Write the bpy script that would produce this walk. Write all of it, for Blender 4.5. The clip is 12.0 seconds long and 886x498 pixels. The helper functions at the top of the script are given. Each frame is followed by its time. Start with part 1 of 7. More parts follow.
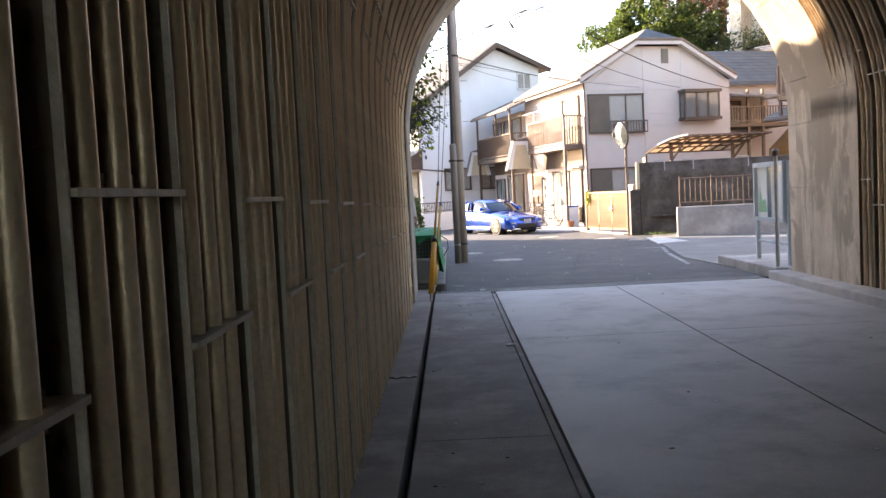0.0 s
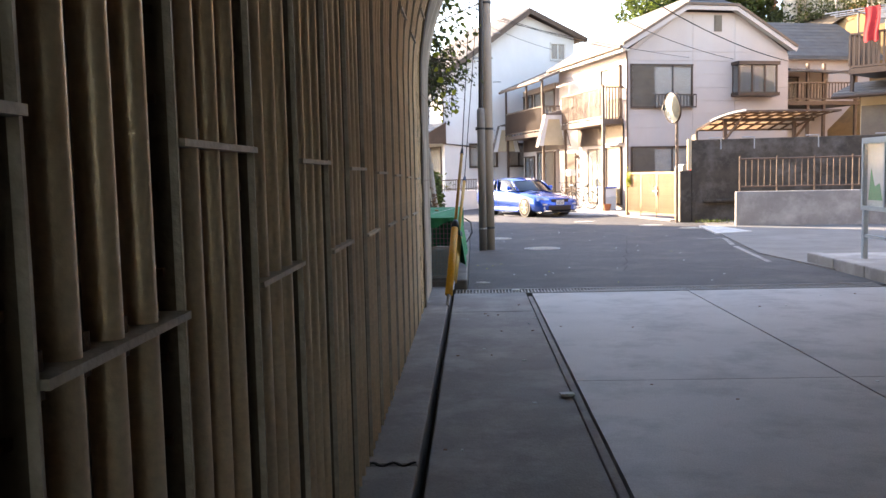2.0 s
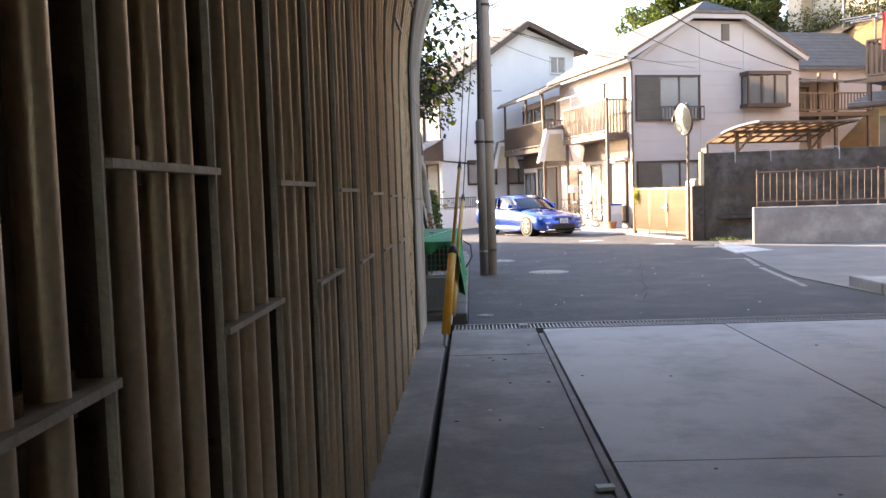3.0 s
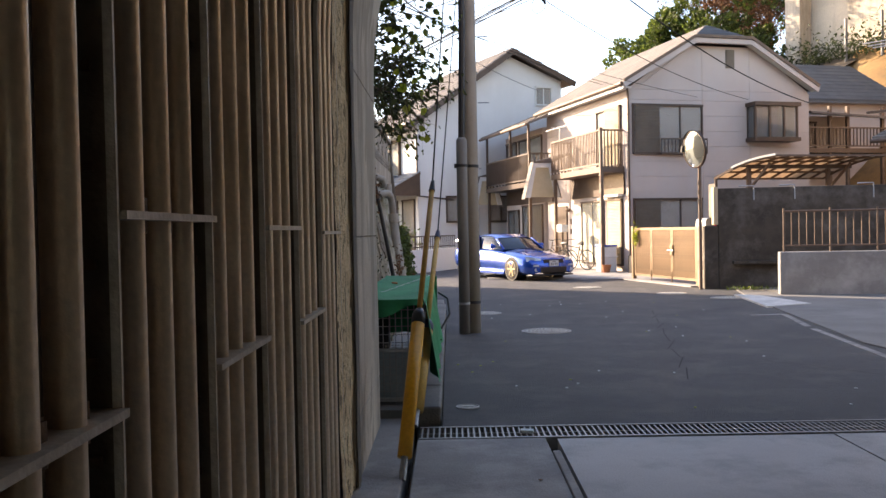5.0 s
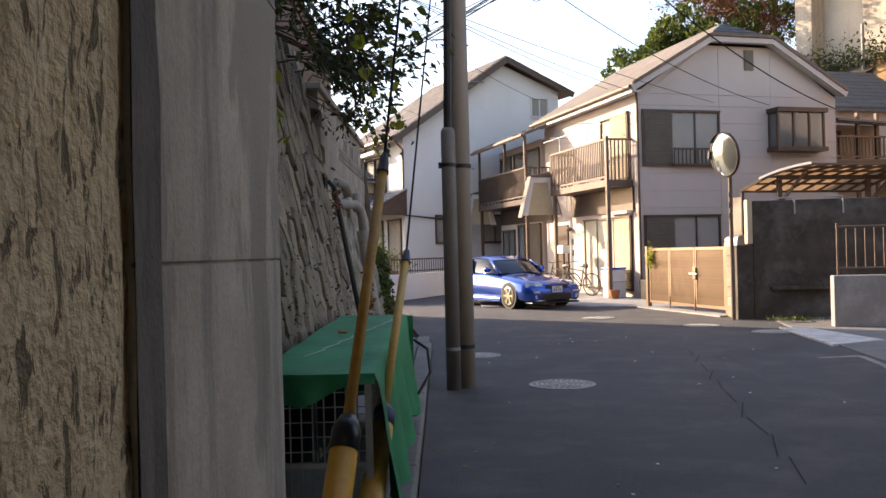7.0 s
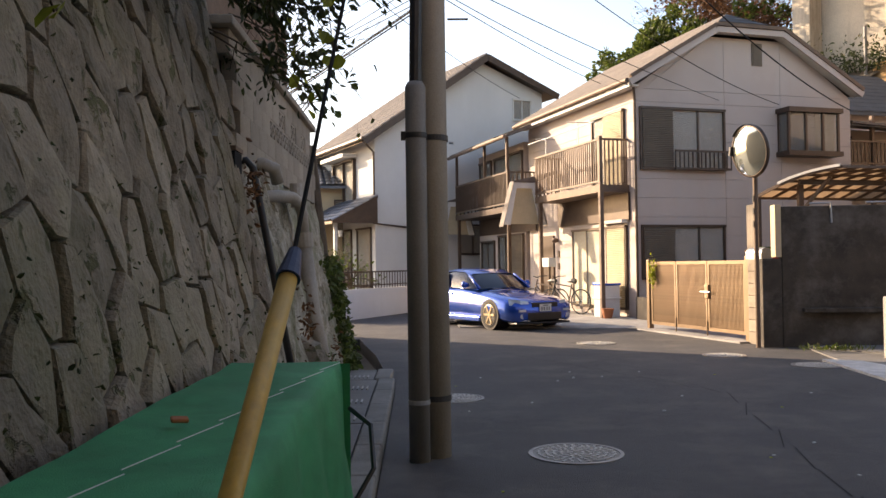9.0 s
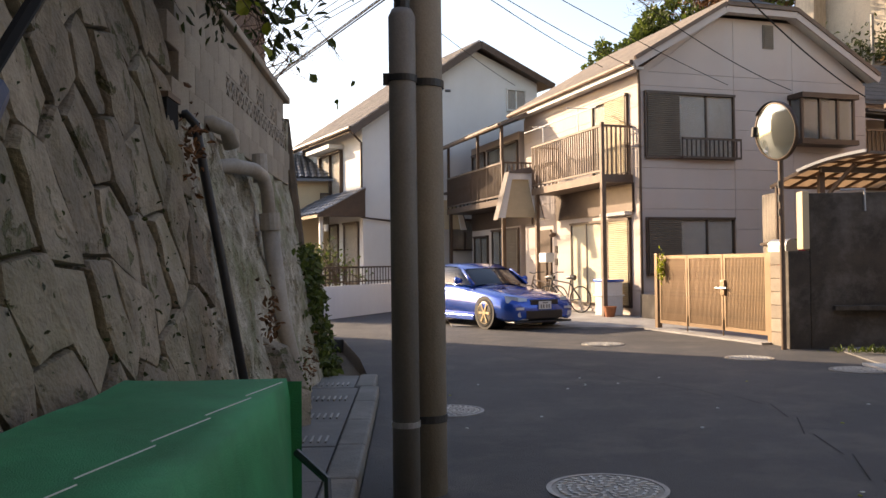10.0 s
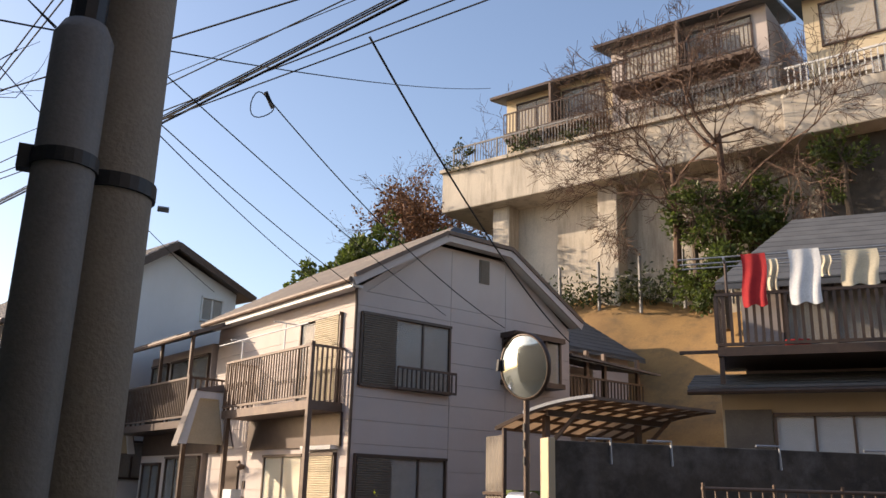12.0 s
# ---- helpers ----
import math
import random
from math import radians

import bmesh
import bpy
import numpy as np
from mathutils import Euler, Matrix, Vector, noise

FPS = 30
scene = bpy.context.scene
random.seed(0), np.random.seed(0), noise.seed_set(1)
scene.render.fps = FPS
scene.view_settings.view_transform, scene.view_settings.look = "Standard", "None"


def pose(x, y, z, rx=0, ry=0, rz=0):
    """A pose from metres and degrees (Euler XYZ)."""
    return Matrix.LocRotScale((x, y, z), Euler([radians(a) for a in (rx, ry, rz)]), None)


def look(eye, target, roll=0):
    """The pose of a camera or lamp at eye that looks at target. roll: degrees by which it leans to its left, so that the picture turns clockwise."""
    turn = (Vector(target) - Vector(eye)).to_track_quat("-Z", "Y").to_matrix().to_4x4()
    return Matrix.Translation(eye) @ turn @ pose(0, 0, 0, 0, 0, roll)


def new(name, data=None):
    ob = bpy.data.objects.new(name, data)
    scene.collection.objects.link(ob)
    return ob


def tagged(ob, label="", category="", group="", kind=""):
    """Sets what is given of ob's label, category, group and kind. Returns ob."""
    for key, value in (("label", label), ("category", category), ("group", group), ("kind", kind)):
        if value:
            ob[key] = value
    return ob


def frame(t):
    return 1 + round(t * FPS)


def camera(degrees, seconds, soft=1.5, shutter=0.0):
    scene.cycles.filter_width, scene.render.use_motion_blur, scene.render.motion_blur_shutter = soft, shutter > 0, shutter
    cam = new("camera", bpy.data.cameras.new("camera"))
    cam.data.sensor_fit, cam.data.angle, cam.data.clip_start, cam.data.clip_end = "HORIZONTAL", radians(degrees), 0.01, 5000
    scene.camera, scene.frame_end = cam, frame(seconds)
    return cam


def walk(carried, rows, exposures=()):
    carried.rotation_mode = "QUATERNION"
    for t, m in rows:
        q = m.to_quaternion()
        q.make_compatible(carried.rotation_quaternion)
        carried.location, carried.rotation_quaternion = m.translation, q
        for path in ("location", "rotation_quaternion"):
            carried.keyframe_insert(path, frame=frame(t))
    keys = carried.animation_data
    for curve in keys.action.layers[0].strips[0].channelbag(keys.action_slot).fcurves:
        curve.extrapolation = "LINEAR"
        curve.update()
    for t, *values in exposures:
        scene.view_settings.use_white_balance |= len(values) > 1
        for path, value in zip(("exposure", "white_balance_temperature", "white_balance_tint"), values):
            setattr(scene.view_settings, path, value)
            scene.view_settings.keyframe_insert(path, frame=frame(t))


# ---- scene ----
cam = camera(54.7, 12.0)
PATH = [
    (0, (0.162, 0.057, 1.531), (0.142, 2.053, 1.406), -2.9),
    (0.5, (0.144, 0.817, 1.501), (0.111, 2.812, 1.362), -2.7),
    (1, (0.148, 1.573, 1.49), (0.104, 3.566, 1.334), -2.4),
    (1.5, (0.142, 2.313, 1.477), (0.088, 4.306, 1.316), -1.6),
    (2, (0.122, 3.045, 1.443), (0.05, 5.036, 1.27), -1.3),
    (2.5, (0.13, 3.752, 1.437), (0.057, 5.745, 1.279), -1.7),
    (3, (0.11, 4.466, 1.437), (0.041, 6.461, 1.306), -1.9),
    (5, (0.116, 7.554, 1.409), (0.1, 9.553, 1.366), -1.1),
    (5.5, (0.13, 8.307, 1.383), (0.115, 10.306, 1.357), -1.1),
    (6, (0.17, 9.022, 1.375), (0.159, 11.022, 1.35), -1.2),
    (6.5, (0.199, 9.757, 1.388), (0.196, 11.757, 1.375), -1.2),
    (7, (0.204, 10.458, 1.39), (0.208, 12.458, 1.399), -1.4),
    (9, (0.297, 13.156, 1.367), (0.358, 15.154, 1.405), -0.8),
    (9.5, (0.319, 13.832, 1.362), (0.389, 15.83, 1.394), -0.9),
    (10, (0.315, 14.527, 1.274), (0.399, 16.525, 1.309), -0.7),
    (10.5, (0.344, 15.291, 1.311), (0.475, 17.286, 1.379), -0.0),
    (11, (0.351, 15.936, 1.386), (0.569, 17.917, 1.553), 0.9),
    (11.5, (0.366, 16.513, 1.47), (0.864, 18.411, 1.857), 2.0),
    (12, (0.385, 16.98, 1.517), (1.141, 18.747, 2.07), 1.5),
]
walk(cam, [(t, look(e, g, r)) for t, e, g, r in PATH],
     [(0.0, 3.02, 7000, 18), (2.0, 3.08, 7100, 18), (3.0, 2.95, 7100, 18), (5.0, 2.17, 7200, 19), (7.0, 1.8, 7200, 19), (9.0, 1.57, 7800, 19), (10.5, 1.4, 7800, 18), (11.2, 0.93, 7200, 15), (12.0, 0.93, 6800, 17)])

# ---- light ----
SUN_AZ = (-0.795, 0.607)
SUN_EL = 20.5
world = bpy.data.worlds.new("sky")
scene.world = world
world.use_nodes = True
wn = world.node_tree
sky = wn.nodes.new("ShaderNodeTexSky")
sky.sky_type = "NISHITA"
sky.sun_disc = False
sky.sun_elevation = radians(SUN_EL)
sky.sun_rotation = math.atan2(SUN_AZ[0], SUN_AZ[1])
sky.air_density, sky.dust_density, sky.ozone_density = 1.0, 1.2, 1.4
wn.nodes["Background"].inputs["Strength"].default_value = 0.13
wn.links.new(sky.outputs[0], wn.nodes["Background"].inputs["Color"])
sun_data = bpy.data.lights.new("sun", "SUN")
sun_data.energy, sun_data.angle, sun_data.color = 3.7, radians(0.5), (1.0, 0.86, 0.66)
sun = new("sun", sun_data)
ce = math.cos(radians(SUN_EL))
sun.matrix_world = look((SUN_AZ[0] * ce * 80, 20 + SUN_AZ[1] * ce * 80, 80 * math.sin(radians(SUN_EL))), (0, 20, 0))

# ---- materials ----
MATS = {}


def material(name, a, b=None, scale=6.0, rough=0.7, bump=0.2, metal=0.0, fine=40.0, stain=None, streak=0.0, vary=0.0,
             coat=0.0, alpha=1.0, trans=0.0, emit=0.0, dist=0.01, island=False, through_light=0.0, pits=None, pit_scale=9.0, pit_at=0.55, pit_tall=1.0, grain=0.35):
    """Two-scale noise colour between a and b, fine grain bump, optional stain colour in blotches or upright streaks."""
    if name in MATS:
        return MATS[name]
    m = bpy.data.materials.new(name)
    m.use_nodes = True
    nt, L = m.node_tree, m.node_tree.links
    p = nt.nodes["Principled BSDF"]
    b = b or tuple(c * 0.75 for c in a)
    tc = nt.nodes.new("ShaderNodeTexCoord")
    n1 = nt.nodes.new("ShaderNodeTexNoise")
    n1.inputs["Scale"].default_value, n1.inputs["Detail"].default_value = scale, 6
    n1.inputs["Roughness"].default_value = 0.65
    L.new(tc.outputs["Object"], n1.inputs["Vector"])
    ramp = nt.nodes.new("ShaderNodeValToRGB")
    ramp.color_ramp.elements[0].position, ramp.color_ramp.elements[1].position = 0.32, 0.68
    ramp.color_ramp.elements[0].color, ramp.color_ramp.elements[1].color = (*b, 1), (*a, 1)
    L.new(n1.outputs["Fac"], ramp.inputs["Fac"])
    col = ramp.outputs["Color"]
    n2 = nt.nodes.new("ShaderNodeTexNoise")
    n2.inputs["Scale"].default_value, n2.inputs["Detail"].default_value = fine, 3
    L.new(tc.outputs["Object"], n2.inputs["Vector"])
    mx = nt.nodes.new("ShaderNodeMix")
    mx.data_type, mx.blend_type = "RGBA", "MULTIPLY"
    mx.inputs["Factor"].default_value = grain
    L.new(col, mx.inputs["A"])
    r2 = nt.nodes.new("ShaderNodeValToRGB")
    r2.color_ramp.elements[0].position, r2.color_ramp.elements[1].position = 0.3, 0.7
    r2.color_ramp.elements[0].color = (0.55, 0.55, 0.55, 1)
    L.new(n2.outputs["Fac"], r2.inputs["Fac"])
    L.new(r2.outputs["Color"], mx.inputs["B"])
    col = mx.outputs["Result"]
    if stain:
        mp = nt.nodes.new("ShaderNodeMapping")
        mp.inputs["Scale"].default_value = (1, 1, 0.12) if streak else (1, 1, 1)
        n3 = nt.nodes.new("ShaderNodeTexNoise")
        n3.inputs["Scale"].default_value, n3.inputs["Detail"].default_value = (streak or 1.3), 7
        n3.inputs["Roughness"].default_value = 0.7
        L.new(tc.outputs["Object"], mp.inputs["Vector"])
        L.new(mp.outputs["Vector"], n3.inputs["Vector"])
        r3 = nt.nodes.new("ShaderNodeValToRGB")
        r3.color_ramp.elements[0].position, r3.color_ramp.elements[1].position = 0.48, 0.7
        r3.color_ramp.elements[0].color, r3.color_ramp.elements[1].color = (0, 0, 0, 1), (0.85, 0.85, 0.85, 1)
        L.new(n3.outputs["Fac"], r3.inputs["Fac"])
        ms = nt.nodes.new("ShaderNodeMix")
        ms.data_type = "RGBA"
        L.new(r3.outputs["Color"], ms.inputs["Factor"])
        L.new(col, ms.inputs["A"])
        ms.inputs["B"].default_value = (*stain, 1)
        col = ms.outputs["Result"]
    pit = None
    if pits:
        n4 = nt.nodes.new("ShaderNodeTexNoise")
        n4.inputs["Scale"].default_value, n4.inputs["Detail"].default_value = pit_scale, 5
        n4.inputs["Roughness"].default_value, n4.inputs["Distortion"].default_value = 0.6, 0.4
        mp4 = nt.nodes.new("ShaderNodeMapping")
        mp4.inputs["Scale"].default_value = (1, 1, 1 / pit_tall)
        L.new(tc.outputs["Object"], mp4.inputs["Vector"])
        L.new(mp4.outputs["Vector"], n4.inputs["Vector"])
        r4 = nt.nodes.new("ShaderNodeValToRGB")
        r4.color_ramp.elements[0].position, r4.color_ramp.elements[1].position = pit_at, pit_at + 0.05
        r4.color_ramp.elements[0].color, r4.color_ramp.elements[1].color = (0, 0, 0, 1), (0.9, 0.9, 0.9, 1)
        L.new(n4.outputs["Fac"], r4.inputs["Fac"])
        mq = nt.nodes.new("ShaderNodeMix")
        mq.data_type = "RGBA"
        L.new(r4.outputs["Color"], mq.inputs["Factor"])
        L.new(col, mq.inputs["A"])
        mq.inputs["B"].default_value = (*pits, 1)
        col = mq.outputs["Result"]
        pit = r4.outputs["Color"]
    if vary:
        src = nt.nodes.new("ShaderNodeNewGeometry").outputs["Random Per Island"] if island else nt.nodes.new("ShaderNodeObjectInfo").outputs["Random"]
        mr = nt.nodes.new("ShaderNodeMapRange")
        mr.inputs["To Min"].default_value, mr.inputs["To Max"].default_value = 1 - vary, 1 + vary
        L.new(src, mr.inputs["Value"])
        hs = nt.nodes.new("ShaderNodeHueSaturation")
        L.new(mr.outputs["Result"], hs.inputs["Value"])
        L.new(col, hs.inputs["Color"])
        col = hs.outputs["Color"]
    L.new(col, p.inputs["Base Color"])
    p.inputs["Roughness"].default_value, p.inputs["Metallic"].default_value = rough, metal
    p.inputs["Coat Weight"].default_value, p.inputs["Alpha"].default_value = coat, alpha
    p.inputs["Transmission Weight"].default_value = trans
    if coat:
        p.inputs["Coat Roughness"].default_value = 0.04
    if emit:
        L.new(col, p.inputs["Emission Color"])
        p.inputs["Emission Strength"].default_value = emit
    if bump:
        bp = nt.nodes.new("ShaderNodeBump")
        bp.inputs["Strength"].default_value, bp.inputs["Distance"].default_value = bump, dist
        ad = nt.nodes.new("ShaderNodeMath")
        ad.operation = "ADD"
        L.new(n1.outputs["Fac"], ad.inputs[0])
        L.new(n2.outputs["Fac"], ad.inputs[1])
        if pit:
            sb = nt.nodes.new("ShaderNodeMath")
            sb.operation = "SUBTRACT"
            L.new(ad.outputs[0], sb.inputs[0])
            L.new(pit, sb.inputs[1])
            ad = sb
        L.new(ad.outputs[0], bp.inputs["Height"])
        L.new(bp.outputs["Normal"], p.inputs["Normal"])
    if through_light:
        tr_ = nt.nodes.new("ShaderNodeBsdfTranslucent")
        L.new(col, tr_.inputs["Color"])
        mix_ = nt.nodes.new("ShaderNodeMixShader")
        mix_.inputs["Fac"].default_value = through_light
        L.new(p.outputs[0], mix_.inputs[1])
        L.new(tr_.outputs[0], mix_.inputs[2])
        L.new(mix_.outputs[0], nt.nodes["Material Output"].inputs["Surface"])
    MATS[name] = m
    return m


ASPHALT = material("asphalt", (0.1, 0.097, 0.099), (0.066, 0.066, 0.069), 0.6, 0.8, 0.9, fine=110, stain=(0.125, 0.113, 0.105), dist=0.012, grain=0.8)
EARTH = material("earth", (0.16, 0.12, 0.08), (0.09, 0.07, 0.05), 0.8, 0.95, 0.6)
CONC_FLOOR = material("floor_concrete", (0.52, 0.5, 0.48), (0.42, 0.4, 0.385), 0.9, 0.6, 0.35, fine=90, stain=(0.24, 0.23, 0.22))
CONC_SLAB = material("slab_concrete", (0.36, 0.35, 0.335), (0.25, 0.24, 0.235), 1.6, 0.8, 0.4, fine=80, stain=(0.48, 0.47, 0.46))
KERB = material("weathered_kerb", (0.27, 0.26, 0.24), (0.17, 0.165, 0.155), 2.2, 0.85, 0.5, fine=60, stain=(0.12, 0.11, 0.1))
APRON = material("apron_concrete", (0.22, 0.215, 0.205), (0.16, 0.155, 0.15), 0.9, 0.8, 0.35, fine=90, stain=(0.12, 0.115, 0.11))
CONC_WALL = material("portal_concrete", (0.7, 0.6, 0.47), (0.46, 0.385, 0.3), 1.2, 0.85, 0.35, fine=60, stain=(0.15, 0.13, 0.105), streak=3.2, pits=(0.33, 0.275, 0.21), pit_scale=2.0, pit_at=0.49, pit_tall=2.5)
CONC_ROUGH = material("broken_concrete", (0.92, 0.72, 0.43), (0.66, 0.49, 0.28), 6.0, 0.95, 0.7, fine=34, stain=(0.84, 0.66, 0.41), streak=5.0, dist=0.04, pits=(0.2, 0.145, 0.09), pit_scale=24.0, pit_at=0.555, pit_tall=2.6)
# dark wall colour, also used for the shaded recess under the hillside slab
DARK_WALL = material("sooty_or_shade_wall", (0.09, 0.074, 0.058), (0.042, 0.035, 0.029), 2.0, 0.9, 0.4, fine=60, stain=(0.17, 0.155, 0.14))
BLOCK = material("concrete_block", (0.46, 0.39, 0.31), (0.3, 0.25, 0.2), 2.4, 0.95, 0.45, fine=70, stain=(0.19, 0.17, 0.13), vary=0.15)
DAMP = material("damp_concrete", (0.15, 0.125, 0.1), (0.09, 0.075, 0.06), 5.0, 0.85, 0.4, fine=50, stain=(0.26, 0.225, 0.18), streak=4.0)
PLASTER = material("mossy_mortar", (0.62, 0.56, 0.46), (0.2, 0.165, 0.11), 4.5, 0.95, 1.0, fine=38, stain=(0.15, 0.17, 0.06), dist=0.03, pits=(0.2, 0.16, 0.09), pit_scale=6.0, pit_at=0.57)
STONE = material("rubble_stone", (0.36, 0.305, 0.235), (0.19, 0.16, 0.125), 4.5, 0.92, 0.8, fine=45, stain=(0.19, 0.175, 0.105), vary=0.25, dist=0.016, pits=(0.1, 0.1, 0.045), pit_scale=7.0, pit_at=0.59)
MORTAR = material("dark_mortar", (0.1, 0.085, 0.065), (0.05, 0.045, 0.035), 6.0, 1.0, 0.8, fine=60, stain=(0.08, 0.085, 0.03))
# liner steel darkened in its colour for the shade between the ribs
LINER_BACK = material("shade_dark_liner", (0.2, 0.165, 0.12), (0.1, 0.08, 0.06), 5.0, 0.8, 0.3, fine=50, stain=(0.13, 0.09, 0.055))
LINER = material("liner_steel", (0.95, 0.79, 0.59), (0.76, 0.6, 0.42), 2.2, 0.36, 0.15, metal=0.4, fine=60, stain=(0.44, 0.29, 0.165), streak=4.0)
FLANGE = material("flange_steel", (0.66, 0.61, 0.52), (0.42, 0.36, 0.28), 7.0, 0.55, 0.3, metal=0.1, fine=60)
BOLT = material("rusty_bolt", (0.2, 0.12, 0.07), (0.1, 0.065, 0.04), 20.0, 0.8, 0.4, metal=0.4)
GRATE = material("galvanised_grate", (0.4, 0.39, 0.37), (0.25, 0.24, 0.23), 8.0, 0.5, 0.2, metal=0.7)
BLACK = material("dark_gap", (0.012, 0.012, 0.012), (0.006, 0.006, 0.006), 8.0, 1.0, 0.0)
SIDING = material("pale_siding", (0.59, 0.5, 0.445), (0.52, 0.44, 0.395), 0.8, 0.75, 0.12, fine=120, stain=(0.5, 0.45, 0.42), streak=1.5, vary=0.02)
WHITE = material("white_stucco", (0.8, 0.79, 0.77), (0.73, 0.72, 0.7), 0.9, 0.85, 0.3, fine=110, stain=(0.66, 0.65, 0.63), streak=1.2)
TRIM = material("white_trim", (0.78, 0.76, 0.72), (0.68, 0.66, 0.62), 2.0, 0.6, 0.1)
CREAM = material("cream_stucco", (0.66, 0.54, 0.36), (0.58, 0.47, 0.31), 0.9, 0.85, 0.2, fine=100)
BROWN = material("bronze_aluminium", (0.1, 0.066, 0.047), (0.07, 0.045, 0.033), 5.0, 0.42, 0.05, metal=0.3)
BROWN_L = material("weathered_brown_paint", (0.19, 0.125, 0.085), (0.125, 0.08, 0.055), 4.0, 0.6, 0.15, metal=0.1)
GATE = material("bronze_gate", (0.3, 0.2, 0.115), (0.22, 0.145, 0.085), 4.0, 0.45, 0.1, metal=0.35)
SHUTTER = material("taupe_shutter", (0.2, 0.165, 0.125), (0.16, 0.13, 0.1), 3.0, 0.6, 0.1, metal=0.1)
SHUTTER_Y = material("cream_shutter", (0.6, 0.5, 0.34), (0.5, 0.42, 0.28), 3.0, 0.6, 0.1)
# near-black fill that paints in the shade behind window panes
ROOM_SHADE = material("room_shade", (0.06, 0.05, 0.042), (0.03, 0.026, 0.022), 1.5, 0.9, 0.1)
CURTAIN = material("curtain", (0.36, 0.295, 0.225), (0.29, 0.235, 0.18), 5.0, 0.9, 0.1)
ROOF = material("slate_roof", (0.16, 0.13, 0.115), (0.1, 0.085, 0.075), 2.0, 0.75, 0.3, fine=50, stain=(0.2, 0.165, 0.14), vary=0.1)
ROOF_G = material("grey_slate", (0.13, 0.13, 0.13), (0.085, 0.085, 0.085), 2.0, 0.7, 0.3, fine=50, vary=0.1)
TILE = material("clay_tile", (0.28, 0.235, 0.19), (0.17, 0.14, 0.115), 3.0, 0.6, 0.2, vary=0.2, island=True)
TILE_B = material("blue_tile", (0.12, 0.145, 0.185), (0.075, 0.09, 0.12), 3.0, 0.35, 0.2, vary=0.2, island=True)
POLE = material("pole_concrete", (0.42, 0.375, 0.32), (0.32, 0.285, 0.24), 1.5, 0.85, 0.25, fine=90, stain=(0.25, 0.22, 0.18), streak=3.0)
PIPE_G = material("grey_guard_pipe", (0.25, 0.235, 0.22), (0.18, 0.17, 0.16), 1.5, 0.6, 0.15, fine=90, stain=(0.14, 0.13, 0.12), streak=3.0)
PVC = material("grey_pvc", (0.46, 0.41, 0.36), (0.33, 0.29, 0.245), 3.0, 0.6, 0.15, stain=(0.22, 0.18, 0.13), streak=3.0)
BLACKPIPE = material("black_pipe", (0.03, 0.03, 0.034), (0.018, 0.018, 0.02), 5.0, 0.5, 0.1)
WIRE = material("black_cable", (0.012, 0.012, 0.013), (0.008, 0.008, 0.009), 5.0, 0.95, 0.0)
STEEL = material("steel", (0.45, 0.46, 0.48), (0.34, 0.35, 0.37), 4.0, 0.45, 0.1, metal=0.6)
YELLOW = material("yellow_guard", (0.86, 0.43, 0.015), (0.76, 0.35, 0.012), 5.0, 0.4, 0.1, stain=(0.6, 0.3, 0.03), streak=4.0)
YELLOW_P = material("faded_yellow_guard", (0.74, 0.46, 0.1), (0.64, 0.38, 0.085), 5.0, 0.45, 0.1, stain=(0.52, 0.36, 0.14), streak=4.0)
ORANGE_T = material("old_orange_sleeve", (0.62, 0.33, 0.05), (0.42, 0.21, 0.045), 8.0, 0.55, 0.2)
TAPE = material("black_tape", (0.018, 0.018, 0.02), (0.01, 0.01, 0.012), 8.0, 0.35, 0.2)
BLUE_T = material("blue_cap", (0.05, 0.075, 0.16), (0.03, 0.045, 0.1), 8.0, 0.5, 0.2)
LEAF = material("green_leaf", (0.12, 0.16, 0.03), (0.06, 0.085, 0.018), 9.0, 0.5, 0.1, vary=0.5, island=True, through_light=0.45)
LEAF_D = material("dark_leaf", (0.065, 0.08, 0.02), (0.03, 0.042, 0.012), 9.0, 0.55, 0.1, vary=0.5, island=True, through_light=0.35)
LEAF_R = material("rust_leaf", (0.24, 0.11, 0.04), (0.14, 0.06, 0.025), 9.0, 0.7, 0.1, vary=0.4, island=True)
LEAF_Y = material("yellow_leaf", (0.4, 0.42, 0.03), (0.22, 0.28, 0.03), 9.0, 0.5, 0.1, vary=0.3, island=True, through_light=0.5)
BARK = material("bark", (0.13, 0.095, 0.065), (0.07, 0.05, 0.035), 8.0, 0.95, 0.6)
BARK_R = material("reddish_twig", (0.15, 0.085, 0.055), (0.085, 0.05, 0.033), 8.0, 0.9, 0.3)
BRICK = material("brown_brick", (0.24, 0.145, 0.09), (0.15, 0.09, 0.055), 5.0, 0.9, 0.4, vary=0.25)
ORANGE_BANK = material("ochre_bank", (0.4, 0.235, 0.085), (0.26, 0.15, 0.06), 0.5, 0.95, 0.4, fine=20, stain=(0.17, 0.11, 0.055))
HILL_CONC = material("hill_concrete", (0.66, 0.58, 0.47), (0.5, 0.44, 0.36), 0.5, 0.9, 0.5, fine=25, stain=(0.24, 0.2, 0.155), streak=1.6)
CAR_BLUE = material("blue_car_paint", (0.004, 0.085, 0.5), (0.004, 0.075, 0.46), 2.0, 0.25, 0.0, metal=0.45, coat=1.0)
RUBBER = material("rubber", (0.02, 0.02, 0.021), (0.014, 0.014, 0.015), 10.0, 0.85, 0.2)
ALLOY = material("bronze_alloy", (0.5, 0.4, 0.27), (0.42, 0.34, 0.23), 4.0, 0.35, 0.0, metal=0.7)
PLASTIC_K = material("black_plastic", (0.02, 0.02, 0.022), (0.014, 0.014, 0.015), 6.0, 0.45, 0.05)
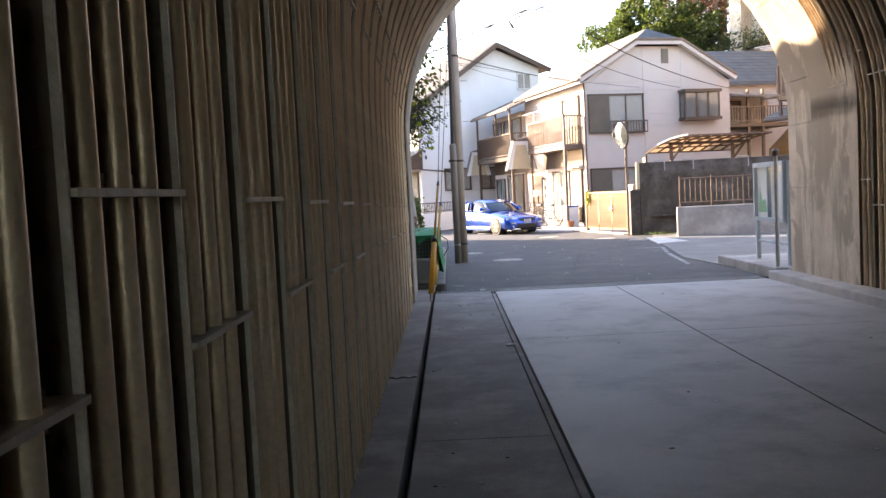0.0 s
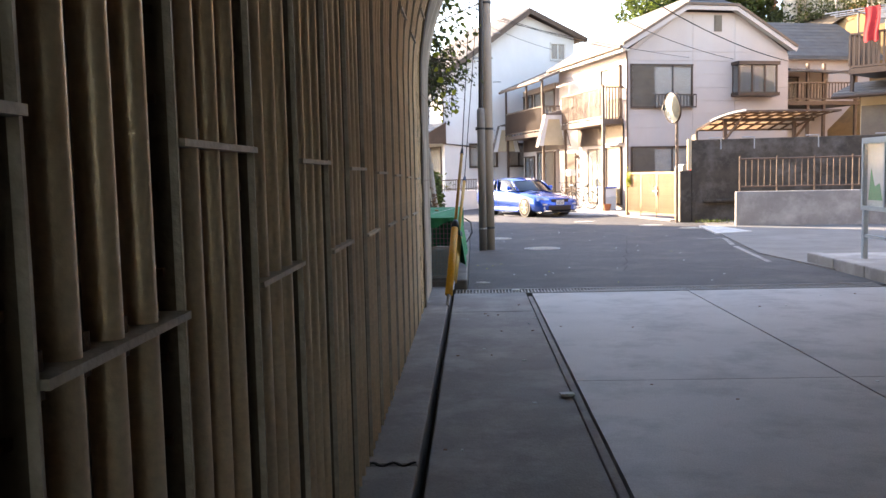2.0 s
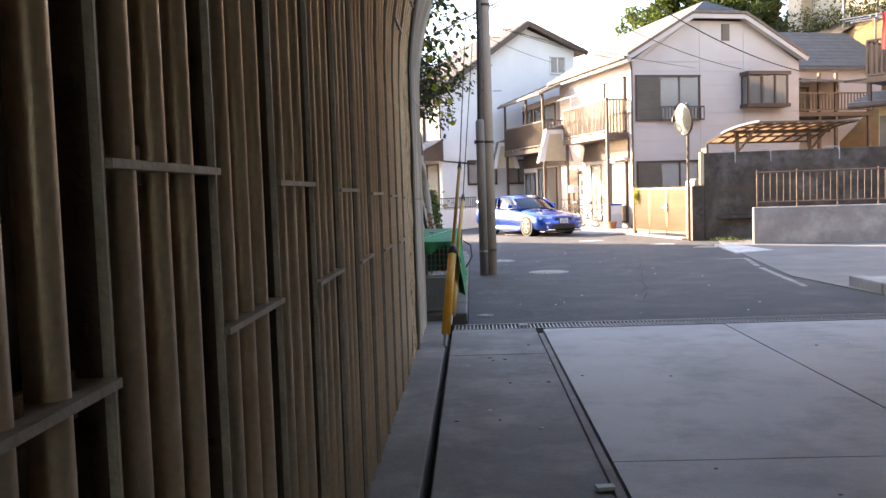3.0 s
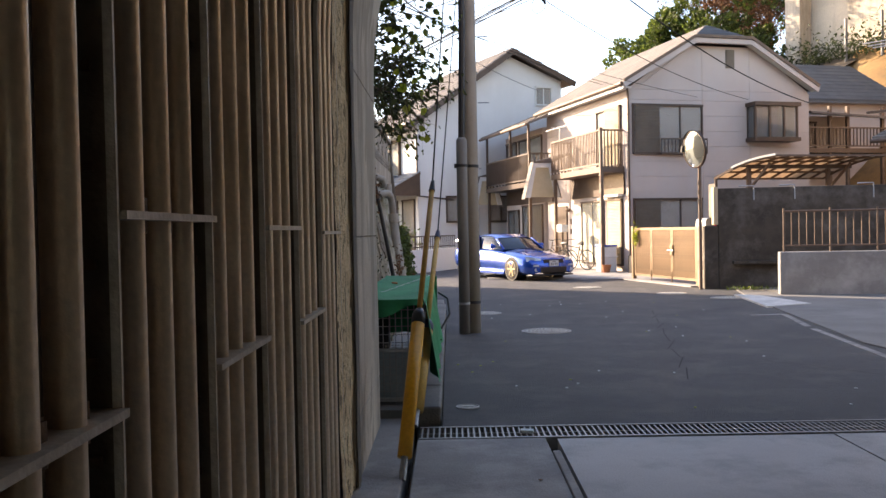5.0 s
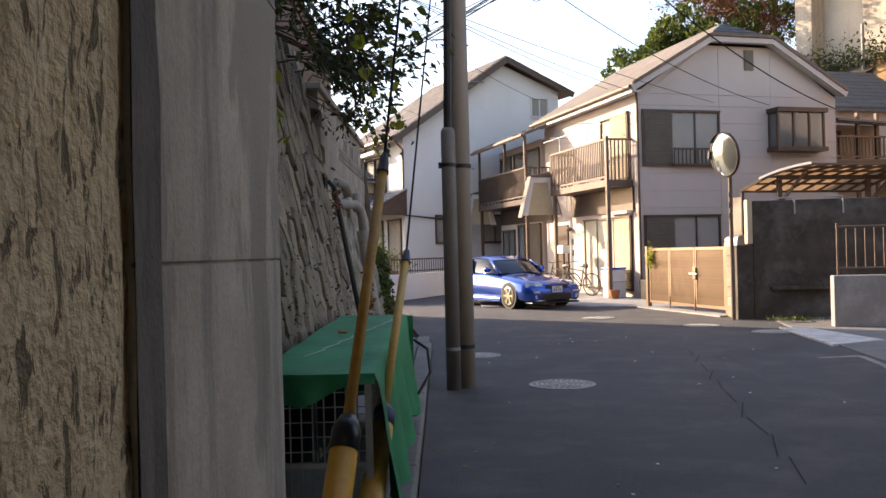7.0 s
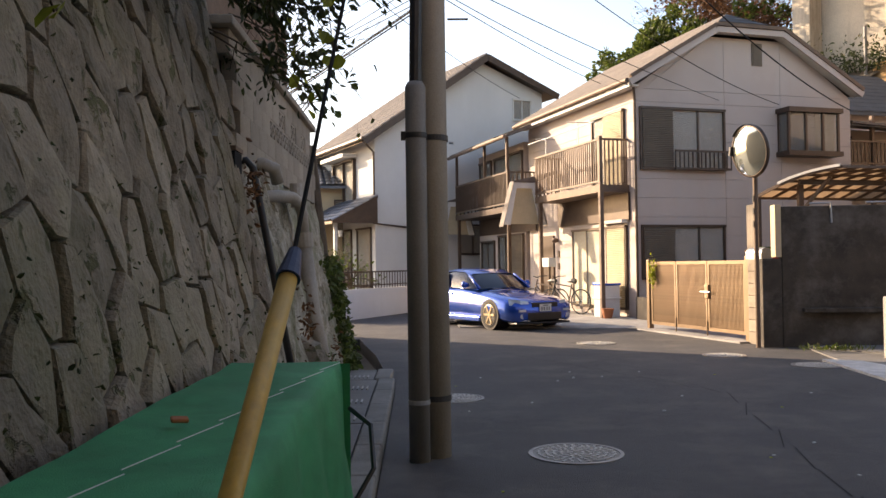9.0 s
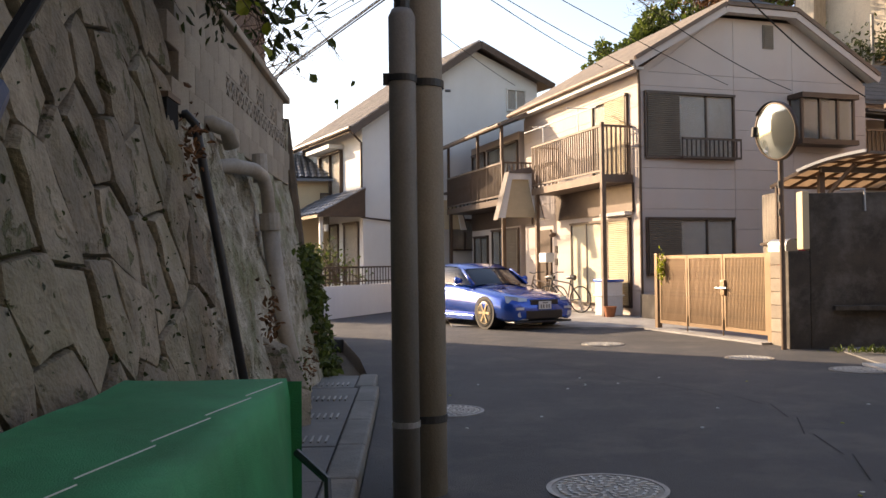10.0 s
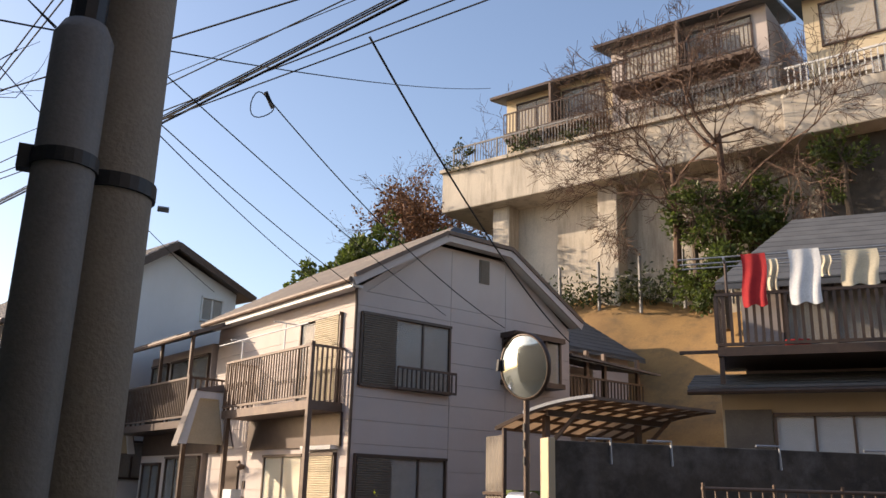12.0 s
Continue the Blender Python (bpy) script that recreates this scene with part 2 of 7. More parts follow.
PLASTIC_W = material("white_plastic", (0.75, 0.75, 0.74), (0.65, 0.65, 0.64), 4.0, 0.5, 0.05)
LAMP_G = material("headlamp_glass", (0.62, 0.66, 0.7), (0.5, 0.54, 0.58), 9.0, 0.08, 0.0, coat=1.0)
NET = material("green_net", (0.012, 0.29, 0.115), (0.009, 0.2, 0.075), 4.0, 0.7, 0.5, fine=260, stain=(0.025, 0.36, 0.15))
PAINT_W = material("road_paint", (0.72, 0.71, 0.68), (0.5, 0.49, 0.47), 5.0, 0.8, 0.2, fine=60, stain=(0.3, 0.295, 0.29))
POLY = material("amber_sheet", (0.72, 0.6, 0.47), (0.62, 0.5, 0.38), 2.0, 0.45, 0.05, through_light=0.6)
RED_C = material("red_cloth", (0.5, 0.03, 0.03), (0.4, 0.02, 0.025), 6.0, 0.9, 0.2)
WHITE_C = material("white_cloth", (0.8, 0.8, 0.79), (0.7, 0.7, 0.69), 6.0, 0.9, 0.2)
CREAM_C = material("cream_cloth", (0.7, 0.62, 0.45), (0.6, 0.52, 0.37), 6.0, 0.9, 0.2)
BLUE_GREY = material("blue_grey_paint", (0.36, 0.44, 0.5), (0.3, 0.37, 0.43), 4.0, 0.55, 0.1)
PAPER = material("poster_paper", (0.7, 0.76, 0.74), (0.6, 0.66, 0.65), 5.0, 0.6, 0.0)
PAPER_G = material("poster_green", (0.1, 0.42, 0.16), (0.07, 0.33, 0.12), 5.0, 0.6, 0.0)
IRON = material("cast_iron", (0.33, 0.31, 0.28), (0.2, 0.19, 0.17), 12.0, 0.6, 0.4, metal=0.4)
TERRA = material("terracotta", (0.42, 0.16, 0.07), (0.34, 0.12, 0.05), 8.0, 0.8, 0.1)


def clear_glass(name, tint, rough):
    m = bpy.data.materials.new(name)
    m.use_nodes = True
    p = m.node_tree.nodes["Principled BSDF"]
    p.inputs["Base Color"].default_value = (*tint, 1)
    p.inputs["Roughness"].default_value = rough
    p.inputs["Transmission Weight"].default_value = 0.85
    p.inputs["IOR"].default_value = 1.45
    return m


GLASS = clear_glass("window_glass", (0.5, 0.52, 0.52), 0.03)
PANE_THIN = material("thin_pane", (0.7, 0.75, 0.75), (0.68, 0.73, 0.73), 2.0, 0.05, 0.0, alpha=0.12)
CAR_GLASS = clear_glass("car_glass", (0.05, 0.07, 0.08), 0.02)
MIRROR = bpy.data.materials.new("mirror")
MIRROR.use_nodes = True
MIRROR.node_tree.nodes["Principled BSDF"].inputs["Metallic"].default_value = 0.8
MIRROR.node_tree.nodes["Principled BSDF"].inputs["Roughness"].default_value = 0.1
MIRROR.node_tree.nodes["Principled BSDF"].inputs["Base Color"].default_value = (0.42, 0.45, 0.42, 1)


# ---- mesh helpers ----
def to_mesh(name, bm, mat, smooth=False):
    me = bpy.data.meshes.new(name)
    bmesh.ops.recalc_face_normals(bm, faces=bm.faces)
    bm.to_mesh(me)
    bm.free()
    me.materials.append(mat)
    if smooth:
        me.polygons.foreach_set("use_smooth", [True] * len(me.polygons))
    return me


def part(name, bm, mat, parent, label="", smooth=False, at=None):
    ob = new(name, to_mesh(name, bm, mat, smooth))
    ob.parent = parent
    if at is not None:
        ob.matrix_basis = at
    if label:
        ob["label"] = label
    return ob


def piece(name, me, parent, at):
    ob = new(name, me)
    ob.parent = parent
    ob.matrix_basis = at
    return ob


def thing(name, label, category, at=None, group="", kind=""):
    ob = new(name)
    ob.empty_display_size = 0.2
    if at is not None:
        ob.matrix_basis = at
    return tagged(ob, label, category, group, kind)


def solid(name, bm, mat, label, category, at=None, group="", kind="", smooth=False):
    ob = new(name, to_mesh(name, bm, mat, smooth))
    if at is not None:
        ob.matrix_basis = at
    return tagged(ob, label, category, group, kind)


def box(bm, x0, x1, y0, y1, z0, z1, m=None, bevel=0.0):
    vs = [Vector((x, y, z)) for x in (x0, x1) for y in (y0, y1) for z in (z0, z1)]
    if m is not None:
        vs = [m @ v for v in vs]
    v = [bm.verts.new(c) for c in vs]
    fs = [bm.faces.new([v[i] for i in f]) for f in ((0, 1, 3, 2), (4, 6, 7, 5), (0, 4, 5, 1), (2, 3, 7, 6), (0, 2, 6, 4), (1, 5, 7, 3))]
    if bevel:
        bmesh.ops.bevel(bm, geom=list({e for f in fs for e in f.edges}), offset=bevel, segments=2, affect="EDGES", profile=0.5)
    return bm


def B(*a, **k):
    return box(bmesh.new(), *a, **k)


def tube(bm, pts, r, seg=10, cap=True):
    """A round tube along points; r is one radius or one for each point."""
    pts = [Vector(p) for p in pts]
    rs = r if isinstance(r, (list, tuple)) else [r] * len(pts)
    rings, ref = [], None
    for i, p in enumerate(pts):
        d = (pts[min(i + 1, len(pts) - 1)] - pts[max(i - 1, 0)]).normalized()
        if ref is None:
            ref = d.orthogonal().normalized()
        ref = (ref - d * ref.dot(d)).normalized()
        s = d.cross(ref)
        rings.append([bm.verts.new(p + (ref * math.cos(a) + s * math.sin(a)) * rs[i]) for a in (2 * math.pi * k / seg for k in range(seg))])
    for a, b in zip(rings, rings[1:]):
        for k in range(seg):
            bm.faces.new((a[k], a[(k + 1) % seg], b[(k + 1) % seg], b[k]))
    if cap:
        bm.faces.new(rings[0][::-1])
        bm.faces.new(rings[-1])
    return bm


def T(pts, r, seg=10):
    return tube(bmesh.new(), pts, r, seg)


def prism(bm, poly, y0, y1, f=None):
    """A polygon of (x, z) pushed from y0 to y1; f maps x, y, z to a place."""
    f = f or (lambda x, y, z: Vector((x, y, z)))
    a = [bm.verts.new(f(x, y0, z)) for x, z in poly]
    b = [bm.verts.new(f(x, y1, z)) for x, z in poly]
    n = len(poly)
    bm.faces.new(a)
    bm.faces.new(b[::-1])
    for i in range(n):
        bm.faces.new((a[i], b[i], b[(i + 1) % n], a[(i + 1) % n]))
    return bm


def beam(bm, p0, p1, w, h):
    """A square-cut bar from p0 to p1, w wide and h high."""
    p0, p1 = Vector(p0), Vector(p1)
    d = (p1 - p0)
    x = d.normalized()
    y = Vector((0, 0, 1)).cross(x)
    y = y.normalized() if y.length > 1e-4 else Vector((1, 0, 0))
    z = x.cross(y)
    m = Matrix.Translation(p0) @ Matrix((x, y, z)).transposed().to_4x4()
    return box(bm, 0, d.length, -w / 2, w / 2, -h / 2, h / 2, m)


def sag(p0, p1, drop, n=14):
    p0, p1 = Vector(p0), Vector(p1)
    return [p0.lerp(p1, i / n) - Vector((0, 0, drop * 4 * (i / n) * (1 - i / n))) for i in range(n + 1)]


def sheet(bm, rows):
    """A grid of places, row by row, joined with faces."""
    vs = [[bm.verts.new(p) for p in r] for r in rows]
    for a, b in zip(vs, vs[1:]):
        for i in range(len(a) - 1):
            bm.faces.new((a[i], a[i + 1], b[i + 1], b[i]))
    return bm

rng = random.Random(7)

# ---- ground and road ----
g = bmesh.new()
box(g, -400, 400, -300, 500, -0.6, -0.22)
solid("ground", g, EARTH, "bare brown earth under the street and hillside", "ground", kind="structure")


def flat(poly, z0, z1):
    bm = bmesh.new()
    a = [bm.verts.new((x, y, z1)) for x, y in poly]
    b = [bm.verts.new((x, y, z0)) for x, y in poly]
    bm.faces.new(a)
    bm.faces.new(b[::-1])
    for i in range(len(poly)):
        bm.faces.new((a[i], b[i], b[(i + 1) % len(poly)], a[(i + 1) % len(poly)]))
    return bm


solid("road", flat([(0.04, 13.66), (5.2, 13.5), (40, 13.4), (40, 90), (-30, 90), (-30, 30), (-0.8, 29.3), (-0.35, 26.3), (0.04, 22.6)], -0.22, 0.0),
      ASPHALT, "worn grey asphalt road with faint patches", "road", kind="structure")
tar = bmesh.new()
for x0, y0, x1, y1 in ((2.3, 15.4, 3.5, 22.0), (3.5, 22.0, 1.6, 26.4), (3.3, 16.5, 5.0, 14.3)):
    for k in range(10):
        a, b = k / 10, (k + 1) / 10
        j = rng.uniform(-0.07, 0.07)
        px, py = x0 + (x1 - x0) * a, y0 + (y1 - y0) * a
        qx, qy = x0 + (x1 - x0) * b, y0 + (y1 - y0) * b
        dx, dy = (qy - py), -(qx - px)
        n = math.hypot(dx, dy)
        dx, dy = dx / n * 0.006, dy / n * 0.006
        tar.faces.new([tar.verts.new((px - dx + j, py - dy, 0.004)), tar.verts.new((px + dx + j, py + dy, 0.004)),
                       tar.verts.new((qx + dx - j, qy + dy, 0.004)), tar.verts.new((qx - dx - j, qy - dy, 0.004))])
solid("road_crack", tar, material("crack", (0.03, 0.03, 0.03), (0.02, 0.02, 0.02), 9, 1.0, 0.2), "dark cracks across the asphalt", "crack", kind="structure")

# tunnel floor: three strips with open gaps between them
floor = thing("tunnel_floor", "grey concrete tunnel floor with a drain strip", "floor", kind="structure")
for i, (y0, y1) in enumerate(((-19, -9), (-9, -3), (-3, 3.1), (3.1, 8.9), (8.9, 13.28))):
    part("lane_slab", B(0.812, 2.655, y0 + 0.006, y1 - 0.006, -0.2, 0.0), CONC_FLOOR, floor)
    part("lane_slab", B(2.668, 5.0, y0 + 0.006, y1 - 0.006, -0.2, 0.002), CONC_FLOOR, floor)
for y0, y1 in ((-19, -8), (-8, -1.5), (-1.5, 5.3), (5.3, 11.9), (11.9, 13.28)):
    part("drain_cover", B(-0.125, 0.735, y0 + 0.006, y1 - 0.006, -0.2, 0.012 + rng.uniform(-0.004, 0.004), bevel=0.008), CONC_SLAB, floor)
part("drain_edge", B(0.737, 0.785, -16, 12.9, -0.2, 0.02, bevel=0.006), CONC_SLAB, floor, "pale concrete edge along the drain")
for y0, y1 in ((-19, -6), (-6, 1.9), (1.9, 7.15), (7.17, 13.9)):
    part("kerb_strip", B(-0.75, -0.175, y0 + 0.004, y1 - 0.004, -0.2, 0.02, bevel=0.01), CONC_SLAB, floor)
part("right_kerb", B(5.0, 5.75, -16, 13.2, -0.2, 0.13, bevel=0.02), CONC_FLOOR, floor)

# drain grate across the mouth of the tunnel
grate = thing("drain_grate", "galvanised steel drain grating across the tunnel mouth", "drain grate")
part("frame", box(box(B(-0.12, 5.0, 13.3, 13.325, -0.08, 0.008), -0.12, 5.0, 13.62, 13.645, -0.08, 0.008), -0.12, 5.0, 13.455, 13.465, -0.06, 0.002), GRATE, grate)
bar = to_mesh("grate_bar", B(-0.006, 0.006, 13.325, 13.62, -0.05, 0.004), GRATE)
for i in range(128):
    piece("bar", bar, grate, pose(-0.1 + i * 0.04, 0, 0))
part("channel", B(-0.12, 5.0, 13.3, 13.64, -0.21, -0.19), BLACK, grate)

# gutter slabs and kerb along the stone wall
pav = thing("pavement", "grey concrete gutter slabs and kerb along the stone wall", "pavement", kind="structure")
for i in range(11):
    y = 13.9 + i * 0.9
    cx = 0.0 if y < 22.4 else -(y - 22.4) * 0.085
    part("kerb_stone", B(cx - 0.16, cx + 0.03, y + 0.005, y + 0.895, -0.2, 0.1, bevel=0.02), KERB, pav)
    part("gutter_slab", B(-0.72, cx - 0.17, y + 0.004, y + 0.896, -0.2, 0.085 + rng.uniform(-0.006, 0.006), bevel=0.006), APRON, pav)
    if i in (7, 8, 9, 10):
        sl = bmesh.new()
        for q in range(7):
            box(sl, cx - 0.55 + q * 0.05, cx - 0.535 + q * 0.05, y + 0.1, y + 0.3, 0.05, 0.099)
        part("grating", sl, GRATE, pav, "rusty slotted drain cover")

# right-hand apron, kerb and pale patch
solid("apron", flat([(5.25, 13.55), (4.9, 17.5), (5.45, 21.4), (6.05, 25.0), (6.3, 26.2), (30, 23.4), (30, 13.5)], -0.21, 0.02), APRON,
      "grey concrete side apron", "pavement", kind="structure")
solid("ramp_patch", flat([(5.45, 22.0), (6.35, 22.4), (6.15, 24.3), (5.75, 24.6)], 0.0, 0.032), PAINT_W, "pale four-cornered patch on the side apron", "pavement", kind="structure")
for i in range(3):
    solid("kerb", B(5.12, 5.32, 13.2 + i * 0.95, 14.14 + i * 0.95, -0.1, 0.16, bevel=0.02), CONC_SLAB, "worn concrete kerb stone beside the road", "kerb", kind="structure")
solid("plinth", B(5.322, 6.6, 13.1, 15.95, -0.1, 0.15, bevel=0.015), CONC_SLAB, "concrete plinth under the notice board", "plinth", kind="structure")
ln = bmesh.new()
for a, b in (((4.62, 16.2), (4.95, 19.0)), ((5.0, 19.3), (5.3, 20.9)), ((4.75, 20.85), (5.3, 20.95))):
    beam(ln, (*a, 0.0), (*b, 0.0), 0.09, 0.012)
solid("edge_line", ln, material("worn_paint", (0.42, 0.41, 0.39), (0.16, 0.155, 0.15), 7.0, 0.85, 0.2, fine=50, stain=(0.1, 0.098, 0.098)), "worn white painted edge line", "road marking", kind="structure")


def manhole(x, y, r, mat=IRON):
    t = thing("manhole_cover", "round patterned cast-iron manhole cover in the asphalt", "manhole cover", pose(x, y, 0), group="manhole covers")
    bm = bmesh.new()
    tube(bm, [(0, 0, -0.02), (0, 0, 0.005)], r, 40)
    part("lid", bm, mat, t)
    bm = bmesh.new()
    prof = [(r * 1.005, 0.0), (r * 1.005, 0.009), (r * 1.1, 0.009), (r * 1.1, 0.0)]
    sheet(bm, [[Vector((math.cos(a) * p, math.sin(a) * p, z)) for p, z in prof] for a in (2 * math.pi * k / 40 for k in range(41))])
    part("rim", bm, GRATE, t)
    bm = bmesh.new()
    if r > 0.2:
        for ring in range(1, 6):
            n = ring * 6
            for k in range(n):
                a = 2 * math.pi * k / n + ring * 0.3
                box(bm, -0.022, 0.022, -0.009, 0.009, 0.004, 0.011, pose(math.cos(a) * r * ring / 5.8, math.sin(a) * r * ring / 5.8, 0, 0, 0, math.degrees(a) * 2.3 + 30))
        part("tread", bm, PAINT_W, t, "pale raised tread pattern")
    else:
        box(bm, -0.05, 0.05, -0.008, 0.008, 0.004, 0.01)
        box(bm, -0.04, 0.04, 0.02, 0.036, 0.004, 0.01)
        part("tread", bm, PAINT_W, t)
    return t


for x, y, r in ((1.42, 19.3, 0.31), (0.66, 21.95, 0.28), (3.33, 27.7, 0.3), (4.74, 25.5, 0.28), (5.48, 24.15, 0.3), (0.235, 14.34, 0.085)):
    manhole(x, y, r)

# ---- tunnel lining ----
CX, R, Z0 = 2.45, 2.86, 2.45
P0, PW = 1.347, 0.5404


def arch(s):
    """Place (x, z) and inward normal at arc length s along the lining, from the left foot at z = -0.25."""
    wall = Z0 + 0.25
    if s < wall:
        return CX - R, s - 0.25, 1.0, 0.0
    a = (s - wall) / R
    if a < math.pi:
        return CX - R * math.cos(a), Z0 + R * math.sin(a), math.cos(a), -math.sin(a)
    return CX + R, Z0 - (s - wall - math.pi * R), -1.0, 0.0


TOTAL = 2 * (Z0 + 0.25) + math.pi * R


def lining(first):
    """One ring of liner plates: corrugated skin, rim flanges, joint flanges with bolts."""
    skin, fl, bo = bmesh.new(), bmesh.new(), bmesh.new()
    ss = [0.0, 0.9, 1.8, Z0 + 0.25] + [Z0 + 0.25 + math.pi * R * i / 30 for i in range(1, 31)] + [TOTAL - 1.8, TOTAL - 0.9, TOTAL]
    # back sheet and rim webs take the darkened colour, as shade in the troughs
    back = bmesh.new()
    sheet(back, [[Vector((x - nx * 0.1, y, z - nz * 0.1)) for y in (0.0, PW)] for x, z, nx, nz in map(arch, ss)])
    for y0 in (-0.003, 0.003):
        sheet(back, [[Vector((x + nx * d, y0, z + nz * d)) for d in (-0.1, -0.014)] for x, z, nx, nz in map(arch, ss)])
    # one rib: a tube's front three quarters, run round the vault
    sheet(skin, [[Vector((x + nx * (-0.034 + 0.03 * math.cos(a)), 0.024 * math.sin(a), z + nz * (-0.034 + 0.03 * math.cos(a)))) for a in (radians(-150 + 25 * k) for k in range(13))]
                 for x, z, nx, nz in map(arch, ss)])
    for y0 in (0.0,):
        sheet(fl, [[Vector((x + nx * d, y, z + nz * d)) for d, y in ((-0.016, y0 - 0.004), (0.0, y0 - 0.004), (0.0, y0 + 0.004), (-0.016, y0 + 0.004))]
                   for x, z, nx, nz in map(arch, ss)])
    joints, s = [], first + 0.25
    while s < TOTAL - 0.4:
        joints.append(s)
        s += 1.57
    for s in joints:
        x, z, nx, nz = arch(s)
        tx, tz = -nz, nx
        m = Matrix(((nx, 0, tx, x), (0, 1, 0, 0), (nz, 0, tz, z), (0, 0, 0, 1)))
        box(fl, -0.12, 0.012, 0.005, PW - 0.005, -0.007, 0.007, m)
        for k in range(4):
            box(bo, -0.045, -0.02, PW * (k + 0.32) / 4 - 0.011, PW * (k + 0.32) / 4 + 0.011, -0.03, 0.034, m)
    s = 0.5
    while s < TOTAL - 0.3:
        x, z, nx, nz = arch(s)
        tx, tz = -nz, nx
        m = Matrix(((nx, 0, tx, x), (0, 1, 0, 0), (nz, 0, tz, z), (0, 0, 0, 1)))
        box(bo, -0.05, -0.034, -0.014, 0.012, -0.008, 0.008, m)
        s += 0.157
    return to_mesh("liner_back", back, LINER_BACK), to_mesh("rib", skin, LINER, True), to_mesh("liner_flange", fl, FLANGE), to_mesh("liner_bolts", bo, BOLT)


lin = thing("tunnel_lining", "brown corrugated steel liner plates bolted into a tunnel vault", "tunnel lining", kind="structure")
kinds = [lining(1.585), lining(1.262)]
for k in range(-38, 19):
    y = P0 + k * PW
    bk, sk, fl, bo = kinds[k % 2]
    at = pose(0, y, -0.0158 * y)
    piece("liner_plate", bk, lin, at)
    for c in range(3):
        piece("rib", sk, lin, at @ pose(0, PW * (0.235 + 0.262 * c), 0))
    piece("flange", fl, lin, at)
    tagged(piece("bolts", bo, lin, at), kind="stuff")
YE = P0 + 19 * PW


# ---- portal ring and head wall ----
def yout(x):
    return 13.72 - 0.115 * (x + 0.41)


def ring(bm, y0f, y1f, n, rough, depth=0.0, lo=0.0, hi=99.0):
    rows = []
    ss = [0.0 + i * 0.18 for i in range(int((Z0 + 0.25) / 0.18))] + [Z0 + 0.25 + math.pi * R * i / 48 for i in range(49)]
    ss += [TOTAL - 0.18 * i for i in range(int((Z0 + 0.25) / 0.18), -1, -1)]
    for s in ss:
        if not lo <= s <= hi:
            continue
        x, z, nx, nz = arch(s)
        a, b = y0f(x), y1f(x)
        row = []
        for k in range(n + 1):
            y = a + (b - a) * k / n
            d = depth + rough * (noise.noise((x * 5, y * 7, z * 5)) + 0.6 * noise.noise((x * 17, y * 17, z * 13)))
            row.append(Vector((x + nx * d, y, z + nz * d)))
        rows.append(row)
    return sheet(bm, rows)


portal = thing("tunnel_portal", "streaked grey concrete portal ring of the tunnel", "portal", kind="structure")
part("rough_band", ring(bmesh.new(), lambda x: YE, lambda x: 12.2, 14, 0.022, -0.012, 0.0, 7.3), CONC_ROUGH, portal, "crumbling rough concrete band", True)
part("plain_band", ring(bmesh.new(), lambda x: YE - 0.27 * max(0.0, x - 2.45), lambda x: 12.2, 6, 0.004, 0.02, 7.0, TOTAL), CONC_WALL, portal, "", True)
part("joint_strip", ring(bmesh.new(), lambda x: 12.15, lambda x: 12.31, 4, 0.006, 0.011, 0.0, 7.3), DAMP, portal, "dark damp strip along the construction joint", True)
part("end_flange", ring(bmesh.new(), lambda x: YE - 0.002, lambda x: YE + 0.012, 1, 0.0, 0.005), FLANGE, portal)


def smooth_ring(s0, s1):
    bm = bmesh.new()
    m = max(2, int((s1 - s0) / 0.2))
    ts = [0.0, 0.006 / (s1 - s0)] + [q / m for q in range(1, m)] + [1 - 0.006 / (s1 - s0), 1.0]
    n = len(ts) - 1
    rows = []
    for i in range(n + 1):
        x, z, nx, nz = arch(s0 + (s1 - s0) * ts[i])
        row = [Vector((x - nx * 0.12, 12.17, z - nz * 0.12))]
        for k in range(9):
            y = 12.17 + (yout(x) - 12.17) * k / 8
            d = 0.004 * noise.noise((x * 3, y * 3, z * 3)) + (-0.012 if i in (0, n) else 0.0)
            row.append(Vector((x + nx * d, y, z + nz * d)))
        row.append(Vector((x - nx * 0.4, yout(x), z - nz * 0.4)))
        rows.append(row)
    return sheet(bm, rows)


cuts = [0.0, 0.62, 1.63, 2.58, 3.7, 4.9, 6.2, 7.5, 8.8, 10.0, 11.2, TOTAL - 2.55, TOTAL - 1.63, TOTAL - 0.62, TOTAL]
for a, b in zip(cuts, cuts[1:]):
    part("concrete_lift", smooth_ring(a, b), CONC_WALL, portal)

# head wall: an arched opening through a thick slab
hw = bmesh.new()
rows_in, rows_out, back = [], [], []
for i in range(61):
    s = 0.25 + (TOTAL - 0.5) * i / 60
    x, z, nx, nz = arch(s)
    rows_in.append(Vector((x - nx * 0.39, yout(x) - 0.01, z - nz * 0.39)))
    t = i / 60
    if t < 0.25:
        ox, oz = -6.0, 8.0 * t / 0.25
    elif t > 0.75:
        ox, oz = 12.0, 8.0 * (1 - t) / 0.25
    else:
        ox, oz = -6.0 + 18.0 * (t - 0.25) / 0.5, 8.0
    rows_out.append(Vector((ox, yout(ox) - 0.01, oz)))
sheet(hw, [rows_in, rows_out, [Vector((p.x, p.y - 1.2, p.z)) for p in rows_out], [Vector((p.x, p.y - 1.2, p.z)) for p in rows_in], rows_in])
solid("wall_portal", hw, CONC_WALL, "grey concrete head wall over the tunnel mouth", "wall", kind="structure")
hl = bmesh.new()
box(hl, -30, -0.9, -19.1, 13.0, -0.2, 7.6)
box(hl, 5.95, 34, -19.1, 12.4, -0.2, 7.6)
